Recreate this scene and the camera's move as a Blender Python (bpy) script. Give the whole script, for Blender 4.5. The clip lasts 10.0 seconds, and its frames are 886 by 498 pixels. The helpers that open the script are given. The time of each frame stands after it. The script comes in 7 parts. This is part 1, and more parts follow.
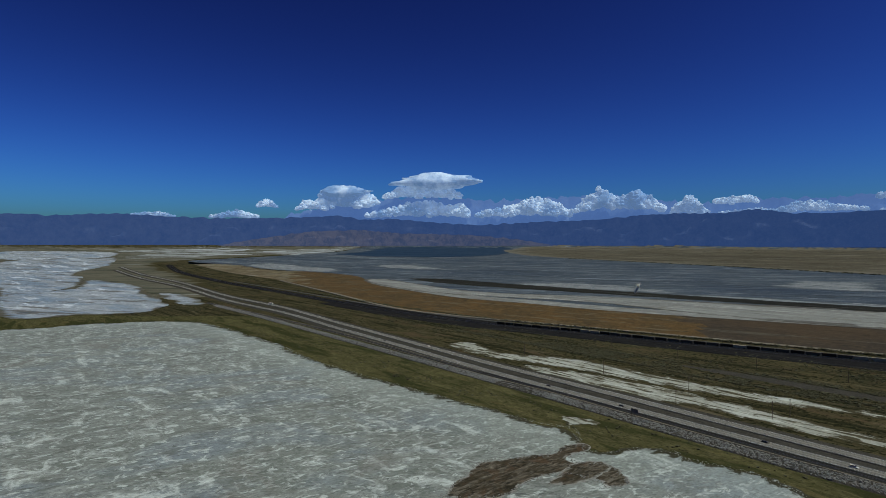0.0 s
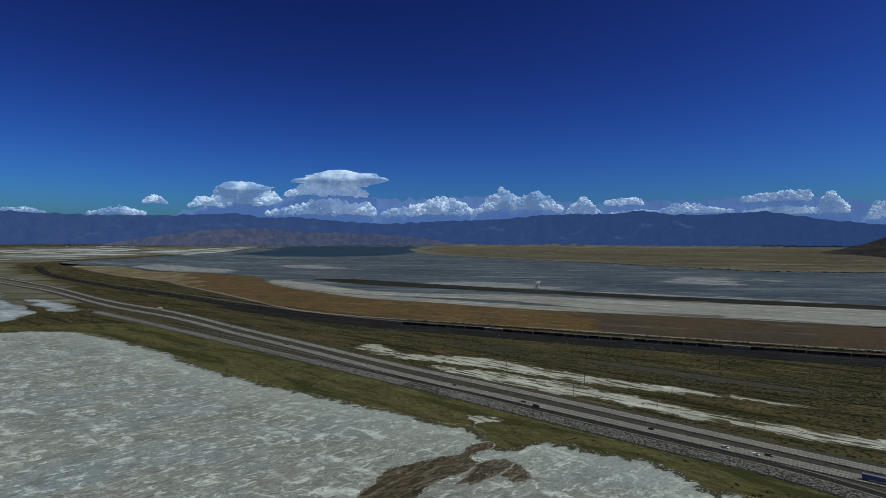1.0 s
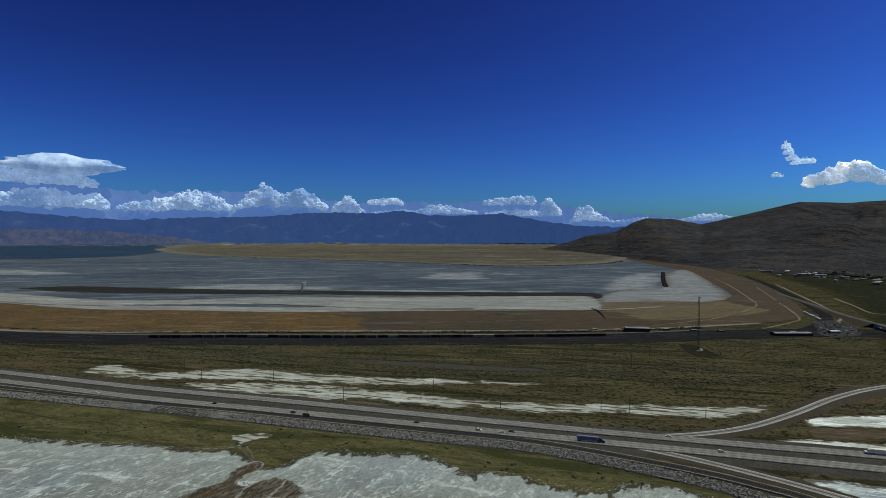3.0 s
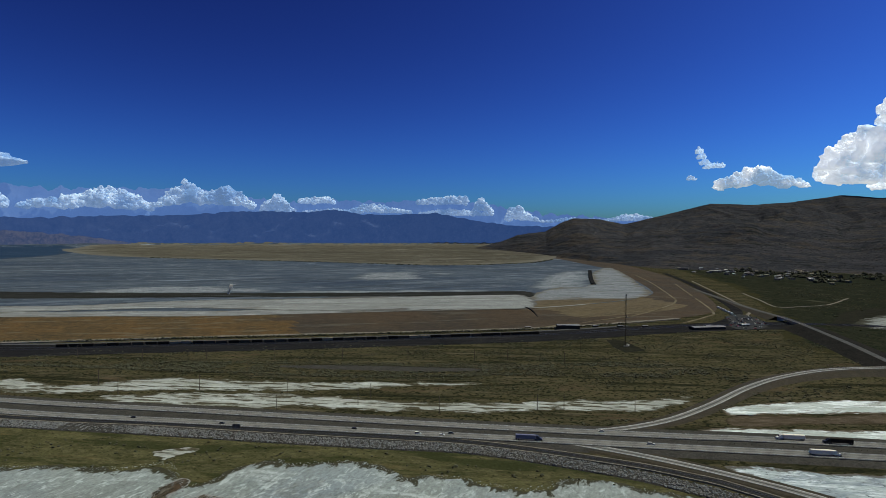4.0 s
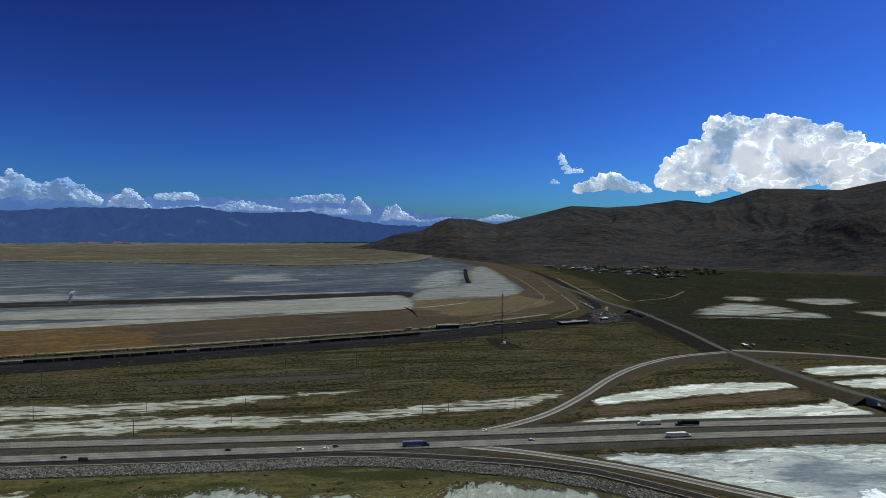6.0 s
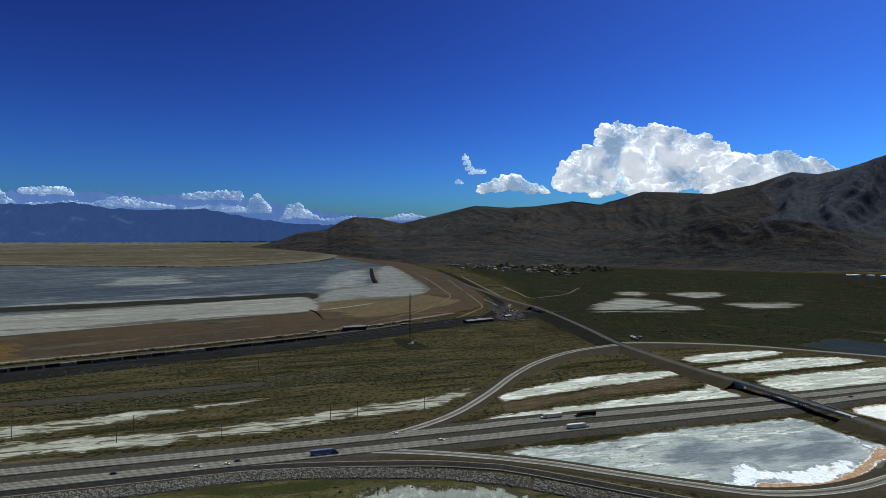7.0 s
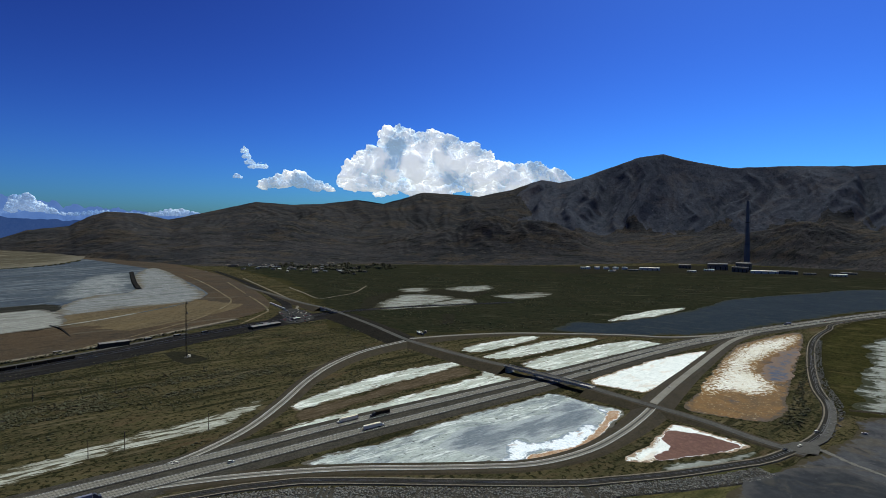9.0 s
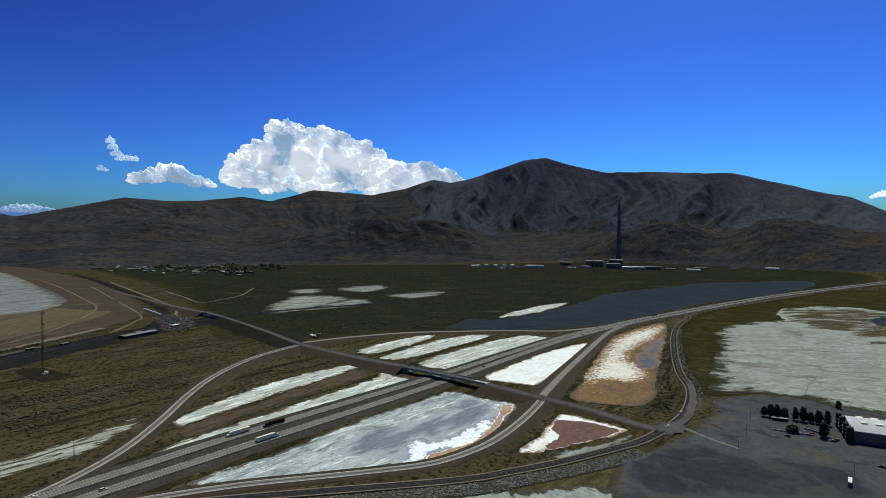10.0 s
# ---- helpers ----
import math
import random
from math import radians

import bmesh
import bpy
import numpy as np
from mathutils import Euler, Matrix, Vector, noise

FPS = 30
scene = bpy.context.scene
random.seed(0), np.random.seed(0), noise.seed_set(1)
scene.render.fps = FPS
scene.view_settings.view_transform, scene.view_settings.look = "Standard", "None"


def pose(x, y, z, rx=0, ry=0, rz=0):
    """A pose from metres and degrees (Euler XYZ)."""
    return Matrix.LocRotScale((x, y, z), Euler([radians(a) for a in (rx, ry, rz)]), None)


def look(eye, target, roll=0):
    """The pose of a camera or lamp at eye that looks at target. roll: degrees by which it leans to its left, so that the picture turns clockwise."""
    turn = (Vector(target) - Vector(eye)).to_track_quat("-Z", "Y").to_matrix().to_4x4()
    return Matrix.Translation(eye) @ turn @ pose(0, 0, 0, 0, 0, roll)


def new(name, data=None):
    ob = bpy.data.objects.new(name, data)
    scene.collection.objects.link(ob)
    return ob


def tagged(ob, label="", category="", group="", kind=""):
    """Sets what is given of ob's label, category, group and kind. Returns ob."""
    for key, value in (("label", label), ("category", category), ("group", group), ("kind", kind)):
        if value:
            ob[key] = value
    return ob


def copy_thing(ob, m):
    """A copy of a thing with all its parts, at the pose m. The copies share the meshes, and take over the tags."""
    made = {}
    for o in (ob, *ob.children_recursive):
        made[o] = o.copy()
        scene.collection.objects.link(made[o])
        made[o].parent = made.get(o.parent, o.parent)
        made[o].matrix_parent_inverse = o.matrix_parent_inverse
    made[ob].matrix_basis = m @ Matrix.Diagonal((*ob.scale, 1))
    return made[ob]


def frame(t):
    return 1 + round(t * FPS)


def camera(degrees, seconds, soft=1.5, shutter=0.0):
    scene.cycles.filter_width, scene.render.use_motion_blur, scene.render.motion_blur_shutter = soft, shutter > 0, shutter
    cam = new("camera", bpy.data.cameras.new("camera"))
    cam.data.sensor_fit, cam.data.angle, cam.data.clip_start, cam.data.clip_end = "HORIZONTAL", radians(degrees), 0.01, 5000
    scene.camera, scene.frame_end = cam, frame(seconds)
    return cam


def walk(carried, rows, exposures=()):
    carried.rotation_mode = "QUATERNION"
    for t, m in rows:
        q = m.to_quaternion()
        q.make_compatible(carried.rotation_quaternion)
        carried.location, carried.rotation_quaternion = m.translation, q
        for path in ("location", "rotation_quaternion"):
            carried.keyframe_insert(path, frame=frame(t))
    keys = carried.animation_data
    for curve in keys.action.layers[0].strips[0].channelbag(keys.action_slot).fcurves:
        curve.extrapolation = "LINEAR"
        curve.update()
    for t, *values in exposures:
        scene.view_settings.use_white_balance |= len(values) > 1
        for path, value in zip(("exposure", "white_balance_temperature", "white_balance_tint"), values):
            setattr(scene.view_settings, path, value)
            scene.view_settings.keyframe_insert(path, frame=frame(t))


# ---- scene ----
cam = camera(79.39, 10.0, soft=0.6)
# seconds, x, y, z, yaw, pitch, roll
ROWS = [
    (0.0, 0.00, -0.00, 150.00, 5.302, -0.720, 0.204),
    (0.5, -0.23, 2.38, 151.22, 1.328, -0.760, 0.184),
    (1.0, -0.21, 4.34, 152.68, -4.748, -0.831, 0.193),
    (1.5, -0.60, 5.32, 154.29, -11.607, -0.858, 0.220),
    (2.0, -1.28, 6.01, 156.15, -18.360, -0.936, 0.182),
    (2.5, -2.28, 7.25, 157.89, -24.633, -0.984, 0.177),
    (4.0, -3.61, 16.85, 160.65, -36.772, -1.082, 0.095),
    (4.5, -3.25, 20.47, 161.56, -39.821, -1.096, 0.111),
    (5.0, -3.04, 24.06, 162.69, -42.928, -1.122, 0.127),
    (6.5, -2.87, 31.11, 166.52, -54.594, -1.237, 0.105),
    (7.0, -3.03, 33.02, 168.05, -60.140, -1.310, 0.111),
    (7.5, -3.41, 34.78, 169.59, -66.185, -1.401, 0.115),
    (8.0, -3.83, 36.81, 171.02, -71.954, -1.440, 0.154),
    (8.5, -4.09, 39.11, 172.51, -77.583, -1.474, 0.162),
    (9.0, -4.42, 42.06, 174.18, -82.959, -1.537, 0.192),
    (9.5, -4.05, 44.96, 175.64, -88.853, -1.602, 0.209),
    (10.0, -3.44, 47.74, 177.01, -94.509, -1.649, 0.217),
]
walk(cam, [(t, pose(x, y, z, 0, 0, yaw) @ pose(0, 0, 0, 90 + pitch, 0, 0) @ pose(0, 0, 0, 0, 0, roll)) for t, x, y, z, yaw, pitch, roll in ROWS],
     [(0.0, -0.10), (2.5, 0.04), (5.0, 0.15), (10.0, 0.22)])


# ---- daylight ----
SUN_AZ, SUN_EL = 118.0, 62.0      # degrees clockwise from +y, and above the plain
world = bpy.data.worlds.new("sky")
scene.world = world
world.use_nodes = True
wn, wl = world.node_tree.nodes, world.node_tree.links
sky = wn.new("ShaderNodeTexSky")
sky.sky_type, sky.sun_disc = "NISHITA", False
sky.sun_elevation, sky.sun_rotation = radians(SUN_EL), radians(SUN_AZ)
sky.altitude, sky.air_density, sky.dust_density, sky.ozone_density = 1300, 1.0, 3.6, 4.0
apart = wn.new("ShaderNodeSeparateColor")
joined = wn.new("ShaderNodeCombineColor")
wl.new(sky.outputs[0], apart.inputs[0])
for ch, (power, share) in enumerate(((1.91, 0.0056), (2.58, 0.0043), (2.54, 0.0060))):
    deep, weak = wn.new("ShaderNodeMath"), wn.new("ShaderNodeMath")
    deep.operation, weak.operation = "POWER", "MULTIPLY"
    deep.inputs[1].default_value, weak.inputs[1].default_value = power, share
    wl.new(apart.outputs[ch], deep.inputs[0])
    wl.new(deep.outputs[0], weak.inputs[0])
    wl.new(weak.outputs[0], joined.inputs[ch])
wl.new(joined.outputs[0], wn["Background"].inputs[0])
wn["Background"].inputs[1].default_value = 1.0
sun = new("sun", bpy.data.lights.new("sun", "SUN"))
sun.data.energy, sun.data.angle, sun.data.color = 3.1, radians(0.55), (1.0, 0.985, 0.82)
sun.matrix_world = look((0, 0, 0), (-math.sin(radians(SUN_AZ)) * math.cos(radians(SUN_EL)),
                                    -math.cos(radians(SUN_AZ)) * math.cos(radians(SUN_EL)), -math.sin(radians(SUN_EL))))
scene.view_settings.exposure = 0.0

# ---- materials ----
def surf(name, a, b, size=20.0, c=None, size_c=3.0, amount=0.35, rough=0.9, spec=0.3, bump=0.0, bump_size=1.0,
         stretch=(1, 1, 1), turn=0.0, edge=(0.35, 0.65), glow=None, metal=0.0, edge_c=(0.45, 0.7), per_piece=0.0, warp=0.0, beside=None, break_size=9.0, own=0.25,
         layers=(), jag=0.62, cut=(0.22, 0.42), pale=None):
    """Two colours mixed by broad noise of that size in metres, a third in finer patches, and fine grain in brightness."""
    m = bpy.data.materials.new(name)
    m.use_nodes = True
    n, l = m.node_tree.nodes, m.node_tree.links
    out = n["Principled BSDF"]
    out.inputs["Roughness"].default_value = rough
    out.inputs["Specular IOR Level"].default_value = spec
    out.inputs["Metallic"].default_value = metal
    co = n.new("ShaderNodeTexCoord")
    mp = n.new("ShaderNodeMapping")
    mp.vector_type = "TEXTURE"
    mp.inputs["Rotation"].default_value[2] = radians(turn)
    mp.inputs["Scale"].default_value = [1 / v for v in stretch]
    l.new(co.outputs["Object"], mp.inputs["Vector"])

    def noise_of(size_m, detail=6.0, rough_n=0.6, dist=0.0, by=None):
        t = n.new("ShaderNodeTexNoise")
        t.inputs["Scale"].default_value = 1.0 / size_m
        t.inputs["Detail"].default_value = detail
        t.inputs["Roughness"].default_value = rough_n
        t.inputs["Distortion"].default_value = dist
        l.new((by or mp).outputs["Vector"], t.inputs["Vector"])
        return t.outputs["Fac"]

    def span(v, lo, hi, to_lo=0.0, to_hi=1.0):
        r = n.new("ShaderNodeMapRange")
        r.inputs["From Min"].default_value, r.inputs["From Max"].default_value = lo, hi
        r.inputs["To Min"].default_value, r.inputs["To Max"].default_value = to_lo, to_hi
        l.new(v, r.inputs["Value"])
        return r.outputs["Result"]

    def mixed(x, y, f, how="MIX"):
        k = n.new("ShaderNodeMix")
        k.data_type, k.blend_type = "RGBA", how
        for s, v in (("A", x), ("B", y), ("Factor", f)):
            if hasattr(v, "node"):
                l.new(v, k.inputs[s])
            elif s == "Factor":
                k.inputs[s].default_value = v
            else:
                k.inputs[s].default_value = (*v, 1)
        return k.outputs["Result"]

    col = mixed(a, b, span(noise_of(size, 7, 0.62, warp), *edge))
    if c:
        col = mixed(col, c, span(noise_of(size_c, 5, 0.6, warp), *edge_c, 0.0, min(1.0, amount * 2)))
    for lc, ls, lst, lt, le, much in layers:
        lm = n.new("ShaderNodeMapping")
        lm.vector_type = "TEXTURE"
        lm.inputs["Rotation"].default_value[2] = radians(lt)
        lm.inputs["Scale"].default_value = [1 / lst[0], 1 / lst[1], 1]
        l.new(co.outputs["Object"], lm.inputs["Vector"])
        col = mixed(col, lc, span(noise_of(ls, 7, 0.65, warp * 0.5, lm), *le, 0.0, much))
    if beside:
        at = n.new("ShaderNodeAttribute")
        at.attribute_name = "rim"
        sums = n.new("ShaderNodeMath")
        sums.operation = "ADD"
        l.new(at.outputs["Fac"], sums.inputs[0])
        l.new(span(noise_of(break_size, 8, 0.68, 0.6), 0.25, 0.75, -jag, jag), sums.inputs[1])
        if pale:
            col = mixed(col, pale[0], span(sums.outputs[0], *pale[1], pale[2], 0.0))
        col = mixed(beside, col, span(sums.outputs[0], *cut))
    grain = span(noise_of(max(size_c * 0.25, 0.02), 6, 0.78), 0.32, 0.68, 1.0 - amount * 1.0, 1.0 + amount * 0.75)
    col = mixed(col, grain, 1.0, "MULTIPLY")
    if per_piece:
        inf = n.new("ShaderNodeObjectInfo")
        col = mixed(col, span(inf.outputs["Random"], 0, 1, 1 - per_piece, 1 + per_piece), 1.0, "MULTIPLY")
    l.new(col, out.inputs["Base Color"])
    if bump:
        bp = n.new("ShaderNodeBump")
        bp.inputs["Strength"].default_value, bp.inputs["Distance"].default_value = min(1.0, bump), bump_size
        l.new(noise_of(bump_size * 2.5, 6, 0.65), bp.inputs["Height"])
        l.new(bp.outputs["Normal"], out.inputs["Normal"])
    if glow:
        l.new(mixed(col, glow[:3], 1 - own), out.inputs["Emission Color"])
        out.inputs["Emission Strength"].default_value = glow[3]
    return m


M_PLAIN = surf("dry_plain", (0.070, 0.060, 0.028), (0.034, 0.033, 0.017), 50, (0.080, 0.061, 0.033), 8, 0.46, spec=0.0, bump=0.5, bump_size=0.6, stretch=(0.45, 1.5, 1), turn=-42, warp=0.6, edge=(0.38, 0.62),
              layers=(((0.013, 0.014, 0.007), 5, (1, 1), 0, (0.525, 0.567), 0.92), ((0.111, 0.090, 0.053), 26, (0.3, 1.6), -42, (0.565, 0.637), 0.69),
                      ((0.014, 0.015, 0.008), 34, (0.16, 1.8), -42, (0.535, 0.585), 0.75), ((0.090, 0.060, 0.034), 60, (0.5, 1.4), -42, (0.58, 0.66), 0.6)))
M_GRASS = surf("marsh_grass", (0.086, 0.078, 0.031), (0.040, 0.039, 0.016), 24, (0.116, 0.098, 0.047), 5, 0.42, spec=0.0, bump=0.5, bump_size=0.4, stretch=(0.6, 1.3, 1), turn=-45, warp=0.8, beside=(0.042, 0.039, 0.018), break_size=20,
              layers=(((0.018, 0.020, 0.009), 3, (0.8, 1.2), -45, (0.56, 0.62), 0.75), ((0.030, 0.033, 0.013), 40, (0.3, 1.6), -45, (0.50, 0.58), 0.85), ((0.115, 0.085, 0.036), 30, (0.4, 1.5), -45, (0.60, 0.68), 0.6)))
M_FIELD = surf("wet_meadow", (0.021, 0.023, 0.013), (0.033, 0.030, 0.018), 110, (0.015, 0.018, 0.010), 18, 0.46, spec=0.0, bump=0.4, bump_size=0.5, stretch=(0.6, 1.4, 1), turn=80, warp=0.6, beside=(0.035, 0.031, 0.014), break_size=60,
              layers=(((0.010, 0.013, 0.008), 9, (0.5, 1.5), 80, (0.505, 0.565), 0.92), ((0.077, 0.070, 0.046), 60, (0.35, 1.6), 80, (0.585, 0.669), 0.69)))
M_SALT = surf("grey_salt_mud", (0.150, 0.160, 0.132), (0.218, 0.230, 0.195), 46, (0.32, 0.338, 0.292), 10, 0.36, rough=0.65, spec=0.08,
              stretch=(0.75, 1.2, 1), turn=30, bump=0.12, bump_size=0.2, edge_c=(0.50, 0.64), edge=(0.36, 0.64), warp=1.6, beside=(0.040, 0.036, 0.016), break_size=12, jag=0.14, cut=(0.03, 0.06), pale=((0.30, 0.325, 0.275), (0.04, 0.75), 0.5),
              layers=(((0.185, 0.215, 0.222), 120, (0.7, 1.2), 10, (0.50, 0.62), 0.7), ((0.50, 0.525, 0.465), 8.0, (0.7, 1.25), 32, (0.545, 0.61), 0.8), ((0.54, 0.565, 0.50), 24, (0.6, 1.3), -38, (0.56, 0.64), 0.65),
                      ((0.085, 0.088, 0.075), 4.0, (0.6, 1.4), 32, (0.565, 0.62), 0.7), ((0.120, 0.120, 0.100), 26, (0.6, 1.4), 30, (0.55, 0.64), 0.7), ((0.15, 0.138, 0.112), 90, (1, 1), 0, (0.56, 0.66), 0.6)))
M_SALT_MID = surf("salt_crust_far", (0.235, 0.255, 0.255), (0.34, 0.365, 0.37), 120, (0.48, 0.505, 0.51), 40, 0.36, rough=0.6, spec=0.1,
                  stretch=(0.6, 1.2, 1), turn=-30, warp=1.8, edge_c=(0.54, 0.70), beside=(0.085, 0.075, 0.042), break_size=70, jag=1.0, cut=(0.15, 0.5),
                  layers=(((0.17, 0.225, 0.27), 130, (0.4, 1.4), -20, (0.47, 0.58), 0.85), ((0.62, 0.65, 0.65), 70, (0.4, 1.4), -35, (0.56, 0.63), 0.8), ((0.10, 0.088, 0.06), 60, (0.25, 1.6), -10, (0.55, 0.60), 0.85), ((0.05, 0.065, 0.08), 50, (0.2, 1.7), -10, (0.60, 0.65), 0.7)))
M_WHITE = surf("white_salt", (0.494, 0.517, 0.443), (0.380, 0.402, 0.333), 30, (0.276, 0.270, 0.207), 9, 0.24, rough=0.85, spec=0.03, edge_c=(0.50, 0.66), stretch=(0.45, 1.5, 1), turn=-45, warp=0.9, beside=(0.098, 0.076, 0.048), break_size=7,
              layers=(((0.736, 0.753, 0.678), 16, (0.35, 1.6), -42, (0.51, 0.57), 0.9), ((0.138, 0.109, 0.069), 8, (0.3, 1.7), -42, (0.565, 0.61), 0.85), ((0.345, 0.380, 0.328), 4, (0.4, 1.6), -42, (0.53, 0.60), 0.6)))
M_STRIP = surf("patchy_salt", (0.420, 0.425, 0.355), (0.252, 0.247, 0.192), 20, (0.068, 0.058, 0.032), 15, 0.5, rough=0.9, spec=0.03, stretch=(0.36, 1.9, 1), turn=-45, edge_c=(0.505, 0.57), warp=0.8, beside=(0.047, 0.040, 0.018), break_size=9)
M_PAN_FAR = surf("broken_meadow_salt", (0.33, 0.34, 0.30), (0.19, 0.19, 0.16), 40, (0.10, 0.088, 0.058), 20, 0.5, rough=0.9, spec=0.03, stretch=(0.25, 1.7, 1), turn=-62, edge_c=(0.52, 0.60), warp=1.6, beside=(0.036, 0.033, 0.018), break_size=46, jag=1.2, cut=(0.28, 0.62))
M_BROWN = surf("tailings_slope", (0.066, 0.046, 0.028), (0.046, 0.037, 0.027), 170, (0.078, 0.057, 0.034), 8, 0.42, spec=0.02, bump=0.3, bump_size=0.6, edge=(0.42, 0.58),
              layers=(((0.10, 0.088, 0.062), 40, (0.2, 1.7), -30, (0.56, 0.64), 0.6), ((0.026, 0.022, 0.016), 12, (0.3, 1.6), -30, (0.57, 0.62), 0.6)))
M_MUD = surf("grey_tailings", (0.074, 0.090, 0.102), (0.040, 0.050, 0.060), 240, (0.115, 0.132, 0.138), 36, 0.40, rough=0.8, spec=0.03, stretch=(0.22, 1.5, 1), turn=-30, edge_c=(0.52, 0.68), warp=1.6,
              layers=(((0.25, 0.275, 0.285), 100, (0.25, 1.5), -18, (0.585, 0.68), 0.75), ((0.034, 0.047, 0.066), 300, (0.35, 1.3), -20, (0.47, 0.60), 0.8), ((0.27, 0.285, 0.285), 22, (0.16, 1.8), -36, (0.57, 0.64), 0.6), ((0.036, 0.041, 0.043), 46, (0.16, 1.8), -14, (0.53, 0.59), 0.65), ((0.15, 0.17, 0.18), 70, (0.14, 1.9), -8, (0.54, 0.60), 0.6)))
M_SILT = surf("broken_pale_silt", (0.235, 0.245, 0.235), (0.13, 0.14, 0.138), 60, (0.38, 0.39, 0.37), 14, 0.4, rough=0.85, spec=0.03, stretch=(0.25, 1.6, 1), turn=-30, warp=2.2, edge_c=(0.52, 0.64), beside=(0.066, 0.078, 0.086), break_size=70, jag=1.15, cut=(0.10, 0.62),
              layers=(((0.060, 0.068, 0.072), 24, (0.25, 1.6), -26, (0.53, 0.60), 0.85),))
M_SILT_E = surf("grey_white_silt", (0.215, 0.222, 0.212), (0.135, 0.138, 0.130), 55, (0.33, 0.338, 0.32), 12, 0.4, rough=0.85, spec=0.03, stretch=(0.25, 1.6, 1), turn=-36, warp=2.0, edge_c=(0.54, 0.64), beside=(0.12, 0.105, 0.075), break_size=60, jag=0.9, cut=(0.15, 0.5),
              layers=(((0.085, 0.090, 0.090), 30, (0.22, 1.6), -30, (0.53, 0.61), 0.8), ((0.13, 0.11, 0.075), 46, (0.3, 1.6), -30, (0.57, 0.64), 0.7)))
M_BEACH = surf("pale_tailings", (0.235, 0.235, 0.203), (0.155, 0.152, 0.130), 90, (0.31, 0.307, 0.27), 20, 0.36, spec=0.05, stretch=(0.3, 1.5, 1), turn=-30, warp=1.4, beside=(0.095, 0.088, 0.072), break_size=30,
              layers=(((0.125, 0.128, 0.118), 70, (0.4, 1.4), -34, (0.54, 0.66), 0.55), ((0.42, 0.415, 0.37), 40, (0.2, 1.7), -30, (0.56, 0.64), 0.7), ((0.110, 0.085, 0.048), 25, (0.2, 1.7), -30, (0.60, 0.65), 0.6)))
M_DARK = surf("dark_ballast", (0.0115, 0.0112, 0.0115), (0.019, 0.018, 0.0175), 20, (0.028, 0.026, 0.024), 3, 0.4, spec=0.0, bump=0.4, bump_size=0.2, stretch=(0.3, 1.6, 1), turn=-38,
              layers=(((0.042, 0.039, 0.034), 18, (0.12, 2.0), -36, (0.56, 0.62), 0.6),))
M_WATER = surf("lake_water", (0.013, 0.020, 0.026), (0.021, 0.029, 0.034), 80, (0.034, 0.040, 0.038), 20, 0.3, rough=0.6, spec=0.01, bump=0.08, bump_size=0.5, beside=(0.028, 0.03, 0.018), break_size=20,
              layers=(((0.045, 0.050, 0.046), 35, (0.4, 1.6), 60, (0.56, 0.64), 0.7),))
M_CONC = surf("worn_concrete", (0.225, 0.208, 0.168), (0.178, 0.164, 0.133), 14, (0.22, 0.21, 0.185), 2.5, 0.25, rough=0.95, spec=0.03, layers=(((0.10, 0.096, 0.085), 30, (0.3, 1.8), -45, (0.56, 0.66), 0.5),))
M_ASPH = surf("old_asphalt", (0.088, 0.083, 0.073), (0.062, 0.059, 0.052), 16, (0.115, 0.11, 0.097), 2.5, 0.25, rough=0.95, spec=0.02)
M_GRAVELY = surf("gravel_verge", (0.054, 0.049, 0.039), (0.035, 0.032, 0.026), 12, (0.080, 0.072, 0.057), 2.5, 0.35, spec=0.0, bump=0.4, bump_size=0.2)
M_CLOD = surf("white_crust_lump", (0.34, 0.352, 0.31), (0.24, 0.248, 0.215), 3, (0.16, 0.155, 0.125), 1, 0.3, rough=0.9, spec=0.03)
M_TORN = surf("torn_brown_marsh", (0.075, 0.062, 0.036), (0.045, 0.042, 0.024), 60, (0.12, 0.10, 0.066), 20, 0.4, spec=0.0, stretch=(0.5, 1.4, 1), turn=95, warp=1.6, beside=(0.27, 0.28, 0.245), break_size=60, jag=1.3, cut=(0.35, 0.55),
              layers=(((0.24, 0.25, 0.215), 34, (0.35, 1.5), 95, (0.54, 0.58), 0.9),))
M_DIKE = surf("dark_dike_earth", (0.026, 0.026, 0.022), (0.017, 0.017, 0.016), 60, (0.045, 0.042, 0.034), 14, 0.4, spec=0.0, stretch=(0.2, 1.7, 1), turn=-32, warp=1.0, beside=(0.075, 0.078, 0.075), break_size=36, jag=0.7, cut=(0.0, 0.25),
              layers=(((0.11, 0.108, 0.095), 30, (0.14, 1.9), -34, (0.60, 0.66), 0.6),))
M_YARD = surf("worn_yard_asphalt", (0.048, 0.046, 0.043), (0.033, 0.032, 0.030), 30, (0.07, 0.067, 0.06), 8, 0.3, rough=0.95, spec=0.0, beside=(0.03, 0.028, 0.024), break_size=8)
# Near-black slag colour that also holds the bank's shadow.
M_SLAG_SHADED = surf("shade_darkened_slag_bank", (0.013, 0.0125, 0.0115), (0.022, 0.020, 0.017), 14, (0.032, 0.028, 0.022), 3, 0.4, spec=0.0, bump=0.4, bump_size=0.3)
M_BANK = surf("bank_earth", (0.056, 0.043, 0.026), (0.038, 0.031, 0.019), 18, (0.028, 0.024, 0.010), 3, 0.4, spec=0.1, bump=0.5, bump_size=0.4)
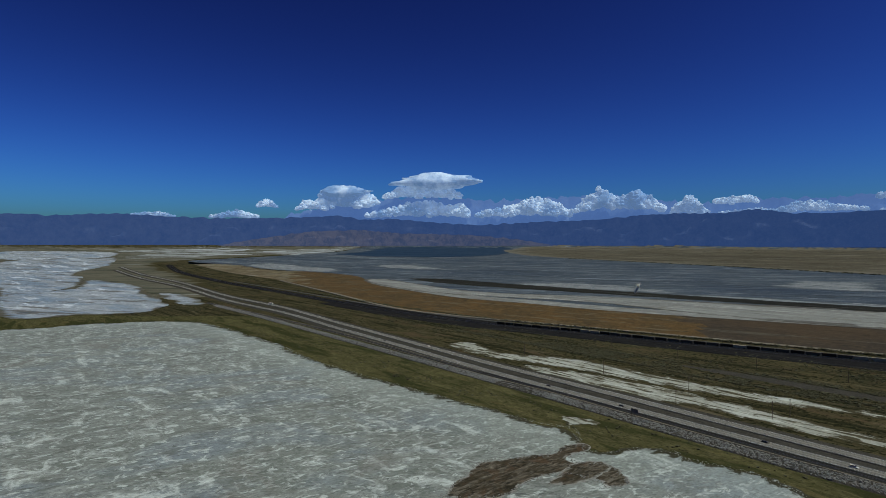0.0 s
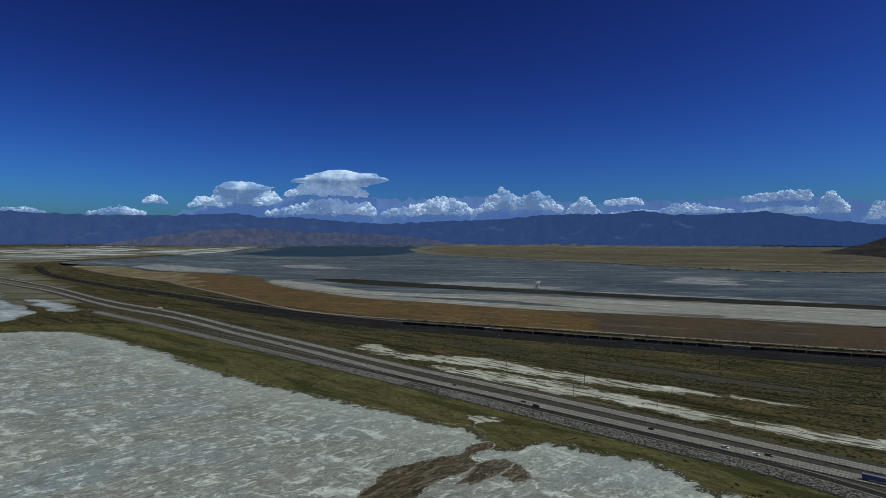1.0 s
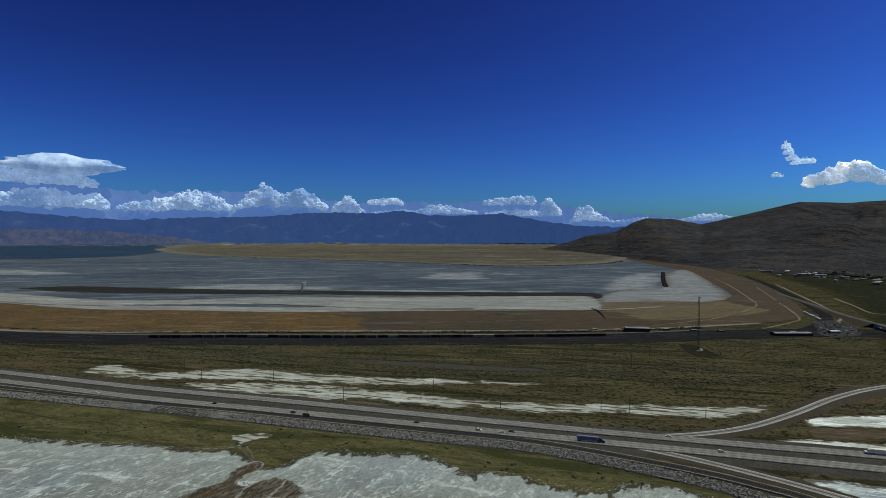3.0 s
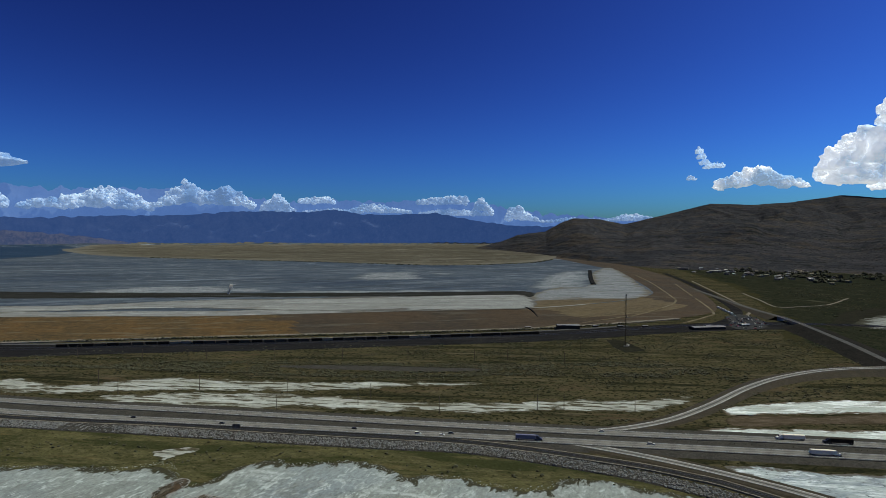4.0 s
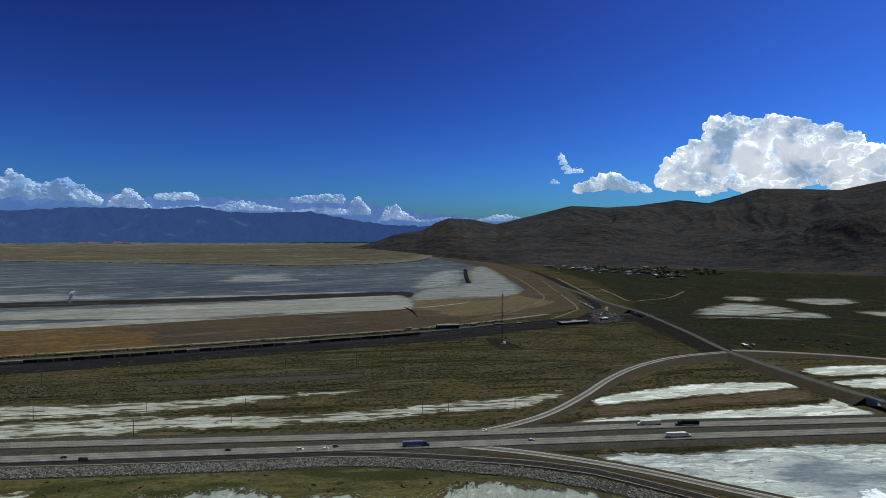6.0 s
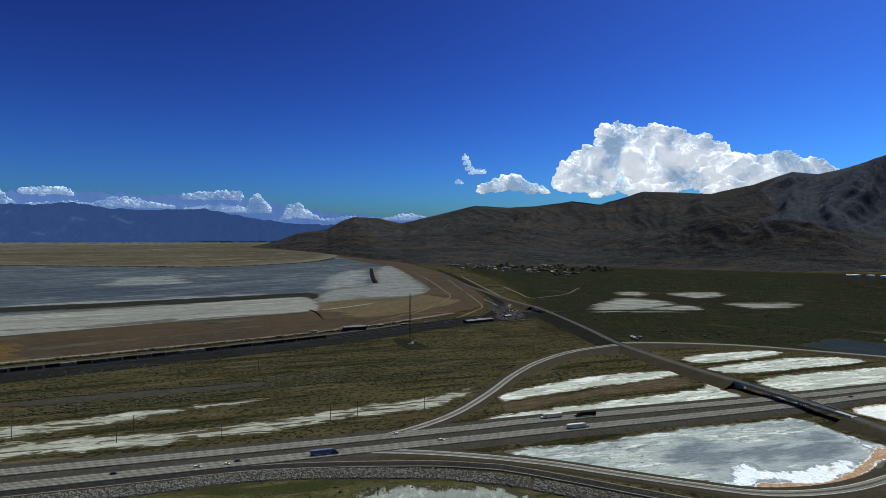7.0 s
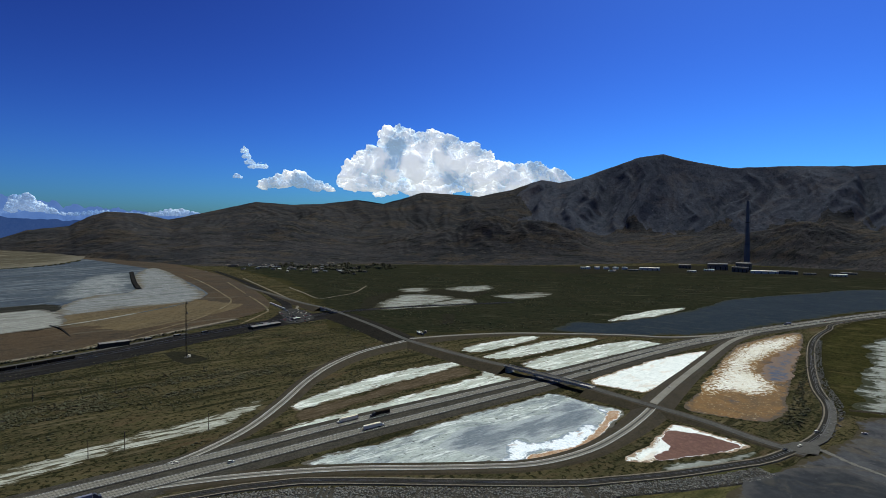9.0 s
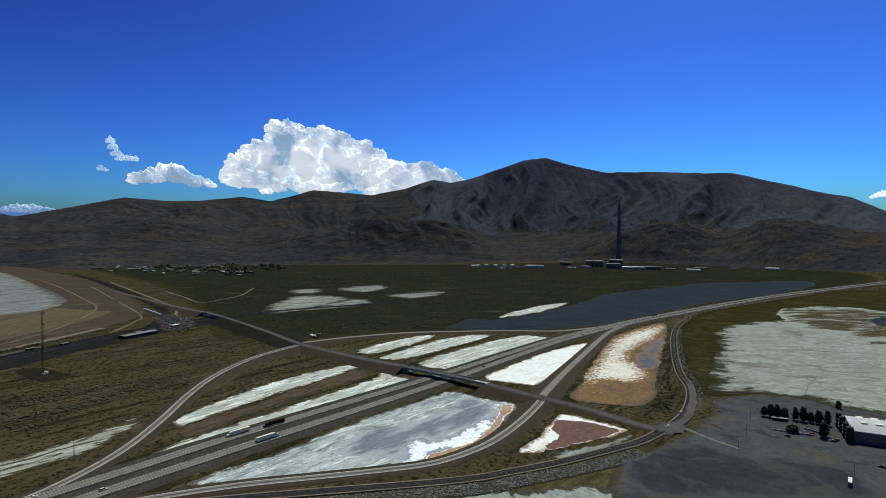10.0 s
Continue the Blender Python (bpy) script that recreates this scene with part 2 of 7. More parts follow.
M_LOT = surf("dark_gravel_lot", (0.072, 0.073, 0.076), (0.050, 0.051, 0.055), 60, (0.088, 0.085, 0.08), 22, 0.2, rough=0.95, spec=0.0, warp=2.0, beside=(0.055, 0.046, 0.030), break_size=14,
              layers=(((0.084, 0.072, 0.054), 50, (1, 1), 0, (0.50, 0.60), 0.75), ((0.15, 0.15, 0.148), 6, (0.9, 1.1), 70, (0.63, 0.67), 0.5), ((0.032, 0.034, 0.038), 20, (0.8, 1.2), 40, (0.54, 0.62), 0.7)))
M_ISLE = surf("pale_dry_flat", (0.098, 0.084, 0.057), (0.068, 0.060, 0.042), 400, (0.12, 0.11, 0.08), 55, 0.42, spec=0.0, stretch=(0.3, 1.6, 1), turn=-30, edge_c=(0.56, 0.70), beside=(0.135, 0.122, 0.092), break_size=150, jag=0.5, cut=(0.1, 0.9),
              layers=(((0.19, 0.175, 0.135), 60, (0.15, 1.9), -12, (0.57, 0.62), 0.7), ((0.03, 0.028, 0.02), 30, (0.2, 1.7), -12, (0.56, 0.63), 0.7)))
# Some blue-grey of distance haze is painted into the scrub colours.
M_MOUNT = surf("haze_tinted_mountain_scrub", (0.051, 0.047, 0.046), (0.035, 0.035, 0.037), 160, (0.025, 0.026, 0.029), 36, 0.36, bump=0.6, bump_size=7, spec=0.0, edge_c=(0.50, 0.62), edge=(0.40, 0.60), warp=0.5, stretch=(0.3, 1.3, 1), turn=-78,
              layers=(((0.062, 0.050, 0.037), 110, (0.4, 1.3), -78, (0.52, 0.60), 0.7), ((0.014, 0.015, 0.013), 34, (0.25, 1.4), -78, (0.56, 0.61), 0.7), ((0.012, 0.013, 0.012), 10, (1, 1), 0, (0.55, 0.60), 0.75),
                      ((0.10, 0.085, 0.066), 18, (0.3, 1.4), -70, (0.60, 0.65), 0.65)))
# Blue air haze is painted into the range's colour and glow.
M_RANGE = surf("haze_painted_far_range", (0.030, 0.038, 0.058), (0.014, 0.021, 0.040), 90, (0.040, 0.046, 0.060), 24, 0.3, spec=0.0, glow=(0.024, 0.062, 0.190, 1.0))
# Foothills glow faintly blue, which paints haze over their tan.
M_HILLS = surf("haze_painted_tan_hills", (0.078, 0.069, 0.068), (0.034, 0.038, 0.053), 60, (0.095, 0.082, 0.077), 12, 0.35, spec=0.0, glow=(0.026, 0.050, 0.128, 0.9), edge=(0.42, 0.58))
# Billow shade is blue noise in the colour; a glow replaces scattered light.
M_CLOUD = surf("cloud_painted_shade", (0.96, 0.98, 0.98), (0.24, 0.38, 0.56), 460, rough=1.0, spec=0.0, bump=0.35, bump_size=26, glow=(0.60, 0.78, 0.88, 0.60), edge=(0.46, 0.60), own=0.75, warp=0.4)
# Wisps also glow in place of scattered light, with blue mixed in by noise.
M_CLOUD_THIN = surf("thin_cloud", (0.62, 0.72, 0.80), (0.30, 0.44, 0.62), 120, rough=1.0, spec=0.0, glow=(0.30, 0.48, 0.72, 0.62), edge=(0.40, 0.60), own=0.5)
# Haze on the distant cumulus is painted as dim blue colour and glow.
M_CLOUD_FAR = surf("haze_painted_cloud", (0.46, 0.53, 0.58), (0.13, 0.21, 0.34), 210, rough=1.0, spec=0.0, bump=0.15, bump_size=30, glow=(0.115, 0.215, 0.40, 0.80), own=0.25, edge=(0.42, 0.58))
M_POND_GREY = surf("wet_salt_pond", (0.30, 0.335, 0.30), (0.41, 0.445, 0.405), 34, (0.56, 0.595, 0.55), 14, 0.32, rough=0.7, spec=0.05, stretch=(0.45, 1.4, 1), turn=-48, edge_c=(0.50, 0.66), warp=1.6, beside=(0.10, 0.09, 0.07), break_size=9,
              layers=(((0.18, 0.21, 0.215), 26, (0.5, 1.5), -42, (0.50, 0.60), 0.85), ((0.66, 0.69, 0.645), 12, (0.35, 1.6), -48, (0.54, 0.60), 0.85), ((0.05, 0.05, 0.042), 3, (0.6, 1.4), -48, (0.60, 0.63), 0.85)))
M_TAN = surf("rusty_salt_rim", (0.33, 0.17, 0.075), (0.40, 0.26, 0.15), 18, (0.60, 0.50, 0.40), 4, 0.35, rough=0.8, spec=0.1, beside=(0.80, 0.77, 0.72), break_size=6, jag=0.6, cut=(0.05, 0.25))
M_BRIGHT = surf("bright_salt_crust", (0.874, 0.885, 0.818), (0.739, 0.762, 0.706), 14, (0.650, 0.672, 0.616), 5, 0.16, rough=0.8, spec=0.03, warp=0.8, beside=(0.291, 0.213, 0.140), break_size=6,
              layers=(((0.672, 0.560, 0.426), 30, (0.6, 1.3), -40, (0.55, 0.63), 0.6), ((0.560, 0.594, 0.538), 5, (0.4, 1.6), -40, (0.53, 0.60), 0.5)))
M_RED = surf("red_brine", (0.100, 0.043, 0.024), (0.13, 0.060, 0.035), 22, (0.20, 0.11, 0.07), 5, 0.3, rough=0.6, spec=0.1, beside=(0.80, 0.76, 0.72), break_size=6, jag=0.3, cut=(0.0, 0.12))
M_ORANGE = surf("orange_brine", (0.195, 0.108, 0.036), (0.115, 0.074, 0.034), 34, (0.30, 0.20, 0.09), 5, 0.36, rough=0.6, spec=0.03, warp=1.0, edge_c=(0.58, 0.68), beside=(0.085, 0.064, 0.042), break_size=8,
              layers=(((0.055, 0.06, 0.07), 45, (1, 1), 0, (0.55, 0.64), 0.8), ((0.50, 0.41, 0.26), 3, (0.7, 1.2), -55, (0.60, 0.64), 0.7)))
M_BLUE = surf("clear_brine", (0.040, 0.062, 0.095), (0.075, 0.085, 0.10), 30, (0.20, 0.15, 0.09), 8, 0.35, rough=0.5, spec=0.08, beside=(0.17, 0.11, 0.055), break_size=14)
M_OCHRE = surf("ochre_tailings", (0.115, 0.085, 0.043), (0.080, 0.061, 0.035), 60, (0.145, 0.115, 0.07), 9, 0.4, spec=0.02, stretch=(0.3, 1.6, 1), turn=-10)
M_DIRT = surf("pale_dirt_track", (0.18, 0.155, 0.115), (0.125, 0.105, 0.078), 14, (0.24, 0.21, 0.165), 3, 0.4, spec=0.0)
M_WET = surf("wet_black_earth", (0.014, 0.014, 0.010), (0.024, 0.022, 0.015), 30, (0.032, 0.030, 0.02), 5, 0.4, spec=0.0)
M_BUSH = surf("sagebrush", (0.066, 0.062, 0.032), (0.040, 0.040, 0.020), 5, (0.098, 0.086, 0.046), 1, 0.4, spec=0.1)
M_LEAF = surf("dark_tree_leaves", (0.065, 0.078, 0.038), (0.040, 0.052, 0.026), 3, (0.09, 0.10, 0.05), 0.6, 0.4, spec=0.2)
M_BARK = surf("tree_bark", (0.09, 0.07, 0.05), (0.06, 0.048, 0.036), 1, (0.12, 0.10, 0.08), 0.2, 0.3)
M_STONE = surf("riprap_stone", (0.19, 0.182, 0.16), (0.095, 0.09, 0.078), 3, (0.29, 0.28, 0.25), 0.8, 0.35, spec=0.03)
M_WOOD = surf("pole_wood", (0.075, 0.050, 0.034), (0.05, 0.036, 0.026), 2, (0.10, 0.075, 0.055), 0.3, 0.3)
M_STEEL = surf("grey_steel", (0.16, 0.16, 0.165), (0.11, 0.11, 0.115), 3, (0.09, 0.06, 0.045), 0.6, 0.3, rough=0.55, metal=0.6)
M_TYRE = surf("tyre_rubber", (0.02, 0.02, 0.02), (0.028, 0.027, 0.026), 0.5, rough=0.9)
M_GLASS = surf("dark_car_glass", (0.012, 0.014, 0.017), (0.018, 0.02, 0.024), 1, rough=0.08, spec=0.6)
M_TRAILER = surf("white_trailer_skin", (0.80, 0.70, 0.53), (0.70, 0.62, 0.47), 4, (0.55, 0.48, 0.37), 0.7, 0.12, rough=0.7, spec=0.05)
M_TRAILER_BLUE = surf("blue_grey_trailer_skin", (0.15, 0.155, 0.215), (0.115, 0.12, 0.17), 4, (0.23, 0.225, 0.26), 0.7, 0.18, rough=0.6, spec=0.1)
M_CAB = surf("navy_cab_paint", (0.03, 0.035, 0.06), (0.022, 0.026, 0.045), 2, rough=0.3, spec=0.5)
M_CARS = [surf("car_paint_" + w, c, tuple(v * 0.85 for v in c), 2, rough=0.45, spec=0.2) for w, c in
          (("white", (0.75, 0.69, 0.56)), ("black", (0.022, 0.02, 0.018)), ("silver", (0.42, 0.39, 0.33)), ("red", (0.28, 0.03, 0.02)), ("grey", (0.13, 0.12, 0.10)))]
M_ROOF = surf("white_metal_roof", (0.76, 0.71, 0.60), (0.64, 0.60, 0.50), 12, (0.50, 0.46, 0.38), 2, 0.15, rough=0.7, spec=0.05)
M_ROOF_D = surf("dull_roof", (0.20, 0.19, 0.18), (0.13, 0.12, 0.115), 6, (0.26, 0.24, 0.22), 1.5, 0.25)
M_WALL = surf("weathered_wall", (0.21, 0.175, 0.13), (0.14, 0.12, 0.09), 6, (0.26, 0.22, 0.17), 1.2, 0.2, spec=0.05)
M_WALL_D = surf("dark_cladding", (0.066, 0.054, 0.036), (0.044, 0.037, 0.025), 6, (0.085, 0.07, 0.05), 1.2, 0.2, spec=0.0)
M_STACK = surf("stack_concrete", (0.20, 0.19, 0.175), (0.16, 0.15, 0.14), 60, (0.22, 0.21, 0.19), 14, 0.25, spec=0.03)
M_PAINT = surf("road_paint", (0.62, 0.62, 0.58), (0.48, 0.48, 0.44), 6, (0.35, 0.34, 0.31), 1, 0.3)
M_TRAIN = surf("black_hopper_steel", (0.022, 0.018, 0.013), (0.032, 0.025, 0.017), 4, (0.055, 0.038, 0.024), 1, 0.3, rough=0.95, spec=0.0)
M_TRAIN_W = surf("pale_railcar_paint", (0.34, 0.27, 0.17), (0.26, 0.21, 0.13), 4, (0.18, 0.13, 0.08), 1, 0.3, rough=0.9, spec=0.0)
M_TRAIN_G = surf("dusty_railcar_paint", (0.090, 0.070, 0.046), (0.064, 0.050, 0.034), 4, (0.125, 0.095, 0.062), 1, 0.3, rough=0.95, spec=0.0)
M_SALT_EAST = surf("pale_green_salt", (0.255, 0.265, 0.228), (0.195, 0.203, 0.172), 90, (0.33, 0.34, 0.30), 30, 0.34, rough=0.8, spec=0.03, stretch=(0.8, 1.2, 1), turn=80, warp=1.4, beside=(0.033, 0.034, 0.016), break_size=26, jag=0.85, cut=(0.20, 0.50),
              layers=(((0.37, 0.38, 0.345), 14, (0.5, 1.4), 95, (0.54, 0.62), 0.6), ((0.125, 0.115, 0.085), 46, (0.6, 1.4), 75, (0.56, 0.63), 0.75), ((0.165, 0.168, 0.142), 5, (0.5, 1.4), 100, (0.56, 0.63), 0.5)))
M_CREAM = surf("cream_salt_crust", (0.80, 0.785, 0.70), (0.66, 0.62, 0.50), 40, (0.38, 0.25, 0.11), 5, 0.4, rough=0.85, spec=0.03, edge_c=(0.55, 0.63), warp=1.0, beside=(0.20, 0.115, 0.042), break_size=5, jag=1.0, cut=(0.16, 0.42))
M_CRUST = surf("blue_white_salt_crust", (0.906, 0.920, 0.917), (0.762, 0.814, 0.824), 9, (0.371, 0.453, 0.505), 5, 0.22, rough=0.8, spec=0.03, edge_c=(0.53, 0.60), warp=1.8, beside=(0.247, 0.288, 0.319), break_size=7, jag=0.85, cut=(0.15, 0.45),
              layers=(((0.412, 0.278, 0.165), 12, (0.6, 1.3), -45, (0.59, 0.63), 0.7),))
# Low air haze, painted as a self-lit blue surface.
M_HAZE = surf("glowing_haze_sheet", (0.08, 0.11, 0.16), (0.05, 0.08, 0.14), 130, rough=1.0, spec=0.0, glow=(0.070, 0.150, 0.375, 0.95), own=0.12)
M_SPIT = surf("mud_spit_earth", (0.062, 0.048, 0.028), (0.034, 0.028, 0.016), 10, (0.19, 0.165, 0.125), 7, 0.45, spec=0.05, bump=0.8, bump_size=0.6, stretch=(0.45, 1.5, 1), turn=40, warp=1.2, beside=(0.24, 0.23, 0.195), break_size=6, jag=0.9, cut=(0.15, 0.4),
              layers=(((0.018, 0.016, 0.010), 4, (0.5, 1.5), 40, (0.55, 0.60), 0.8), ((0.085, 0.050, 0.026), 14, (1, 1), 0, (0.56, 0.63), 0.6)))
M_POND_DARK = surf("blue_grey_brine", (0.115, 0.138, 0.152), (0.17, 0.195, 0.205), 26, (0.25, 0.28, 0.285), 8, 0.3, rough=0.6, spec=0.1, stretch=(0.35, 1.6, 1), turn=-46, warp=2.2, beside=(0.34, 0.37, 0.36), break_size=22, jag=1.1, cut=(0.1, 0.7),
              layers=(((0.36, 0.39, 0.40), 14, (0.3, 1.6), -48, (0.585, 0.657), 0.69),))
M_RUST = surf("rust_tailings_slope", (0.100, 0.060, 0.024), (0.068, 0.048, 0.024), 70, (0.125, 0.080, 0.033), 8, 0.45, spec=0.02, bump=0.3, bump_size=0.6, edge=(0.40, 0.60), warp=0.6,
              layers=(((0.13, 0.11, 0.072), 24, (0.2, 1.7), -30, (0.56, 0.63), 0.7), ((0.040, 0.030, 0.018), 10, (0.4, 1.6), -30, (0.57, 0.62), 0.7)))
M_DRY_SLOPE = surf("dry_grass_slope", (0.150, 0.118, 0.068), (0.100, 0.080, 0.044), 120, (0.20, 0.165, 0.105), 30, 0.4, spec=0.02, edge=(0.40, 0.60), warp=0.6,
              layers=(((0.27, 0.25, 0.20), 70, (0.2, 1.7), -30, (0.58, 0.66), 0.7), ((0.075, 0.055, 0.03), 50, (0.3, 1.6), -30, (0.54, 0.62), 0.7)))
M_LAKE_FAR = surf("deep_blue_water", (0.017, 0.034, 0.062), (0.027, 0.046, 0.074), 160, (0.05, 0.066, 0.085), 60, 0.3, rough=0.6, spec=0.0, stretch=(0.2, 1.6, 1), edge_c=(0.56, 0.68), beside=(0.056, 0.070, 0.082), break_size=110, jag=0.9, cut=(0.02, 0.40))
M_LOT_DARK = surf("dark_cinder_lot", (0.040, 0.042, 0.046), (0.028, 0.030, 0.034), 60, (0.058, 0.057, 0.053), 25, 0.16, rough=0.95, spec=0.0, warp=2.0, beside=(0.062, 0.061, 0.06), break_size=20, jag=0.6, cut=(0.1, 0.6),
              layers=(((0.066, 0.062, 0.052), 40, (0.9, 1.1), 30, (0.53, 0.62), 0.7), ((0.10, 0.10, 0.096), 6, (0.9, 1.1), 30, (0.64, 0.69), 0.4)))
M_ROOFPAV = surf("pavilion_roof", (0.55, 0.55, 0.53), (0.44, 0.445, 0.44), 14, (0.34, 0.34, 0.33), 2, 0.2, rough=0.7, spec=0.1)
M_WALL_G = surf("grey_pavilion_wall", (0.26, 0.215, 0.155), (0.20, 0.168, 0.12), 8, (0.13, 0.11, 0.08), 2, 0.25, spec=0.0)
M_LOWALL = surf("dirty_white_wall", (0.46, 0.41, 0.31), (0.36, 0.32, 0.24), 3, (0.25, 0.22, 0.165), 0.7, 0.25, spec=0.0)
M_EARTH = surf("brown_earth_strip", (0.082, 0.060, 0.036), (0.052, 0.040, 0.024), 20, (0.13, 0.10, 0.07), 6, 0.42, spec=0.0, stretch=(0.35, 1.6, 1), turn=-38, warp=0.6, beside=(0.045, 0.036, 0.02), break_size=8)
M_TRACK = surf("wheel_worn_salt", (0.17, 0.155, 0.12), (0.22, 0.205, 0.17), 6, rough=0.9, spec=0.05)
M_BRIDGE = surf("bridge_concrete", (0.42, 0.39, 0.33), (0.33, 0.305, 0.26), 6, (0.25, 0.23, 0.19), 1.5, 0.25, rough=0.95, spec=0.0)
M_SHOULDER = surf("worn_shoulder_asphalt", (0.082, 0.078, 0.068), (0.064, 0.061, 0.053), 16, (0.100, 0.094, 0.082), 2.5, 0.25, rough=0.95, spec=0.02)
M_DRIVE = surf("gravel_drive", (0.155, 0.145, 0.125), (0.115, 0.108, 0.093), 8, (0.20, 0.19, 0.165), 2, 0.3, spec=0.0, beside=(0.068, 0.066, 0.064), break_size=4)
M_FAR_PLAIN = surf("far_olive_plain", (0.125, 0.113, 0.078), (0.080, 0.077, 0.054), 300, (0.13, 0.12, 0.085), 90, 0.4, spec=0.0, stretch=(0.3, 1.5, 1), turn=10, warp=0.6, beside=(0.05, 0.043, 0.02), break_size=120,
              layers=(((0.045, 0.05, 0.034), 200, (0.3, 1.6), 5, (0.54, 0.62), 0.8), ((0.24, 0.245, 0.225), 130, (0.2, 1.9), 8, (0.58, 0.64), 0.7)))
M_MARSH = surf("dark_marsh_grass", (0.038, 0.037, 0.013), (0.017, 0.017, 0.007), 40, (0.054, 0.046, 0.019), 7, 0.42, spec=0.0, bump=0.5, bump_size=0.4, stretch=(0.7, 1.3, 1), turn=60, warp=0.8, beside=(0.024, 0.022, 0.010), break_size=20,
              layers=(((0.010, 0.012, 0.006), 4, (0.8, 1.2), -45, (0.55, 0.61), 0.75), ((0.068, 0.056, 0.024), 50, (0.6, 1.3), 60, (0.55, 0.63), 0.6)))
M_BAND = surf("broken_salt_bands", (0.42, 0.44, 0.43), (0.20, 0.205, 0.185), 180, (0.085, 0.08, 0.055), 110, 0.45, spec=0.0, stretch=(0.25, 1.8, 1), turn=6, warp=0.8, edge_c=(0.49, 0.54), beside=(0.08, 0.075, 0.05), break_size=120)
# Upper rock is painted paler and bluer to stand in for distance haze.
M_MOUNT_HAZE = surf("haze_greyed_mountain_rock", (0.062, 0.066, 0.080), (0.044, 0.049, 0.063), 300, (0.034, 0.039, 0.050), 60, 0.28, bump=0.7, bump_size=10, spec=0.0, edge_c=(0.50, 0.62), edge=(0.40, 0.60), warp=0.5,
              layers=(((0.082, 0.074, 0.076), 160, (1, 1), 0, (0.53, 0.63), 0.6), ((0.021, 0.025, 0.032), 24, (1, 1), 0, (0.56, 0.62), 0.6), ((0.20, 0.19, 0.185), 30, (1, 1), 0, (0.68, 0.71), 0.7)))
# ---- tools ----
EYE_H, NEAR_R, EDGE_R = 165.0, 1800.0, 4700.0


def inward(big_r):
    """Distances past NEAR_R are drawn together, so that the horizon lies at EDGE_R."""
    s = EDGE_R - NEAR_R
    return big_r if big_r <= NEAR_R else NEAR_R + s * (1 - math.exp(-(big_r - NEAR_R) / s))


def outward(r):
    s = EDGE_R - NEAR_R
    return r if r <= NEAR_R else NEAR_R - s * math.log(max(1e-5, 1 - (r - NEAR_R) / s))


def laid(x, y, z=0.0):
    """The place in the scene of a place in the land."""
    big_r = math.hypot(x, y)
    if big_r <= NEAR_R:
        return Vector((x, y, z))
    k = inward(big_r) / big_r
    return Vector((x * k, y * k, EYE_H + (z - EYE_H) * k))


def raised(px, py, z):
    """A scene place over (px, py), which are drawn together already, with the land's height z."""
    r = math.hypot(px, py)
    return Vector((px, py, z)) if r <= NEAR_R else Vector((px, py, EYE_H + (z - EYE_H) * r / outward(r)))


def flatmap(p):
    v = laid(p[0], p[1])
    return Vector((v.x, v.y))


def mesh_object(name, verts, faces, material, parent=None, smooth=False):
    me = bpy.data.meshes.new(name)
    me.from_pydata([tuple(v) for v in verts], [], faces)
    me.materials.append(material)
    if smooth:
        me.polygons.foreach_set("use_smooth", [True] * len(me.polygons))
    me.update()
    ob = new(name, me)
    if parent is not None:
        ob.parent = parent
    return ob


def part(name, bm, material, parent=None, label="", smooth=False):
    me = bpy.data.meshes.new(name)
    bm.normal_update()
    bm.to_mesh(me)
    bm.free()
    me.materials.append(material)
    if smooth:
        me.polygons.foreach_set("use_smooth", [True] * len(me.polygons))
    ob = new(name, me)
    if parent is not None:
        ob.parent = parent
    if label:
        ob["label"] = label
    return ob


def curve_points(pts, step=12.0, closed=False):
    """A smooth line through the points, in even steps."""
    p = [Vector(q) for q in pts]
    n = len(p)
    out = []
    for i in range(n if closed else n - 1):
        if closed:
            a, b, c, d = p[i - 1], p[i], p[(i + 1) % n], p[(i + 2) % n]
        else:
            a, b, c, d = p[max(i - 1, 0)], p[i], p[i + 1], p[min(i + 2, n - 1)]
        k = max(1, int((c - b).length / step))
        for j in range(k):
            t = j / k
            out.append(0.5 * ((2 * b) + (c - a) * t + (2 * a - 5 * b + 4 * c - d) * t * t + (3 * b - a - 3 * c + d) * t * t * t))
    if not closed:
        out.append(p[-1])
    return out


def ragged(line, amount, size=None):
    """An outline with small bays and tongues."""
    size = size or amount * 5
    out = []
    for i, p in enumerate(line):
        t = (line[(i + 1) % len(line)] - line[i - 1]).normalized()
        q = Vector((p.x / size, p.y / size, 0.3))
        d = noise.noise(q) + 0.6 * noise.noise(q * 2.3) + 0.4 * noise.noise(q * 5.1)
        out.append(p + Vector((-t.y, t.x)) * d * amount)
    return out


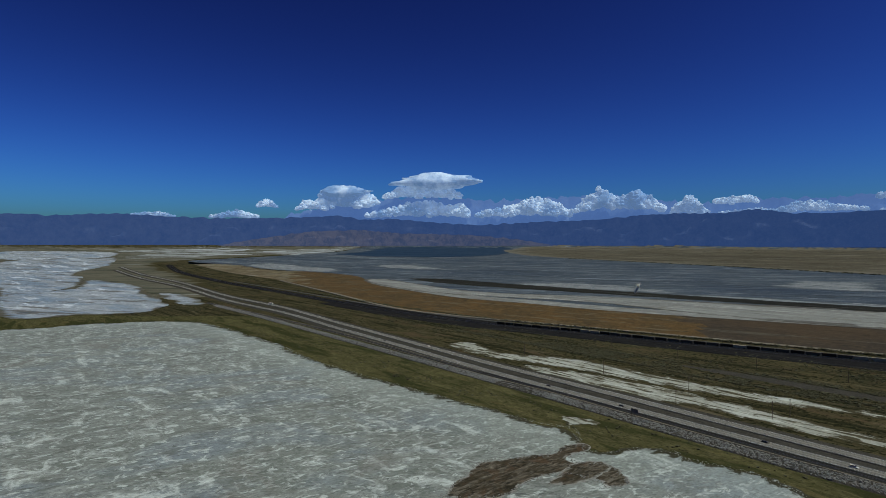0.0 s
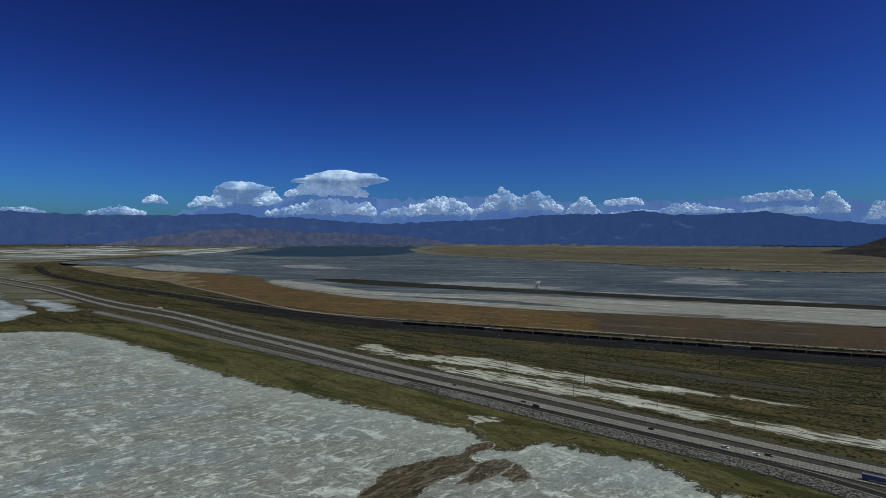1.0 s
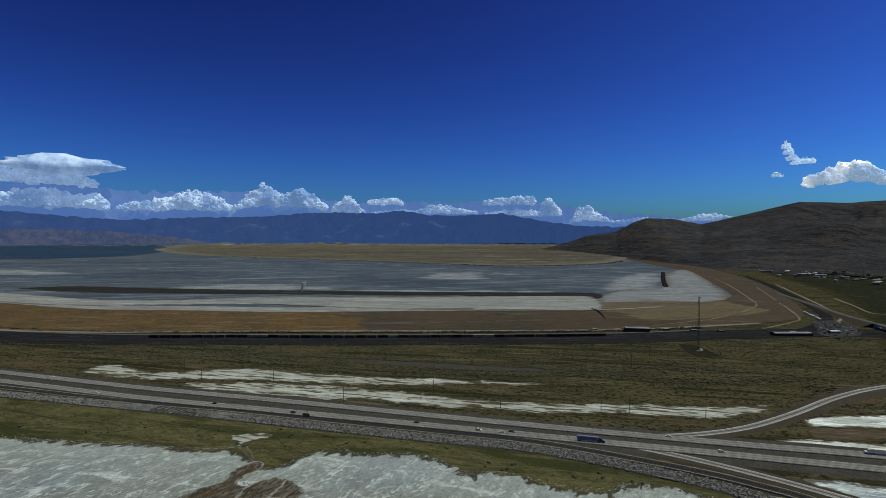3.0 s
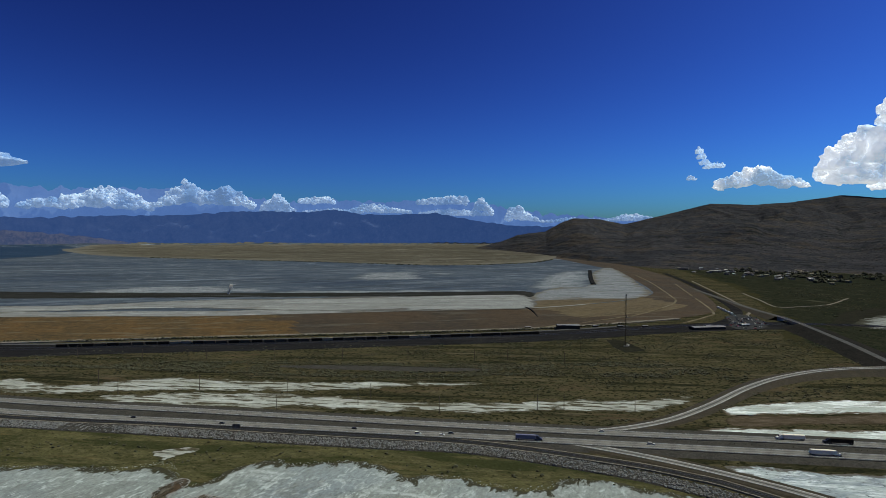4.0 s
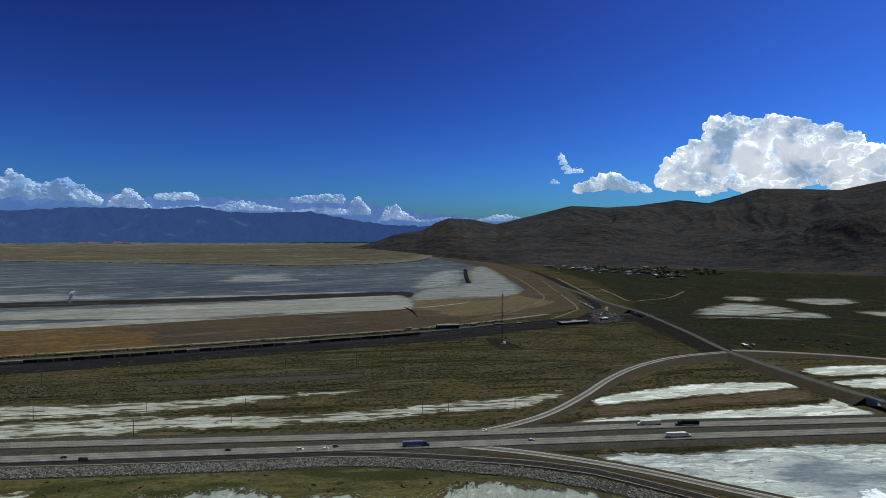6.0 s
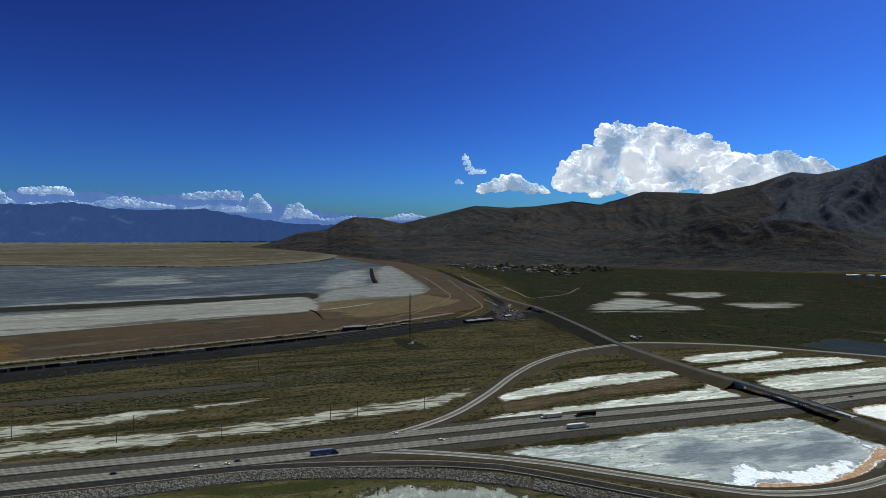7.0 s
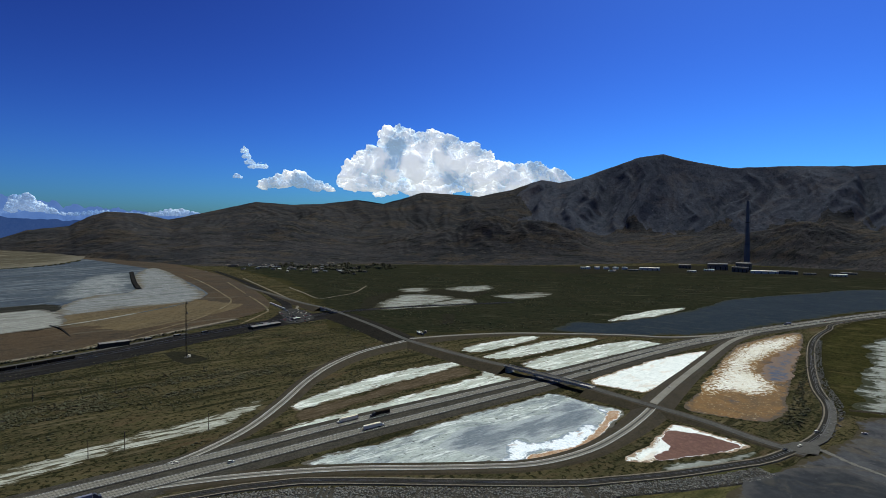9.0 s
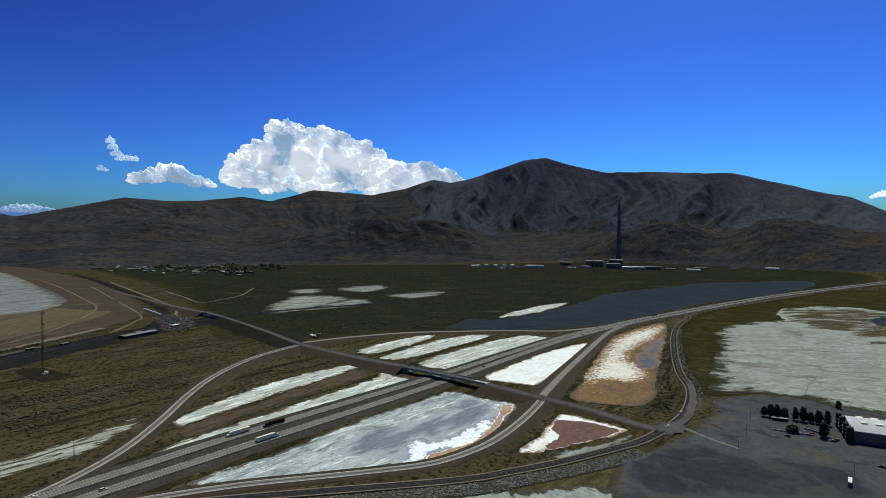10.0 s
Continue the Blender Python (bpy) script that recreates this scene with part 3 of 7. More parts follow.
def patch(name, outline, z, material, jag=2.0, step=5.0, cell=60.0, label="", category="", kind="structure", bend=True, rim=0.0):
    """A flat piece of land inside an outline, laid over the ground. rim: metres over which its edge breaks up into the land beside it."""
    line = [flatmap(p) for p in outline]
    line = curve_points(line, step, True) if bend else line
    if jag:
        line = ragged(line, jag)
    pts = list(line)
    xs, ys = [p.x for p in line], [p.y for p in line]
    if max(math.hypot(x, y) for x, y in zip(xs, ys)) > NEAR_R:
        x = min(xs)
        while x < max(xs):
            y = min(ys)
            while y < max(ys):
                pts.append(Vector((x + cell * 0.3 * random.random(), y + cell * 0.3 * random.random())))
                y += cell
            x += cell
    rimmed = np.array([(p.x, p.y) for p in line])
    if rim:
        turn = np.roll(rimmed, -1, 0) - np.roll(rimmed, 1, 0)
        turn /= np.linalg.norm(turn, axis=1)[:, None] + 1e-9
        way = np.sign(np.sum(rimmed[:, 0] * np.roll(rimmed[:, 1], -1) - np.roll(rimmed[:, 0], -1) * rimmed[:, 1]))
        inn = np.stack([-turn[:, 1], turn[:, 0]], 1) * way
        for d in (0.3, 0.65, 1.0):
            more = (rimmed + inn * d * rim)[:: max(1, int(rim * 0.3 / step))]
            off = np.sqrt(((more[:, None] - rimmed[None]) ** 2).sum(-1).min(1))
            pts += [Vector(q) for q, o in zip(more, off) if o > 0.8 * d * rim]
    from mathutils import geometry
    vs, _, fs, *_ = geometry.delaunay_2d_cdt(pts, [], [list(range(len(line)))], 1, 1e-4)
    ob = mesh_object(name, [raised(v.x, v.y, z) for v in vs], fs, material)
    if rim:
        flat = np.array([(v.x, v.y) for v in vs])
        off = np.concatenate([np.sqrt(((c[:, None] - rimmed[None]) ** 2).sum(-1).min(1)) for c in np.array_split(flat, 1 + len(flat) // 500)])
        ob.data.attributes.new("rim", "FLOAT", "POINT").data.foreach_set("value", np.clip(off / rim, 0, 1).astype(np.float32))
    return tagged(ob, label, category, "", kind)


def ribbon(name, pts, half, z, material, label="", category="road", skirt=0.0, bank=None, step=12.0, shift=0.0, kind="structure", thick=0.5):
    """A strip of that half width along a line. z: its height, or one for each point."""
    heights = z if isinstance(z, (list, tuple)) else [z] * len(pts)
    line = curve_points([(p[0], p[1], h) for p, h in zip(pts, heights)], step)
    verts, faces = [], []
    for i, p in enumerate(line):
        t = line[min(i + 1, len(line) - 1)] - line[max(i - 1, 0)]
        side = Vector((-t.y, t.x, 0)).normalized()
        for s, h in ((-half - skirt * p.z, -0.2), (-half, p.z), (half, p.z), (half + skirt * p.z, -0.2)) if skirt else ((-half, p.z - thick), (-half, p.z), (half, p.z), (half, p.z - thick)):
            q = p + side * (s + shift)
            verts.append(laid(q.x, q.y, h))
    for i in range(len(line) - 1):
        for j in range(3):
            a = 4 * i + j
            faces.append((a, a + 1, a + 5, a + 4))
    ob = mesh_object(name, verts, faces, material)
    return tagged(ob, label, category, "", kind)


# ---- the plan: lines and outlines in metres, camera's first place at (0, 0) ----
HWY_FAR = [(-2091, 2838), (-1579, 2273), (-1120, 1830), (-731, 1409), (-474, 1172), (-280, 957), (-149, 816),
    (-4, 659), (113, 542), (285, 366), (403, 250), (470, 187), (658, -5), (929, -277), (1195, -629), (1501, -1098),
    (1888, -1796)]
HWY_NEAR = [(-1917, 2560), (-1444, 2060), (-1023, 1670), (-675, 1301), (-440, 1088), (-262, 895), (-140, 766),
    (-4, 618), (106, 510), (270, 348), (385, 234), (453, 167), (623, -2), (903, -268), (1160, -609), (1459, -1066),
    (1821, -1731)]
RAMP_A = [(356, 298), (391, 283), (443, 272), (515, 272), (597, 277), (674, 272), (756, 248), (833, 198)]
RAMP_B = [(325, 291), (345, 250), (362, 205), (375, 157), (383, 108), (391, 62), (402, 20), (431, -22), (473, -57), (517, -86), (549, -104)]
RAMP_C = [(549, -101), (626, -144), (718, -198), (905, -312), (994, -384)]
RAMP_D = [(842, 200), (889, 137), (934, 42), (948, -57), (951, -153), (942, -235), (976, -330)]
BRIDGE_ROAD = [(2331, 1454), (1834, 1049), (1472, 731), (1270, 560), (1165, 462), (1095, 400), (956, 291), (826, 197), (723, 95), (657, 19), (620, -23), (579, -66), (544, -104), (510, -140), (474, -168), (447, -194)]
RAIL_SOUTH = [(-690, 1240), (-290, 890), (-20, 618), (69, 535), (144, 458), (209, 393), (267, 333), (324, 247), (345, 203), (355, 164), (371, 11), (382, -32), (389, -55), (398, -80), (409, -106), (422, -135), (435, -161), (481, -217), (527, -253), (580, -283), (656, -311), (789, -375), (939, -457), (1056, -543), (1180, -660), (1500, -1180)]
RAILWAY = [(-2004, 3153), (-1511, 2468), (-975, 1878), (-624, 1541), (-380, 1299), (-208, 1134), (-22, 994), (124, 915), (284, 823), (522, 700), (690, 622), (850, 570), (1001, 507), (1147, 418), (1238, 309), (1308, 181), (1380, 30)]
SALT_NEAR = [(-820, 819), (-742, 883), (-650, 935), (-562, 945), (-467, 889), (-372, 805), (-305, 744), (-235, 665),
    (-172, 610), (-101, 553), (-61, 522), (-10, 485), (15, 464), (42, 446), (63, 439), (66, 417), (65, 399),
    (78, 387), (107, 398), (133, 394), (132, 385), (169, 363), (184, 339), (188, 315), (209, 305), (220, 289),
    (234, 267), (252, 252), (277, 248), (306, 205), (323, 172), (356, -37), (350, -110), (290, -130), (150, -400), (-400, -500), (-1300, 0), (-1250, 600)]
ISLAND = [(-30, 310), (-18, 339), (-8, 360), (4, 370), (36, 378), (53, 393), (67, 402), (66, 389), (54, 373),
    (72, 368), (82, 360), (85, 341), (73, 334), (64, 343), (48, 351), (33, 345), (17, 329), (3, 314)]
SALT_MID = [(-959, 958), (-821, 1007), (-738, 1052), (-748, 1159), (-837, 1280), (-981, 1442), (-1172, 1673),
    (-1375, 1821), (-1536, 1885), (-1300, 1548), (-1389, 1389)]
SALT_MID_B = [(-1404, 1404), (-1332, 1564), (-1605, 1969), (-1903, 2267), (-2080, 2590), (-2352, 3092),
    (-3219, 4300), (-3312, 4125), (-3282, 3281)]
SALT_FAR = [(-6010, 6009), (-4851, 6328), (-3579, 4758), (-3295, 3983), (-3756, 3755)]
TAIL_TOE = [(-2158, 3594), (-1298, 2501), (-805, 1989), (-438, 1495), (-220, 1203), (-82, 1095), (31, 1036), (220, 940), (481, 800), (700, 690), (850, 641), (1020, 600), (1157, 597), (1288, 648), (1523, 797), (1907, 1080), (2279, 1398), (3083, 2193), (3494, 2751), (3936, 3502)]
TAIL_CREST = [(-2079, 3496), (-1471, 2966), (-950, 2487), (-560, 2130), (-400, 1740), (-244, 1514), (-90, 1330), (83, 1215), (256, 1095), (576, 944), (820, 822), (1000, 790), (1150, 790), (1306, 831), (1412, 898), (1678, 1120), (2107, 1501), (2499, 1970), (3130, 2787), (3500, 3500)]
ISLE_FAR = [(167, 7837), (339, 5554), (619, 4646), (945, 4025), (1380, 3195), (1712, 2499), (1598, 2604),
    (1821, 2381), (2305, 2333), (3087, 2749), (4993, 4520), (9556, 10210), (11668, 16925), (8319, 23441),
    (4747, 34249), (2391, 33506), (308, 8956)]
WHITE_DIKE = [(-426, 1794), (-455, 1960), (-345, 1887), (-118, 1568), (44, 1450), (259, 1401), (441, 1318),
    (594, 1234), (743, 1193), (458, 1302), (719, 1177), (952, 1064), (1002, 1000), (838, 822), (683, 898),
    (477, 1006), (603, 968), (488, 1014), (372, 1111), (232, 1256), (41, 1345), (-189, 1468)]
DARK_DIKE = [(-309, 1978), (-171, 1991), (75, 1775), (371, 1549), (646, 1359), (911, 1195), (1087, 1088), (967, 966), (831, 1091), (600, 1262), (343, 1435), (67, 1602), (-152, 1768)]
PAN_A = [(516, 260), (558, 245), (621, 211), (684, 159), (723, 107), (697, 107), (634, 151), (564, 202), (514, 235),
    (495, 248)]
PAN_B = [(435, 247), (476, 221), (521, 184), (585, 130), (644, 83), (678, 72), (663, 56), (629, 39), (555, 101),
    (487, 158), (459, 193)]
PAN_C = [(379, 198), (405, 176), (431, 145), (471, 113), (519, 69), (566, 18), (588, -11), (562, -41), (544, -68),
    (534, -72), (493, -51), (449, -24), (422, 6), (405, 33), (393, 84), (379, 150)]
PAN_D = [(420, -49), (456, -76), (500, -105), (504, -118), (486, -136), (463, -155), (451, -146), (440, -120),
    (432, -91), (417, -62)]
PAN_E = [(642, -55), (705, -104), (790, -184), (837, -254), (786, -228), (686, -168), (611, -115), (614, -91)]
PAN_F = [(557, -137), (626, -174), (830, -283), (913, -342), (1018, -475), (787, -357), (639, -273), (555, -229),
    (525, -196), (531, -168)]
PAN_G = [(761, 75), (852, 10), (915, -64), (912, -106), (870, -81), (812, -24), (782, 1), (746, 45), (744, 66)]
PAN_H = [(718, 25), (781, -21), (868, -107), (909, -169), (877, -203), (805, -145), (738, -73), (686, -13)]
PAN_I = [(793, 111), (840, 93), (919, 14), (913, -13), (866, 12), (787, 81)]
LAKE = [(1002, -42), (1088, -93), (1090, -160), (1218, -304), (1345, -418), (1540, -572), (1684, -787),
    (1853, -1039), (1887, -1190), (1947, -1505), (1769, -1406), (1517, -1091), (1389, -865), (1252, -660),
    (1094, -458), (992, -310), (948, -147), (976, -47)]
SPUR = [(1111, -158), (1225, -233), (1301, -314), (1340, -384), (1268, -343), (1143, -227)]
PAN_FAR_A = [(1230, 362), (1423, 364), (1546, 307), (1475, 199), (1348, 214), (1209, 303)]
PAN_FAR_B = [(1264, 266), (1424, 193), (1432, 136), (1313, 146), (1251, 216)]
PAN_FAR_C = [(1665, 391), (1729, 338), (1698, 292), (1596, 289), (1584, 362)]
PAN_FAR_D = [(1765, 230), (1823, 119), (1711, 96), (1615, 162), (1671, 238)]
PAN_FAR_E = [(1534, 91), (1628, -26), (1622, -84), (1515, -60), (1449, 27)]
SALT_EAST = [(575, -310), (647, -352), (738, -418), (859, -494), (976, -578), (1024, -675), (1075, -813), (1190, -904), (1126, -921), (950, -1100), (500, -1000), (350, -700), (440, -470), (505, -409), (545, -365)]
MARSH_EAST = [(560, -285), (650, -318), (789, -382), (939, -464), (1056, -550), (1200, -700), (1375, -1000), (1600, -1400), (1400, -1700), (700, -1500), (400, -900), (440, -450), (520, -380)]
LOT = [(360, -100), (383, -119), (434, -185), (500, -262), (540, -290), (551, -357), (509, -405), (474, -440), (400, -560), (250, -560), (200, -380), (250, -150), (310, -95)]
RIPRAP = [(-640, 1188), (-420, 985), (7, 573), (66, 515), (139, 441), (201, 379), (258, 323), (311, 238), (328, 196), (338, 157), (358, -7), (365, -29), (372, -51), (379, -74), (388, -99), (398, -125), (410, -147)]
LAKE_FAR = [(-1731, 6960), (-2712, 13971), (-1694, 22365), (-500, 20500), (466, 17574), (249, 7122), (-62, 5107), (-400, 4800), (-645, 4610), (-950, 4640), (-1206, 4849), (-1700, 5600)]
SILT_SWIRL = [(-120, 1800), (-1, 1790), (229, 1862), (431, 1747), (545, 1502), (695, 1423), (1000, 1200), (960, 1150), (639, 1312), (379, 1539), (109, 1685), (-60, 1740)]
SILT_MID = [(883, 1748), (1000, 1950), (1124, 2072), (1336, 2005), (1200, 1780), (1098, 1645)]
SILT_SPOT = [(1325, 1915), (1425, 1885), (1400, 1790), (1288, 1763)]
SILT_EAST = [(1137, 1136), (1400, 1330), (1555, 1440), (1880, 1640), (2050, 1600), (1918, 1499), (1393, 1105), (1216, 1072)]
SILT_WEST = [(-1440, 2972), (-1077, 2519), (-722, 2376), (-760, 2600), (-958, 2840), (-1381, 3231)]
SILT_NORTH = [(-700, 3000), (-420, 2700), (-180, 2620), (-220, 2760), (-500, 3150)]
BEACH_EAST = [(1258, 1113), (1384, 1097), (1927, 1500), (2329, 1713), (1980, 1376), (1479, 967), (1306, 834), (1176, 801), (1046, 870), (952, 920), (1039, 1012)]
OCHRE = [(930, 912), (1165, 802), (1240, 812), (1150, 794), (1000, 796), (835, 832)]
DIRT_A = [(728, 681), (957, 658), (1150, 691), (1268, 740), (1356, 808), (1676, 1061), (1967, 1314)]
DIRT_B = [(968, 556), (1102, 574), (1182, 604), (1411, 771), (1769, 1027)]
CAUSEWAY = [(2043, 1606), (1656, 1301), (1432, 1116)]
YARD = [(1182, 548), (1158, 506), (1100, 462), (1037, 437), (985, 452), (1000, 482), (1060, 512), (1120, 548)]
DITCH = [(233, 679), (330, 609), (426, 518), (423, 505), (360, 547), (295, 604), (245, 655)]
STRIP_TOP = [(-65, 776), (-35, 802), (16, 730), (109, 699), (197, 615), (246, 576), (283, 549), (322, 517), (382, 472), (375, 463),
    (323, 494), (285, 515), (253, 526), (215, 552), (98, 639), (15, 690), (-34, 727)]
STRIP_MAIN = [(38, 658), (108, 626), (191, 558), (258, 486), (281, 461), (318, 428), (350, 403), (409, 368), (476, 323), (525, 298),
    (465, 290), (417, 318), (373, 352), (326, 378), (274, 425), (239, 452), (196, 494), (150, 530), (101, 574), (45, 631)]
C_TAN = [(536, -59), (535, -70), (511, -58), (481, -44), (454, -33), (433, -18), (422, -1), (411, 18), (408, 28), (421, 22), (429, 6), (443, -15), (457, -23), (485, -37), (507, -47)]
C_WHITE = [(571, -20), (532, -54), (520, -56), (492, -43), (464, -28), (439, -17), (426, -3), (429, 10), (424, 22), (408, 28), (405, 34), (403, 52), (401, 64), (407, 52), (417, 42), (437, 40), (451, 33), (444, 21), (457, 3), (477, -15), (493, -27), (496, -40), (519, -48), (542, -41)]
D_RED = [(490, -100), (486, -116), (482, -128), (460, -150), (450, -138), (442, -124), (430, -95), (421, -75), (431, -74), (444, -88), (455, -90), (466, -88), (474, -92)]
GREY_FLAT = [(401, -69), (419, -86), (429, -119), (449, -153), (438, -148), (414, -108), (401, -85)]
BROWN_EAST = [(1183, -835), (1232, -1012), (1143, -1072), (960, -980), (789, -728), (854, -740), (908, -713), (974, -709), (1060, -760)]
POOL_EAST = [(1037, -933), (1064, -995), (969, -903), (970, -889)]
WORKS = [(2480, -200), (2950, -250), (3150, -800), (3150, -1300), (2900, -1900), (2430, -1500), (2480, -1100), (2560, -700)]
F_WHITE = [(1005, -469), (944, -384), (861, -308), (736, -234), (617, -170), (603, -181), (618, -206), (605, -222), (634, -261), (691, -275), (728, -277), (792, -316), (855, -371), (929, -428)]
F_BLUE = [(885, -405), (723, -318), (671, -280), (709, -273), (790, -324)]
MAST_PAD = [(716, 544), (729, 519), (689, 456), (654, 464), (671, 496)]
WET = [(1569, 396), (1671, 264), (1632, 105), (1426, 168), (1222, 227), (1193, 338), (1163, 372), (1403, 426)]
CINDER = [(1153, 186), (1167, 160), (1024, 147), (1025, 169)]
STREAK_A = [(-5293, 7016), (-5307, 8671), (-5022, 10366), (-3731, 7983), (-3953, 6220)]
STREAK_B = [(-3121, 6442), (-3321, 8688), (-3519, 12014), (-4125, 16581), (-2369, 8406), (-2205, 5769)]
PALE_DIRT = [(-953, 1445), (-871, 1423), (-691, 1235), (-699, 1188), (-824, 1295)]
STREAK_D = [(-6976, 10584), (-9409, 18972), (-9964, 29529), (-5615, 13872), (-5806, 10064)]
SPITS = [[(60, 468), (79, 462), (90, 453), (79, 447), (63, 447)]]
OVAL = [(1660, 753), (1512, 645), (1387, 554), (1443, 524), (1545, 499), (1751, 520)]
C_DARK = [(566, -26), (524, -49), (488, -33), (474, -14), (457, 3), (445, 21), (454, 35), (431, 42), (409, 46), (417, 78), (429, 97), (471, 82), (490, 42), (511, 14)]
STREAK_E = [(-3449, 4743), (-3855, 6025), (-3375, 6919), (-2596, 6383), (-2724, 5026), (-2954, 4189)]
STREAK_F = [(-2444, 6258), (-2996, 9187), (-2979, 11616), (-2342, 7303), (-2102, 5534)]
STREAK_G = [(-4153, 7367), (-4330, 8875), (-3827, 8405), (-3544, 6539)]
STREAK_H = [(-5404, 6212), (-4786, 6164), (-4022, 5143), (-3989, 4586)]
BROWN_STRIP = [(494, 246), (554, 202), (613, 162), (686, 109), (661, 89), (579, 156), (526, 194), (472, 229)]
LOT_LOW = [(383, -119), (402, -140), (417, -167), (423, -199), (407, -219), (393, -229), (388, -258), (371, -290), (344, -283), (327, -268), (338, -139), (365, -115)]

# ---- the land ----
def build_ground():
    """One sheet from under the camera to the horizon."""
    rings = [0.0, 60, 120, 200, 300, 420, 560, 720, 900, 1100, 1300, 1500, 1650] + [NEAR_R + 20.0 * i for i in range(144)] + [EDGE_R - 6]
    n = 300
    verts, faces = [Vector((0, 0, 0))], []
    for r in rings[1:]:
        for a in range(n):
            w = 2 * math.pi * a / n
            verts.append(raised(r * math.sin(w), r * math.cos(w), 0.0))
    for a in range(n):
        faces.append((0, 1 + (a + 1) % n, 1 + a))
    for i in range(len(rings) - 2):
        for a in range(n):
            p, q = 1 + i * n + a, 1 + i * n + (a + 1) % n
            faces.append((p, q, q + n, p + n))
    return tagged(mesh_object("ground", verts, faces, M_PLAIN), "dry olive-brown plain of sparse grass and soil", "ground", "", "structure")


build_ground()

LV = [0.06, 0.12, 0.18, 0.24]      # heights of the layers laid on the plain nearby
LF = [0.25, 0.5, 0.75, 1.0]        # and far out
patch("salt_flat", SALT_NEAR, LV[1], M_SALT, 7.0, 2.5, rim=90, label="grey salt flat with pale wind streaks", category="salt flat")
patch("mud_island", ISLAND, LV[2], M_SPIT, 4.5, 1.5, rim=3.5, label="brown mud spit lying on the salt flat", category="mud spit")
patch("mud_island", [(32, 334), (41, 345), (52, 362), (64, 371), (76, 371), (80, 362), (70, 349), (56, 340), (44, 335)], LV[2] + 0.03, M_SPIT, 3.0, 1.5, rim=5, label="pale crusted lobe of the brown mud spit", category="mud spit")
patch("salt_flat", SALT_MID, LF[1], M_SALT_MID, 8, 12, rim=30, label="bluish white salt flat beyond a grassy dike", category="salt flat")
patch("salt_flat", SALT_MID_B, LF[1], M_SALT_MID, 10, 15, rim=30, label="pale salt flat by the far road bend", category="salt flat")
patch("salt_flat", SALT_FAR, LF[1], M_SALT_MID, 8, 15, rim=30, label="white salt flat near the horizon", category="salt flat")
patch("far_plain", [(-1150, 1350), (-760, 1350), (-900, 1650), (-1250, 2100), (-1900, 2900), (-2300, 3700), (-2300, 6000), (-3000, 12000), (-2000, 30000), (-12000, 30000), (-20000, 20000), (-9000, 7000), (-3000, 2300)], LF[0] - 0.08, M_FAR_PLAIN, 8, 20, 60, "olive grey far plain with pale salty bands", "plain", rim=120)
patch("meadow", [(-1000, 1000), (-700, 1010), (-420, 1010), (-140, 740), (106, 490), (270, 330), (330, 190), (350, 130), (370, 0), (430, -150), (300, -180),
                 (200, 150), (60, 330), (-250, 560), (-500, 820), (-900, 800)], LV[0], M_GRASS, 3, 10, rim=12, label="olive marsh grass between the highway and the salt", category="grass")
patch("meadow", [(900, 330), (1200, 480), (1900, 900), (2900, 1650), (3000, 1000), (3050, 300), (3100, -400), (3300, -1100), (3100, -1700), (2500, -2100), (1950, -1800), (1400, -900), (1000, -330), (930, 60)],
      LV[0], M_FIELD, 6, 20, rim=70, label="dark green wet meadow below the mountains", category="meadow")

for o_, lab in ((STREAK_A, "white salt streak on the far plain"), (STREAK_B, "white shore streak beside the far lake"), (STREAK_D, "pale salt streak below the far mountains"), (STREAK_E, "long white salt band on the far plain"),
                (STREAK_F, "white shore band of the far lake"), (STREAK_G, "thin white salt band far out"), (STREAK_H, "white salt band beside the far flat"),
                (PALE_DIRT, "pale bare dirt beside the highway bend")):
    patch("salt_streak", o_, LF[1], M_SALT_MID if o_ is PALE_DIRT else M_BAND, 12, 8, 40, lab, "salt streak", rim=30)
for o_ in SPITS:
    patch("sand_spit", o_, LV[2], M_STRIP, 3.0, 1.5, 40, "pale sand tongue in the shore grass", "sand", rim=4)

# the tailings pond behind its slope
def build_slope():
    toe = curve_points([flatmap(p) for p in TAIL_TOE], 10)
    crest = curve_points([flatmap(p) for p in TAIL_CREST], 10)
    n = 420
    verts, faces = [], []
    for i in range(n + 1):
        a, b = toe[int(i / n * (len(toe) - 1))], crest[int(i / n * (len(crest) - 1))]
        for j in range(7):
            s = j / 6
            p = a.lerp(b, s)
            verts.append(raised(p.x, p.y, 0.3 + 11.9 * s ** 0.9 + 0.5 * noise.noise(Vector((p.x / 30, p.y / 30, 0)))))
    for i in range(n):
        for j in range(6):
            a = i * 7 + j
            faces.append((a, a + 7, a + 8, a + 1))
    def west(f):
        v = verts[f[0]]
        return math.degrees(math.atan2(v.x, v.y)) + 3.0 * noise.noise(Vector((v.x / 60, v.y / 60, 3)))
    def ochre(f):
        return f[0] % 7 >= 2 and 845 < verts[f[0]].x < 1215 and verts[f[0]].y < 900
    tagged(mesh_object("ochre_slope", verts, [f for f in faces if ochre(f)], M_OCHRE, smooth=True), "ochre yellow upper part of the tailings slope", "slope", "", "structure")
    for lo, hi, stuff_, lab in ((-180, -21, M_DRY_SLOPE, "dry tan outer slope of the tailings pond"), (-21, 19.75, M_RUST, "rust-orange outer slope of the tailings pond"), (19.75, 180, M_BROWN, "dull brown outer slope of the tailings pond")):
        mine = [f for f in faces if lo <= west(f) < hi and not ochre(f)]
        tagged(mesh_object("tailings_slope", verts, mine, stuff_, smooth=True), lab, "slope", "", "structure")


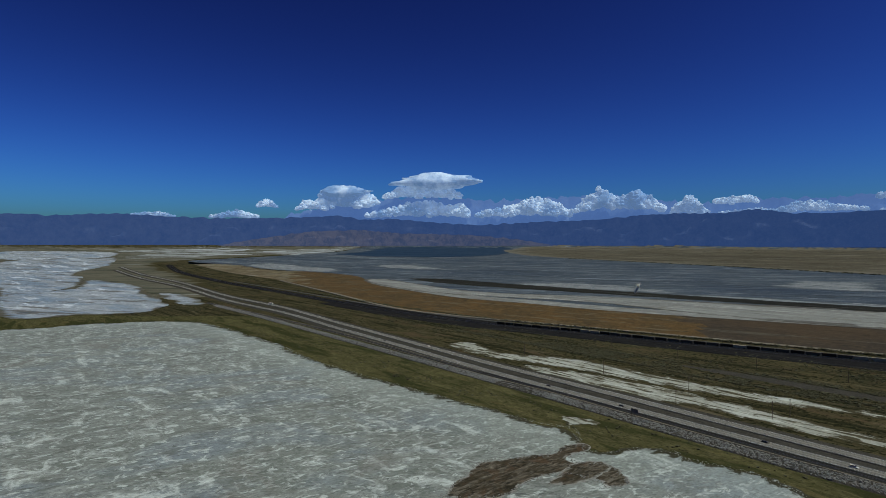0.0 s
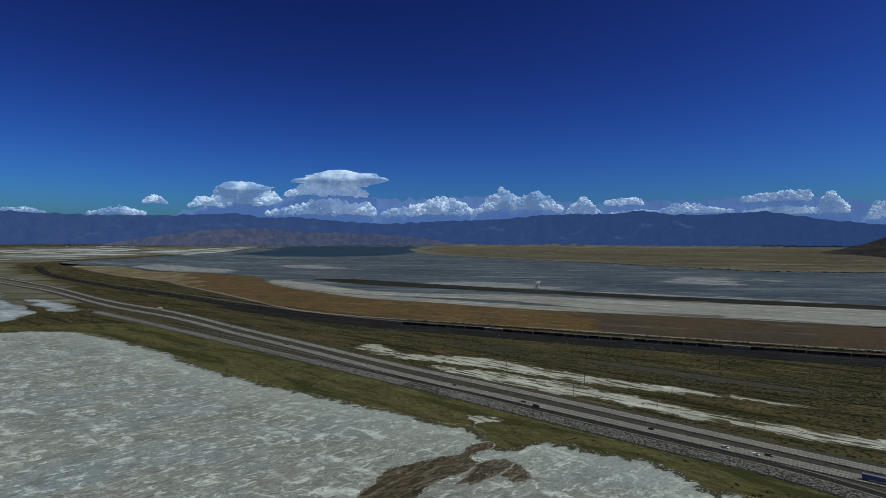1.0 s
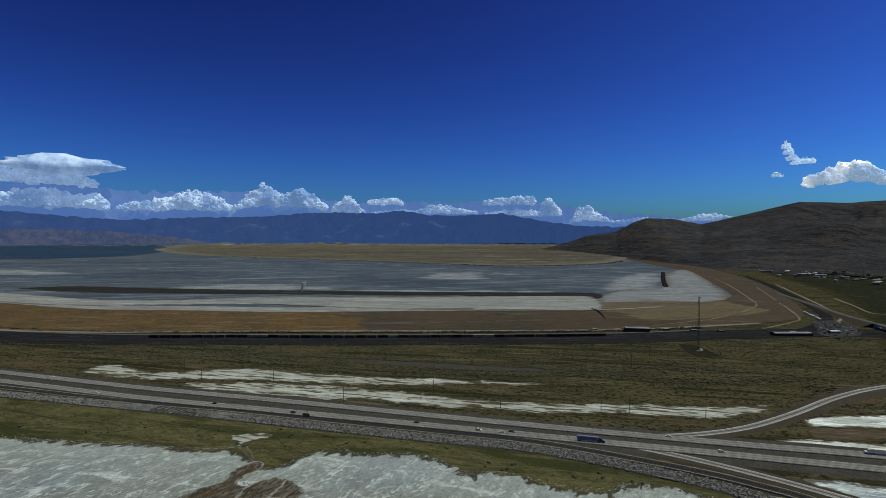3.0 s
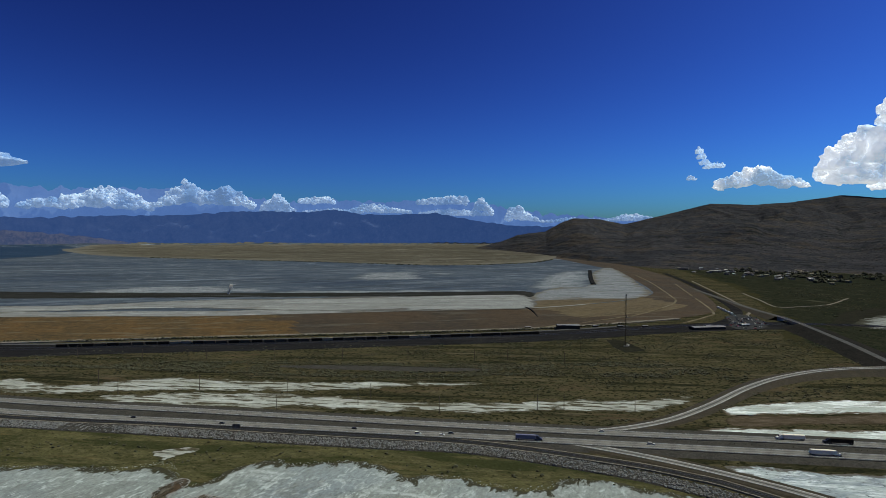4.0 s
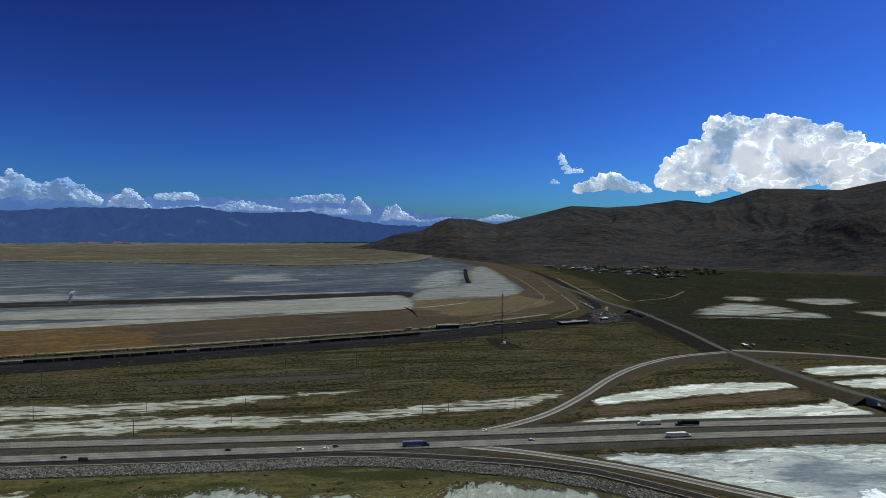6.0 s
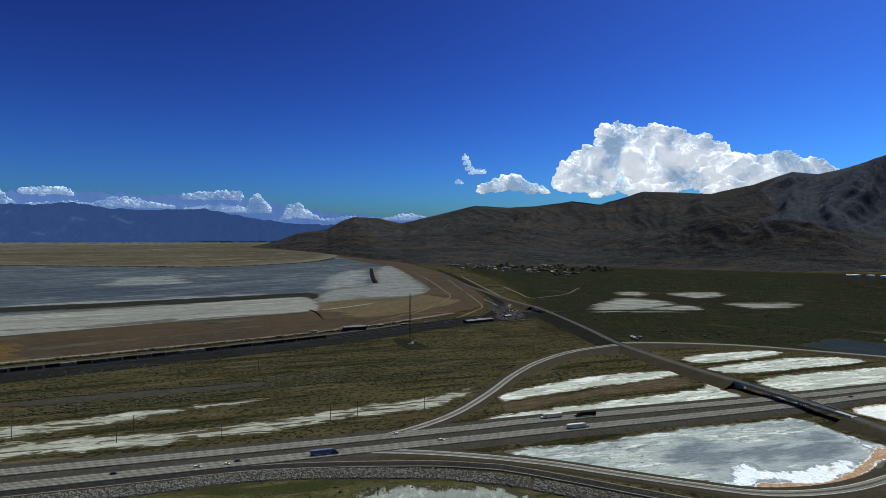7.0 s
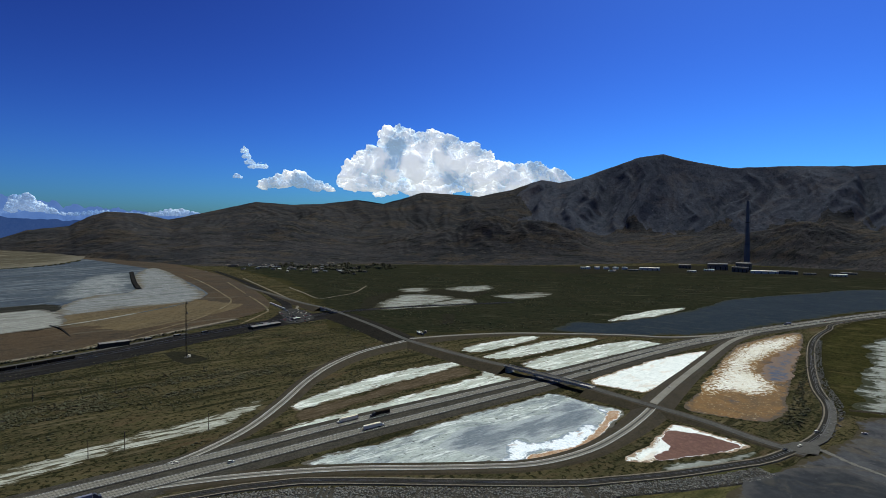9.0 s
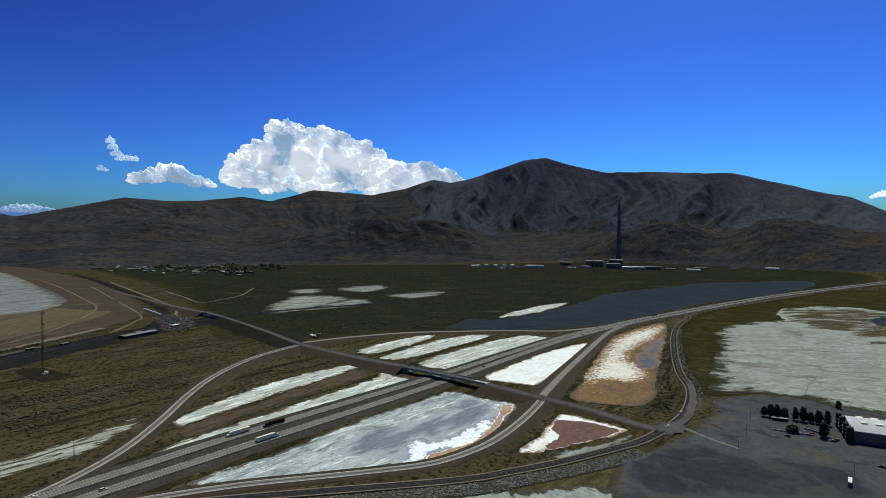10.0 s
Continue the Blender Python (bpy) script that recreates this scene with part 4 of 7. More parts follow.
build_slope()
BASIN = TAIL_CREST + [(9556, 10210), (11668, 16925), (8319, 23441), (2391, 33506), (-3288, 19000), (-2795, 11235), (-2014, 6877), (-2000, 4600)]
patch("tailings_pond", BASIN, 12.3, M_MUD, 0, 15, 50, "dark grey wet tailings pond with pale streaks", "pond", bend=True)
patch("far_flat", ISLE_FAR, 14.0, M_ISLE, 2, 15, 50, "olive-brown flat with a pale shore beyond the pond", "flat", rim=160)
patch("pond_beach", WHITE_DIKE, 12.8, M_BEACH, 5, 5, 40, "pale tailings beach along the pond's edge", "beach", rim=30)
patch("pond_beach", TAIL_CREST[4:12] + [(x + 25, y + 70) for x, y in TAIL_CREST[11:3:-1]], 12.55, M_BEACH, 2, 5, 40, "pale tailings bench above the brown slope", "beach", rim=8)
for o_ in (SILT_SWIRL, SILT_MID, SILT_SPOT, SILT_EAST, SILT_WEST, SILT_NORTH):
    patch("silt_bar", o_, 12.5, M_SILT, 12, 8, 40, "broken pale silt showing through the wet pond", "silt", rim=70)
patch("dark_dike", DARK_DIKE, 12.75, M_DIKE, 8, 6, 40, "dark low dike inside the pond", "dike", rim=28)
patch("pond_beach", BEACH_EAST, 12.55, M_SILT_E, 6, 5, 40, "pale grey beach at the pond's end", "beach", rim=40)
patch("ochre_bench", OCHRE, 12.65, M_OCHRE, 1, 6, 40, "ochre yellow bench of tailings", "bench")
def slope_height(x, y):
    """The height of the tailings slope at a place."""
    toe, crest = curve_points(TAIL_TOE, 60), curve_points(TAIL_CREST, 60)
    best = (1e9, 0.0)
    for k in range(121):
        a, b = toe[int(k / 120 * (len(toe) - 1))], crest[int(k / 120 * (len(crest) - 1))]
        d, q = b - a, Vector((x, y)) - a
        u = max(0.0, min(1.0, q.dot(d) / d.length_squared))
        best = min(best, ((q - d * u).length, u))
    return 0.3 + 11.9 * best[1] ** 0.9


for road_, lab in ((DIRT_A, "pale dirt road up the tailings slope"), (DIRT_B, "pale dirt road round the slope's foot")):
    line_ = [(p.x, p.y) for p in curve_points(road_, 40)]
    ribbon("dirt_road", line_, 2.4, [slope_height(x, y) + 0.5 for x, y in line_], M_DRY_SLOPE, lab, "road", thick=0.9)
ribbon("dirt_road", TAIL_TOE[2:12], 6, 1.6, M_DIRT, "grey dirt road between slope and railway", "road", shift=-8, thick=2)
ribbon("causeway", CAUSEWAY, 6, 16, M_DARK, "dark causeway across the pond's end", "causeway", skirt=0.6)
ribbon("conveyor_road", [(830, 835), (815, 800), (776, 745), (750, 700)], 1.4, [14, 12.5, 6, 2], M_DARK, "dark pipe line down the tailings slope", "pipeline", thick=3)
patch("far_lake", LAKE_FAR, 13.0, M_LAKE_FAR, 40, 10, 30, rim=150, label="deep blue open water of the far lake", category="water")

# white pans and ponds round the junction
patch("salt_pan", STRIP_TOP, LV[1], M_STRIP, 5.0, 3, rim=15, label="patchy white salt crust beside the highway", category="salt pan")
patch("salt_pan", STRIP_MAIN, LV[2], M_STRIP, 5.0, 3, rim=15, label="streaky grey white salt strip beside the highway", category="salt pan")
patch("ditch", DITCH, LV[1], M_GRAVELY, 3.5, 3, label="grey mud ditch through the scrub", category="ditch")
patch("wet_ground", WET, LV[0] + 0.02, M_WET, 6, 6, label="black wet earth round the meadow pans", category="ground")
patch("cinder_patch", CINDER, LV[1], M_WET, 1, 6, label="black cinder patch in the meadow", category="ground", bend=False)
patch("mast_pad", MAST_PAD, LV[1], M_WET, 1, 6, label="black cleared ground round the radio mast", category="ground", bend=False)
for i_, (o_, m_, lab) in enumerate(((PAN_A, M_WHITE, "long white salt pan between dark banks"), (PAN_B, M_WHITE, "long white salt pan along the highway"),
                    (PAN_C, M_POND_GREY, "grey salt pond veined with white crust"), (PAN_D, M_BRIGHT, "white rim of a red brine pond"),
                    (PAN_E, M_BRIGHT, "bright white salt pan beside the ramp"), (PAN_F, M_ORANGE, "orange and white brine pond inside the loop"),
                    (PAN_G, M_WHITE, "white salt pan beyond the highway"), (PAN_H, M_WHITE, "broad white salt pan beyond the highway"),
                    (PAN_I, M_WHITE, "narrow white salt pan beyond the highway"), (PAN_FAR_A, M_PAN_FAR, "grey white salt pan in the meadow"),
                    (PAN_FAR_B, M_PAN_FAR, "streaky salt pan in the meadow"), (PAN_FAR_C, M_PAN_FAR, "small white salt pan in the meadow"),
                    (PAN_FAR_D, M_PAN_FAR, "small white salt pan in the meadow"), (PAN_FAR_E, M_PAN_FAR, "flat white salt pan in the meadow"))):
    patch("salt_pan", o_, LV[1] + 0.004 * i_, m_, 3.4 if i_ < 9 else 12.0, 2.5, rim=9 if i_ < 9 else 36, label=lab, category="salt pan")
patch("brine", C_DARK, LV[1] + 0.03, M_POND_DARK, 5.0, 2.5, rim=20, label="blue-grey brine in the middle of the pond", category="brine")
patch("brine_rim", C_TAN, LV[3] + 0.06, M_TAN, 2.5, 1.5, rim=4, label="rusty tan rim of the salt pond", category="salt rim")
patch("salt_crust", [(474 + 1.06 * (x - 474), 4 + 1.06 * (y - 4)) for x, y in C_WHITE], LV[3], M_CRUST, 3.0, 1.5, rim=8, label="bright white salt crust on the pond", category="salt crust")
patch("earth_strip", BROWN_STRIP, LV[1], M_EARTH, 3.0, 3, rim=6, label="brown bare earth between two salt pans", category="ground")
patch("brine", D_RED, LV[2], M_RED, 1.5, 2.0, rim=5, label="dark red-brown brine in the pond", category="brine")
patch("salt_crust", F_WHITE, LV[2], M_CREAM, 5.0, 3, rim=32, label="cream white salt crust on orange brine", category="salt crust")
patch("brine", F_BLUE, LV[3], M_BLUE, 7.0, 3, rim=26, label="clear blue brine at the pond's edge", category="brine")
patch("lake", LAKE, LV[1], M_WATER, 9, 5, rim=25, label="dark blue shallow lake below the mountains", category="lake")
patch("salt_spit", SPUR, LV[2], M_WHITE, 7, 4, rim=14, label="white salt spit in the dark lake", category="salt spit")
patch("meadow", MARSH_EAST, LV[0], M_MARSH, 4, 10, rim=30, label="green marsh grass by the curving railway", category="grass")
patch("salt_flat", SALT_EAST, LV[1], M_SALT_EAST, 14, 4, rim=34, label="pale grey salt flat behind the pavilion", category="salt flat")
patch("marsh_patch", BROWN_EAST, LV[1] + 0.03, M_TORN, 12, 4, rim=60, label="torn brown marsh over the salt flat's edge", category="grass")
patch("pool", POOL_EAST, LV[2], M_WATER, 4, 3, rim=10, label="small dark pool in the marsh", category="pool")
patch("salt_flat", GREY_FLAT, LV[1], M_SALT_EAST, 2.0, 2, rim=6, label="grey crusted flat between red pond and railway", category="salt flat")
patch("works_ground", WORKS, LF[3], M_WET, 10, 12, label="black ground round the smelter works", category="ground")
patch("parking_lot", LOT, 0.88, M_LOT, 3, 5, rim=14, label="dark gravel parking lot round the pavilion", category="parking lot")
patch("cinder_lot", LOT_LOW, 0.93, M_LOT_DARK, 4, 4, rim=14, label="darker damp cinder part of the parking lot", category="parking lot")
ribbon("shore_bank", [(569, -296), (558, -342), (543, -377), (517, -395), (492, -398), (455, -440)], 0.8, 1.2, M_BANK, "brown earth bank between lot and salt", "bank", skirt=1.5)
for track_ in ([(629, -459), (618, -468), (590, -437), (552, -401)], [(629, -459), (609, -450), (596, -446)], [(606, -455), (617, -473), (611, -488)]):
    ribbon("wheel_track", track_, 0.9, LV[1] + 0.03, M_TRACK, "brown wheel track on the salt", "track", thick=0.02, step=6)

# roads and railways
ribbon("verge", HWY_FAR, 15, 0.9, M_GRAVELY, "brown gravel verge of the highway", "verge", skirt=4)
ribbon("verge", HWY_NEAR, 15, 0.94, M_GRAVELY, "brown gravel verge of the highway", "verge", skirt=4)
ribbon("highway", HWY_FAR, 6.9, 1.4, M_SHOULDER, "worn pale concrete highway carriageway", "road")
ribbon("highway", HWY_NEAR, 6.9, 1.42, M_SHOULDER, "worn pale concrete highway carriageway", "road")
for line_ in (HWY_FAR, HWY_NEAR):
    for off in (-2.05, 2.05):
        ribbon("traffic_lane", line_, 1.95, 1.44, M_CONC, "pale worn concrete lane of the highway", "road lane", shift=off, thick=0.03)
for line_, lab in ((RAMP_A, "curving concrete ramp up to the overpass road"), (RAMP_B, "long curving ramp round the salt pond"),
                   (RAMP_C, "straight ramp down to the highway"), (RAMP_D, "ramp along the salt pans to the highway")):
    zz = [1.3] * len(line_)
    if line_ is RAMP_A: zz = [1.0, 1.1, 1.3, 1.6, 2.2, 3.2, 4.6, 6.0]
    if line_ is RAMP_B: zz = [1.2] * 7 + [1.6, 2.2, 3.2, 4.0]
    if line_ is RAMP_C: zz = [4.0, 3.2, 2.2, 1.5, 1.4]
    if line_ is RAMP_D: zz = [6.0, 4.2, 2.4, 1.5, 1.4, 1.4, 1.4]
    zz = [h - 0.12 for h in zz]
    ribbon("ramp_bank", line_, 9.0, [h - 0.3 for h in zz], M_BANK, "brown earth bank under a ramp", "bank", skirt=3)
    ribbon("ramp", line_, 4.2, zz, M_CONC, lab, "road")
ROAD_Z = [0.8, 0.8, 1.5, 5.0, 7.5, 7.5, 6.5, 6.0, 6.5, 7.5, 7.5, 5.6, 4.0, 2.6, 1.4, 0.9]
ribbon("road_bank", BRIDGE_ROAD[:5], 8, [h - 0.25 for h in ROAD_Z[:5]], M_BANK, "tall earth bank of the overpass road", "bank", skirt=2.2)
ribbon("road_bank", BRIDGE_ROAD[5:8], 8, [h - 0.25 for h in ROAD_Z[5:8]], M_SLAG_SHADED, "tall slag bank painted black for shade beside the railway overpass", "bank", skirt=4.2)
ribbon("road_bank", BRIDGE_ROAD[7:9] + [(676, 41)], 8, [h - 0.25 for h in ROAD_Z[7:9]] + [7.0], M_BANK, "tall earth bank between the two overpasses", "bank", skirt=2.2)
ribbon("road_bank", [(596, -48)] + BRIDGE_ROAD[11:], 8, [6.3] + [h - 0.25 for h in ROAD_Z[11:]], M_BANK, "earth bank on the near side of the overpass", "bank", skirt=2.2)
ribbon("overpass_road", BRIDGE_ROAD, 4.6, ROAD_Z, M_ASPH, "grey asphalt road over the overpass", "road", thick=0.8)
patch("junction", [(462, -180), (472, -196), (474, -212), (462, -212), (446, -202), (448, -190)], 1.28, M_ASPH, 0.0, 2, bend=False, label="worn asphalt junction beside the railway", category="road")
ribbon("loop_road", [(464, -203), (481, -224), (520, -252), (556, -273), (600, -294)], 3.4, 1.17, M_ASPH, "worn asphalt road beside the curving railway", "road")
patch("lot_road", [(462, -203), (451, -209), (432, -216), (412, -227), (405, -238), (411, -233), (430, -223), (449, -216), (459, -212)], 1.0, M_DRIVE, 1.0, 2, rim=3.0, label="pale gravel drive fading into the parking lot", category="road")
ribbon("rail_bed", RAILWAY[:5], 17, 0.85, M_DARK, "black cinder bed of the railway", "rail bed", skirt=4, shift=-4)
ribbon("rail_bed", RAILWAY[4:14], 36, 0.9, M_DARK, "black cinder bed of the railway", "rail bed", skirt=4, shift=-14)
ribbon("rail_bed", RAILWAY[12:], 7, 0.8, M_DARK, "narrow dark bed of the railway across the meadow", "rail bed", skirt=4)
ribbon("service_road", RAILWAY[2:12], 5, 1.05, M_SHOULDER, "grey gravel service road behind the train", "road", shift=30, thick=0.4)
for off in (2.5, 5.5, -9.5, -6.5):
    ribbon("rail", RAILWAY, 0.12, 1.15, M_STEEL, "worn steel rail on black cinders", "rail", shift=off, thick=0.3)
ribbon("spur_line", [(1000, 512), (1110, 530), (1230, 575), (1345, 645), (1570, 805), (1950, 1090), (2330, 1400)], 9, 0.8, M_DARK, "dark rail spur round the slope's foot", "rail bed", skirt=4)
ribbon("dirt_road", [(1060, 500), (1240, 552), (1380, 640), (1600, 800), (1980, 1080)], 3, 1.0, M_DIRT, "pale dirt road beside the rail spur", "road")
patch("yard", YARD, 1.05, M_YARD, 2, 4, label="worn grey yard full of parked cars", category="yard", rim=6)
ribbon("dirt_track", OVAL, 2.6, 0.6, M_DIRT, "pale dirt track looping through the meadow", "track")
ribbon("rail_bed", RAIL_SOUTH, 3.6, 1.0, M_YARD, "dark ballast of the single railway", "rail bed", skirt=3)
for off in (-4.6, 4.6):
    ribbon("rail_verge", RAIL_SOUTH, 0.7, 0.95, M_DIRT, "pale gravel line beside the railway", "verge", shift=off)
for off in (-0.75, 0.75):
    ribbon("rail", RAIL_SOUTH, 0.08, 1.2, M_STEEL, "worn steel rail on dark ballast", "rail", shift=off, thick=0.25)
ribbon("riprap", RIPRAP, 7.0, 0.9, M_GRAVELY, "grey boulder embankment along the railway", "riprap", skirt=2)


# ---- mountains ----
SKY_EAST = [(34, -0.03), (38, -0.010), (42, 0.000), (45, 0.0075), (47.5, 0.0133), (48.9, 0.0276), (50.3, 0.037), (52.9, 0.0344), (55.3, 0.0255), (58.7, 0.0395), (63.2, 0.0589),
            (66.5, 0.0549), (69.6, 0.057), (73.2, 0.0662), (76.1, 0.0585), (80.2, 0.0803), (83.5, 0.0771), (86.3, 0.073), (89.9, 0.0858),
            (92.8, 0.1027), (94.7, 0.0973), (96.8, 0.104), (99.2, 0.1201), (102.4, 0.1379), (104.8, 0.1427), (107.8, 0.1262), (110.8, 0.1140),
            (114.5, 0.113), (118.2, 0.1076), (122.1, 0.1062), (126.2, 0.0862), (128.8, 0.0709), (131.4, 0.0595), (134.1, 0.0348), (142, 0.02), (152, 0.01)]
RIDGE = [(34, 9500), (42, 8600), (46, 7000), (50, 5900), (53, 5700), (60, 6200), (75, 6600), (90, 7000), (105, 7000), (120, 6500), (135, 5600), (152, 5200)]
FOOT = [(34, 8200), (42, 7000), (45, 5700), (48, 4500), (52, 3700), (58, 3150), (64, 3050), (72, 3150), (80, 3100), (90, 3050), (97, 3250), (104, 3600), (112, 3650), (118, 3400), (125, 3200), (152, 3200)]
HILLS = [(86.3, 4150, 0.034, 5.5, 420), (91.5, 4200, 0.034, 5.0, 450), (95.5, 4200, 0.012, 4, 400), (82.3, 3900, 0.002, 4, 380), (79, 4100, 0.010, 5.0, 500), (112, 4300, 0.012, 5, 500), (117, 4300, 0.026, 5, 520), (126, 4200, 0.024, 6, 600), (66, 4500, 0.012, 8, 500)]


def along(table, x):
    return float(np.interp(x, [q[0] for q in table], [q[1] for q in table]))


def build_mountains():
    na, nr = 760, 150
    verts, faces = [], []
    for i in range(na + 1):
        az = 39.5 + 112.5 * i / na
        e, rr, foot = along(SKY_EAST, az), along(RIDGE, az), along(FOOT, az)
        top = EYE_H + e * rr
        sn, cs = math.sin(radians(az)), math.cos(radians(az))
        for j in range(nr + 1):
            big_r = foot + (rr - foot) * j / (nr - 16) if j <= nr - 16 else rr + 90 * (j - nr + 16)
            x, y = big_r * sn, big_r * cs
            mid, low = foot + 0.45 * (rr - foot), min(190, max(4, top * 0.5))
            bench = low * min(1, max(0, (big_r - foot) / (mid - foot))) ** 1.3
            s = max(0.0, (big_r - mid) / (rr - mid))
            q = Vector((x / 820, y / 820, 1.7))
            broad = noise.fractal(q * 0.8 + Vector((3, 1, 0)), 0.9, 2.0, 4)
            run = (big_r - foot) / (rr - foot)
            crag = 0.45 - abs(noise.fractal(Vector((x / 260, y / 260, 2.2)), 0.75, 2.2, 5)) * 1.3
            la = az + 1.6 * broad + 1.1 * noise.noise(Vector((az * 0.35, run * 3.0, 7.0)))
            ridged = 0.0
            for k, f_az, f_r in ((0.95, 0.17, 0.6), (0.55, 0.42, 1.3), (0.28, 1.05, 3.0), (0.10, 2.4, 8.0)):
                ridged += k * (0.62 - 2.1 * abs(noise.noise(Vector((la * f_az, run * f_r, 14.2 + k)))))
            tread = bench / 31.0 + 0.9 * broad
            flat = 0.45 * max(0.0, min(1.0, 0.5 + 1.6 * noise.noise(Vector((az * 0.3, big_r / 500, 5.0)))))
            bench += flat * (31.0 * (math.floor(tread) + min(1.0, max(0.0, (tread % 1.0) * 2.0 - 0.5)) - 0.9 * broad) - bench)
            if s <= 1:
                z = bench + max(0.0, top - low) * s ** 1.15
                z += (330 * (s * (1 - s)) ** 0.8 + 11 * min(1, max(0, (big_r - foot) / 900))) * ridged * min(1, max(0.15, (top / 950) ** 1.5))
            else:
                z = top * (1 - (s - 1) * 1.6)
            for ha, hr, he, wa, wr in HILLS:
                g = math.exp(-((az - ha) / wa * 1.6) ** 2 - ((big_r - hr) / wr) ** 2)
                z += (he * hr + 30) * g * (0.95 + 0.18 * ridged + 0.24 * max(-0.5, crag))
            if big_r < rr:
                lid = EYE_H + (e - 0.0008) * big_r
                z = z if z < lid - 18 else lid - 18 * math.exp(-(z - lid + 18) / 18)
            edge = min(1, (big_r - foot) / 250) * min(1, (az - 39.5) / 5)
            z = -1.0 + edge * (max(0, z) + 1.5)
            r_in = inward(foot)
            r_s = r_in + (4420 - r_in) * (big_r - foot) / (rr - foot)
            verts.append((r_s * sn, r_s * cs, EYE_H + (z - EYE_H) * r_s / big_r))
    for i in range(na):
        for j in range(nr):
            a = i * (nr + 1) + j
            faces.append((a, a + nr + 1, a + nr + 2, a + 1))
    mo = mesh_object("mountain", verts, faces, M_MOUNT, smooth=True)
    mo.data.materials.append(M_MOUNT_HAZE)
    # higher faces past about azimuth 90 take the haze-painted rock
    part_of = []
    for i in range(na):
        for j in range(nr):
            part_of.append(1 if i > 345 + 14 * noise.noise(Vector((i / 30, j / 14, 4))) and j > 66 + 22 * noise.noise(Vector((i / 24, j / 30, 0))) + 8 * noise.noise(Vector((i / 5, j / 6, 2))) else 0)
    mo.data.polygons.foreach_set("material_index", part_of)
    return tagged(mo, "dark brown dry mountains with gullies, benches and painted haze tint", "mountain", "", "structure")


build_mountains()

SKY_WEST = [(-75, 0.03), (-60, 0.036), (-45, 0.0369), (-41.2, 0.0357), (-37, 0.0414), (-32.4, 0.038), (-27.4, 0.037), (-22, 0.0396), (-16.3, 0.0451), (-14, 0.0383), (-10.4, 0.0399),
            (-5.6, 0.0329), (-1.3, 0.0289), (4.7, 0.0351), (10.4, 0.0378), (15.9, 0.0468), (19.5, 0.0477), (22.4, 0.0467), (25.1, 0.053),
            (27.8, 0.0446), (31, 0.0435), (35.9, 0.0473), (40.2, 0.0327), (43.8, 0.0243), (47.1, 0.0222), (52, 0.02), (58, 0.01)]
SKY_FRONT = [(-32, -0.028), (-27, -0.006), (-23, 0.006), (-19, 0.016), (-14, 0.019), (-10, 0.013), (-6, 0.012), (-2, 0.010), (3, 0.002), (7, -0.01), (12, -0.028)]


def build_range(name, table, near_r, far_r, material, rough_h, label):
    a0, a1 = table[0][0], table[-1][0]
    na, nr = 500, 14
    verts, faces = [], []
    for i in range(na + 1):
        az = a0 + (a1 - a0) * i / na
        e = along(table, az)
        sn, cs = math.sin(radians(az)), math.cos(radians(az))
        for j in range(nr + 1):
            s = j / nr
            r = near_r + (far_r - near_r) * s
            wob = noise.fractal(Vector((az * 0.55, s * 3.0, 4.0)), 0.8, 2.1, 5)
            sl = (e + rough_h * noise.fractal(Vector((az * 1.3, 0, 9)), 0.9, 2.0, 4)) * min(1.0, max(0.0, s + 0.28 * wob * math.sin(math.pi * s))) + (1 - s) * (-0.016)
            verts.append((r * sn, r * cs, EYE_H + sl * r))
    for i in range(na):
        for j in range(nr):
            a = i * (nr + 1) + j
            faces.append((a, a + nr + 1, a + nr + 2, a + 1))
    return tagged(mesh_object(name, verts, faces, material, smooth=True), label, "mountains", "", "structure")


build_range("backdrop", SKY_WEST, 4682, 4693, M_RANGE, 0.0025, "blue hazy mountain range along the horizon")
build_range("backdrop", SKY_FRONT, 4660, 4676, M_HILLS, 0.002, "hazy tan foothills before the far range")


# ---- clouds ----
def ball(level):
    bm = bmesh.new()
    bmesh.ops.create_icosphere(bm, subdivisions=level, radius=1.0)
    v = np.array([p.co[:] for p in bm.verts])
    f = [tuple(q.index for q in t.verts) for t in bm.faces]
    bm.free()
    return v, f


BALL_1, BALL_2, BALL_3, BALL_4 = ball(1), ball(2), ball(3), ball(4)


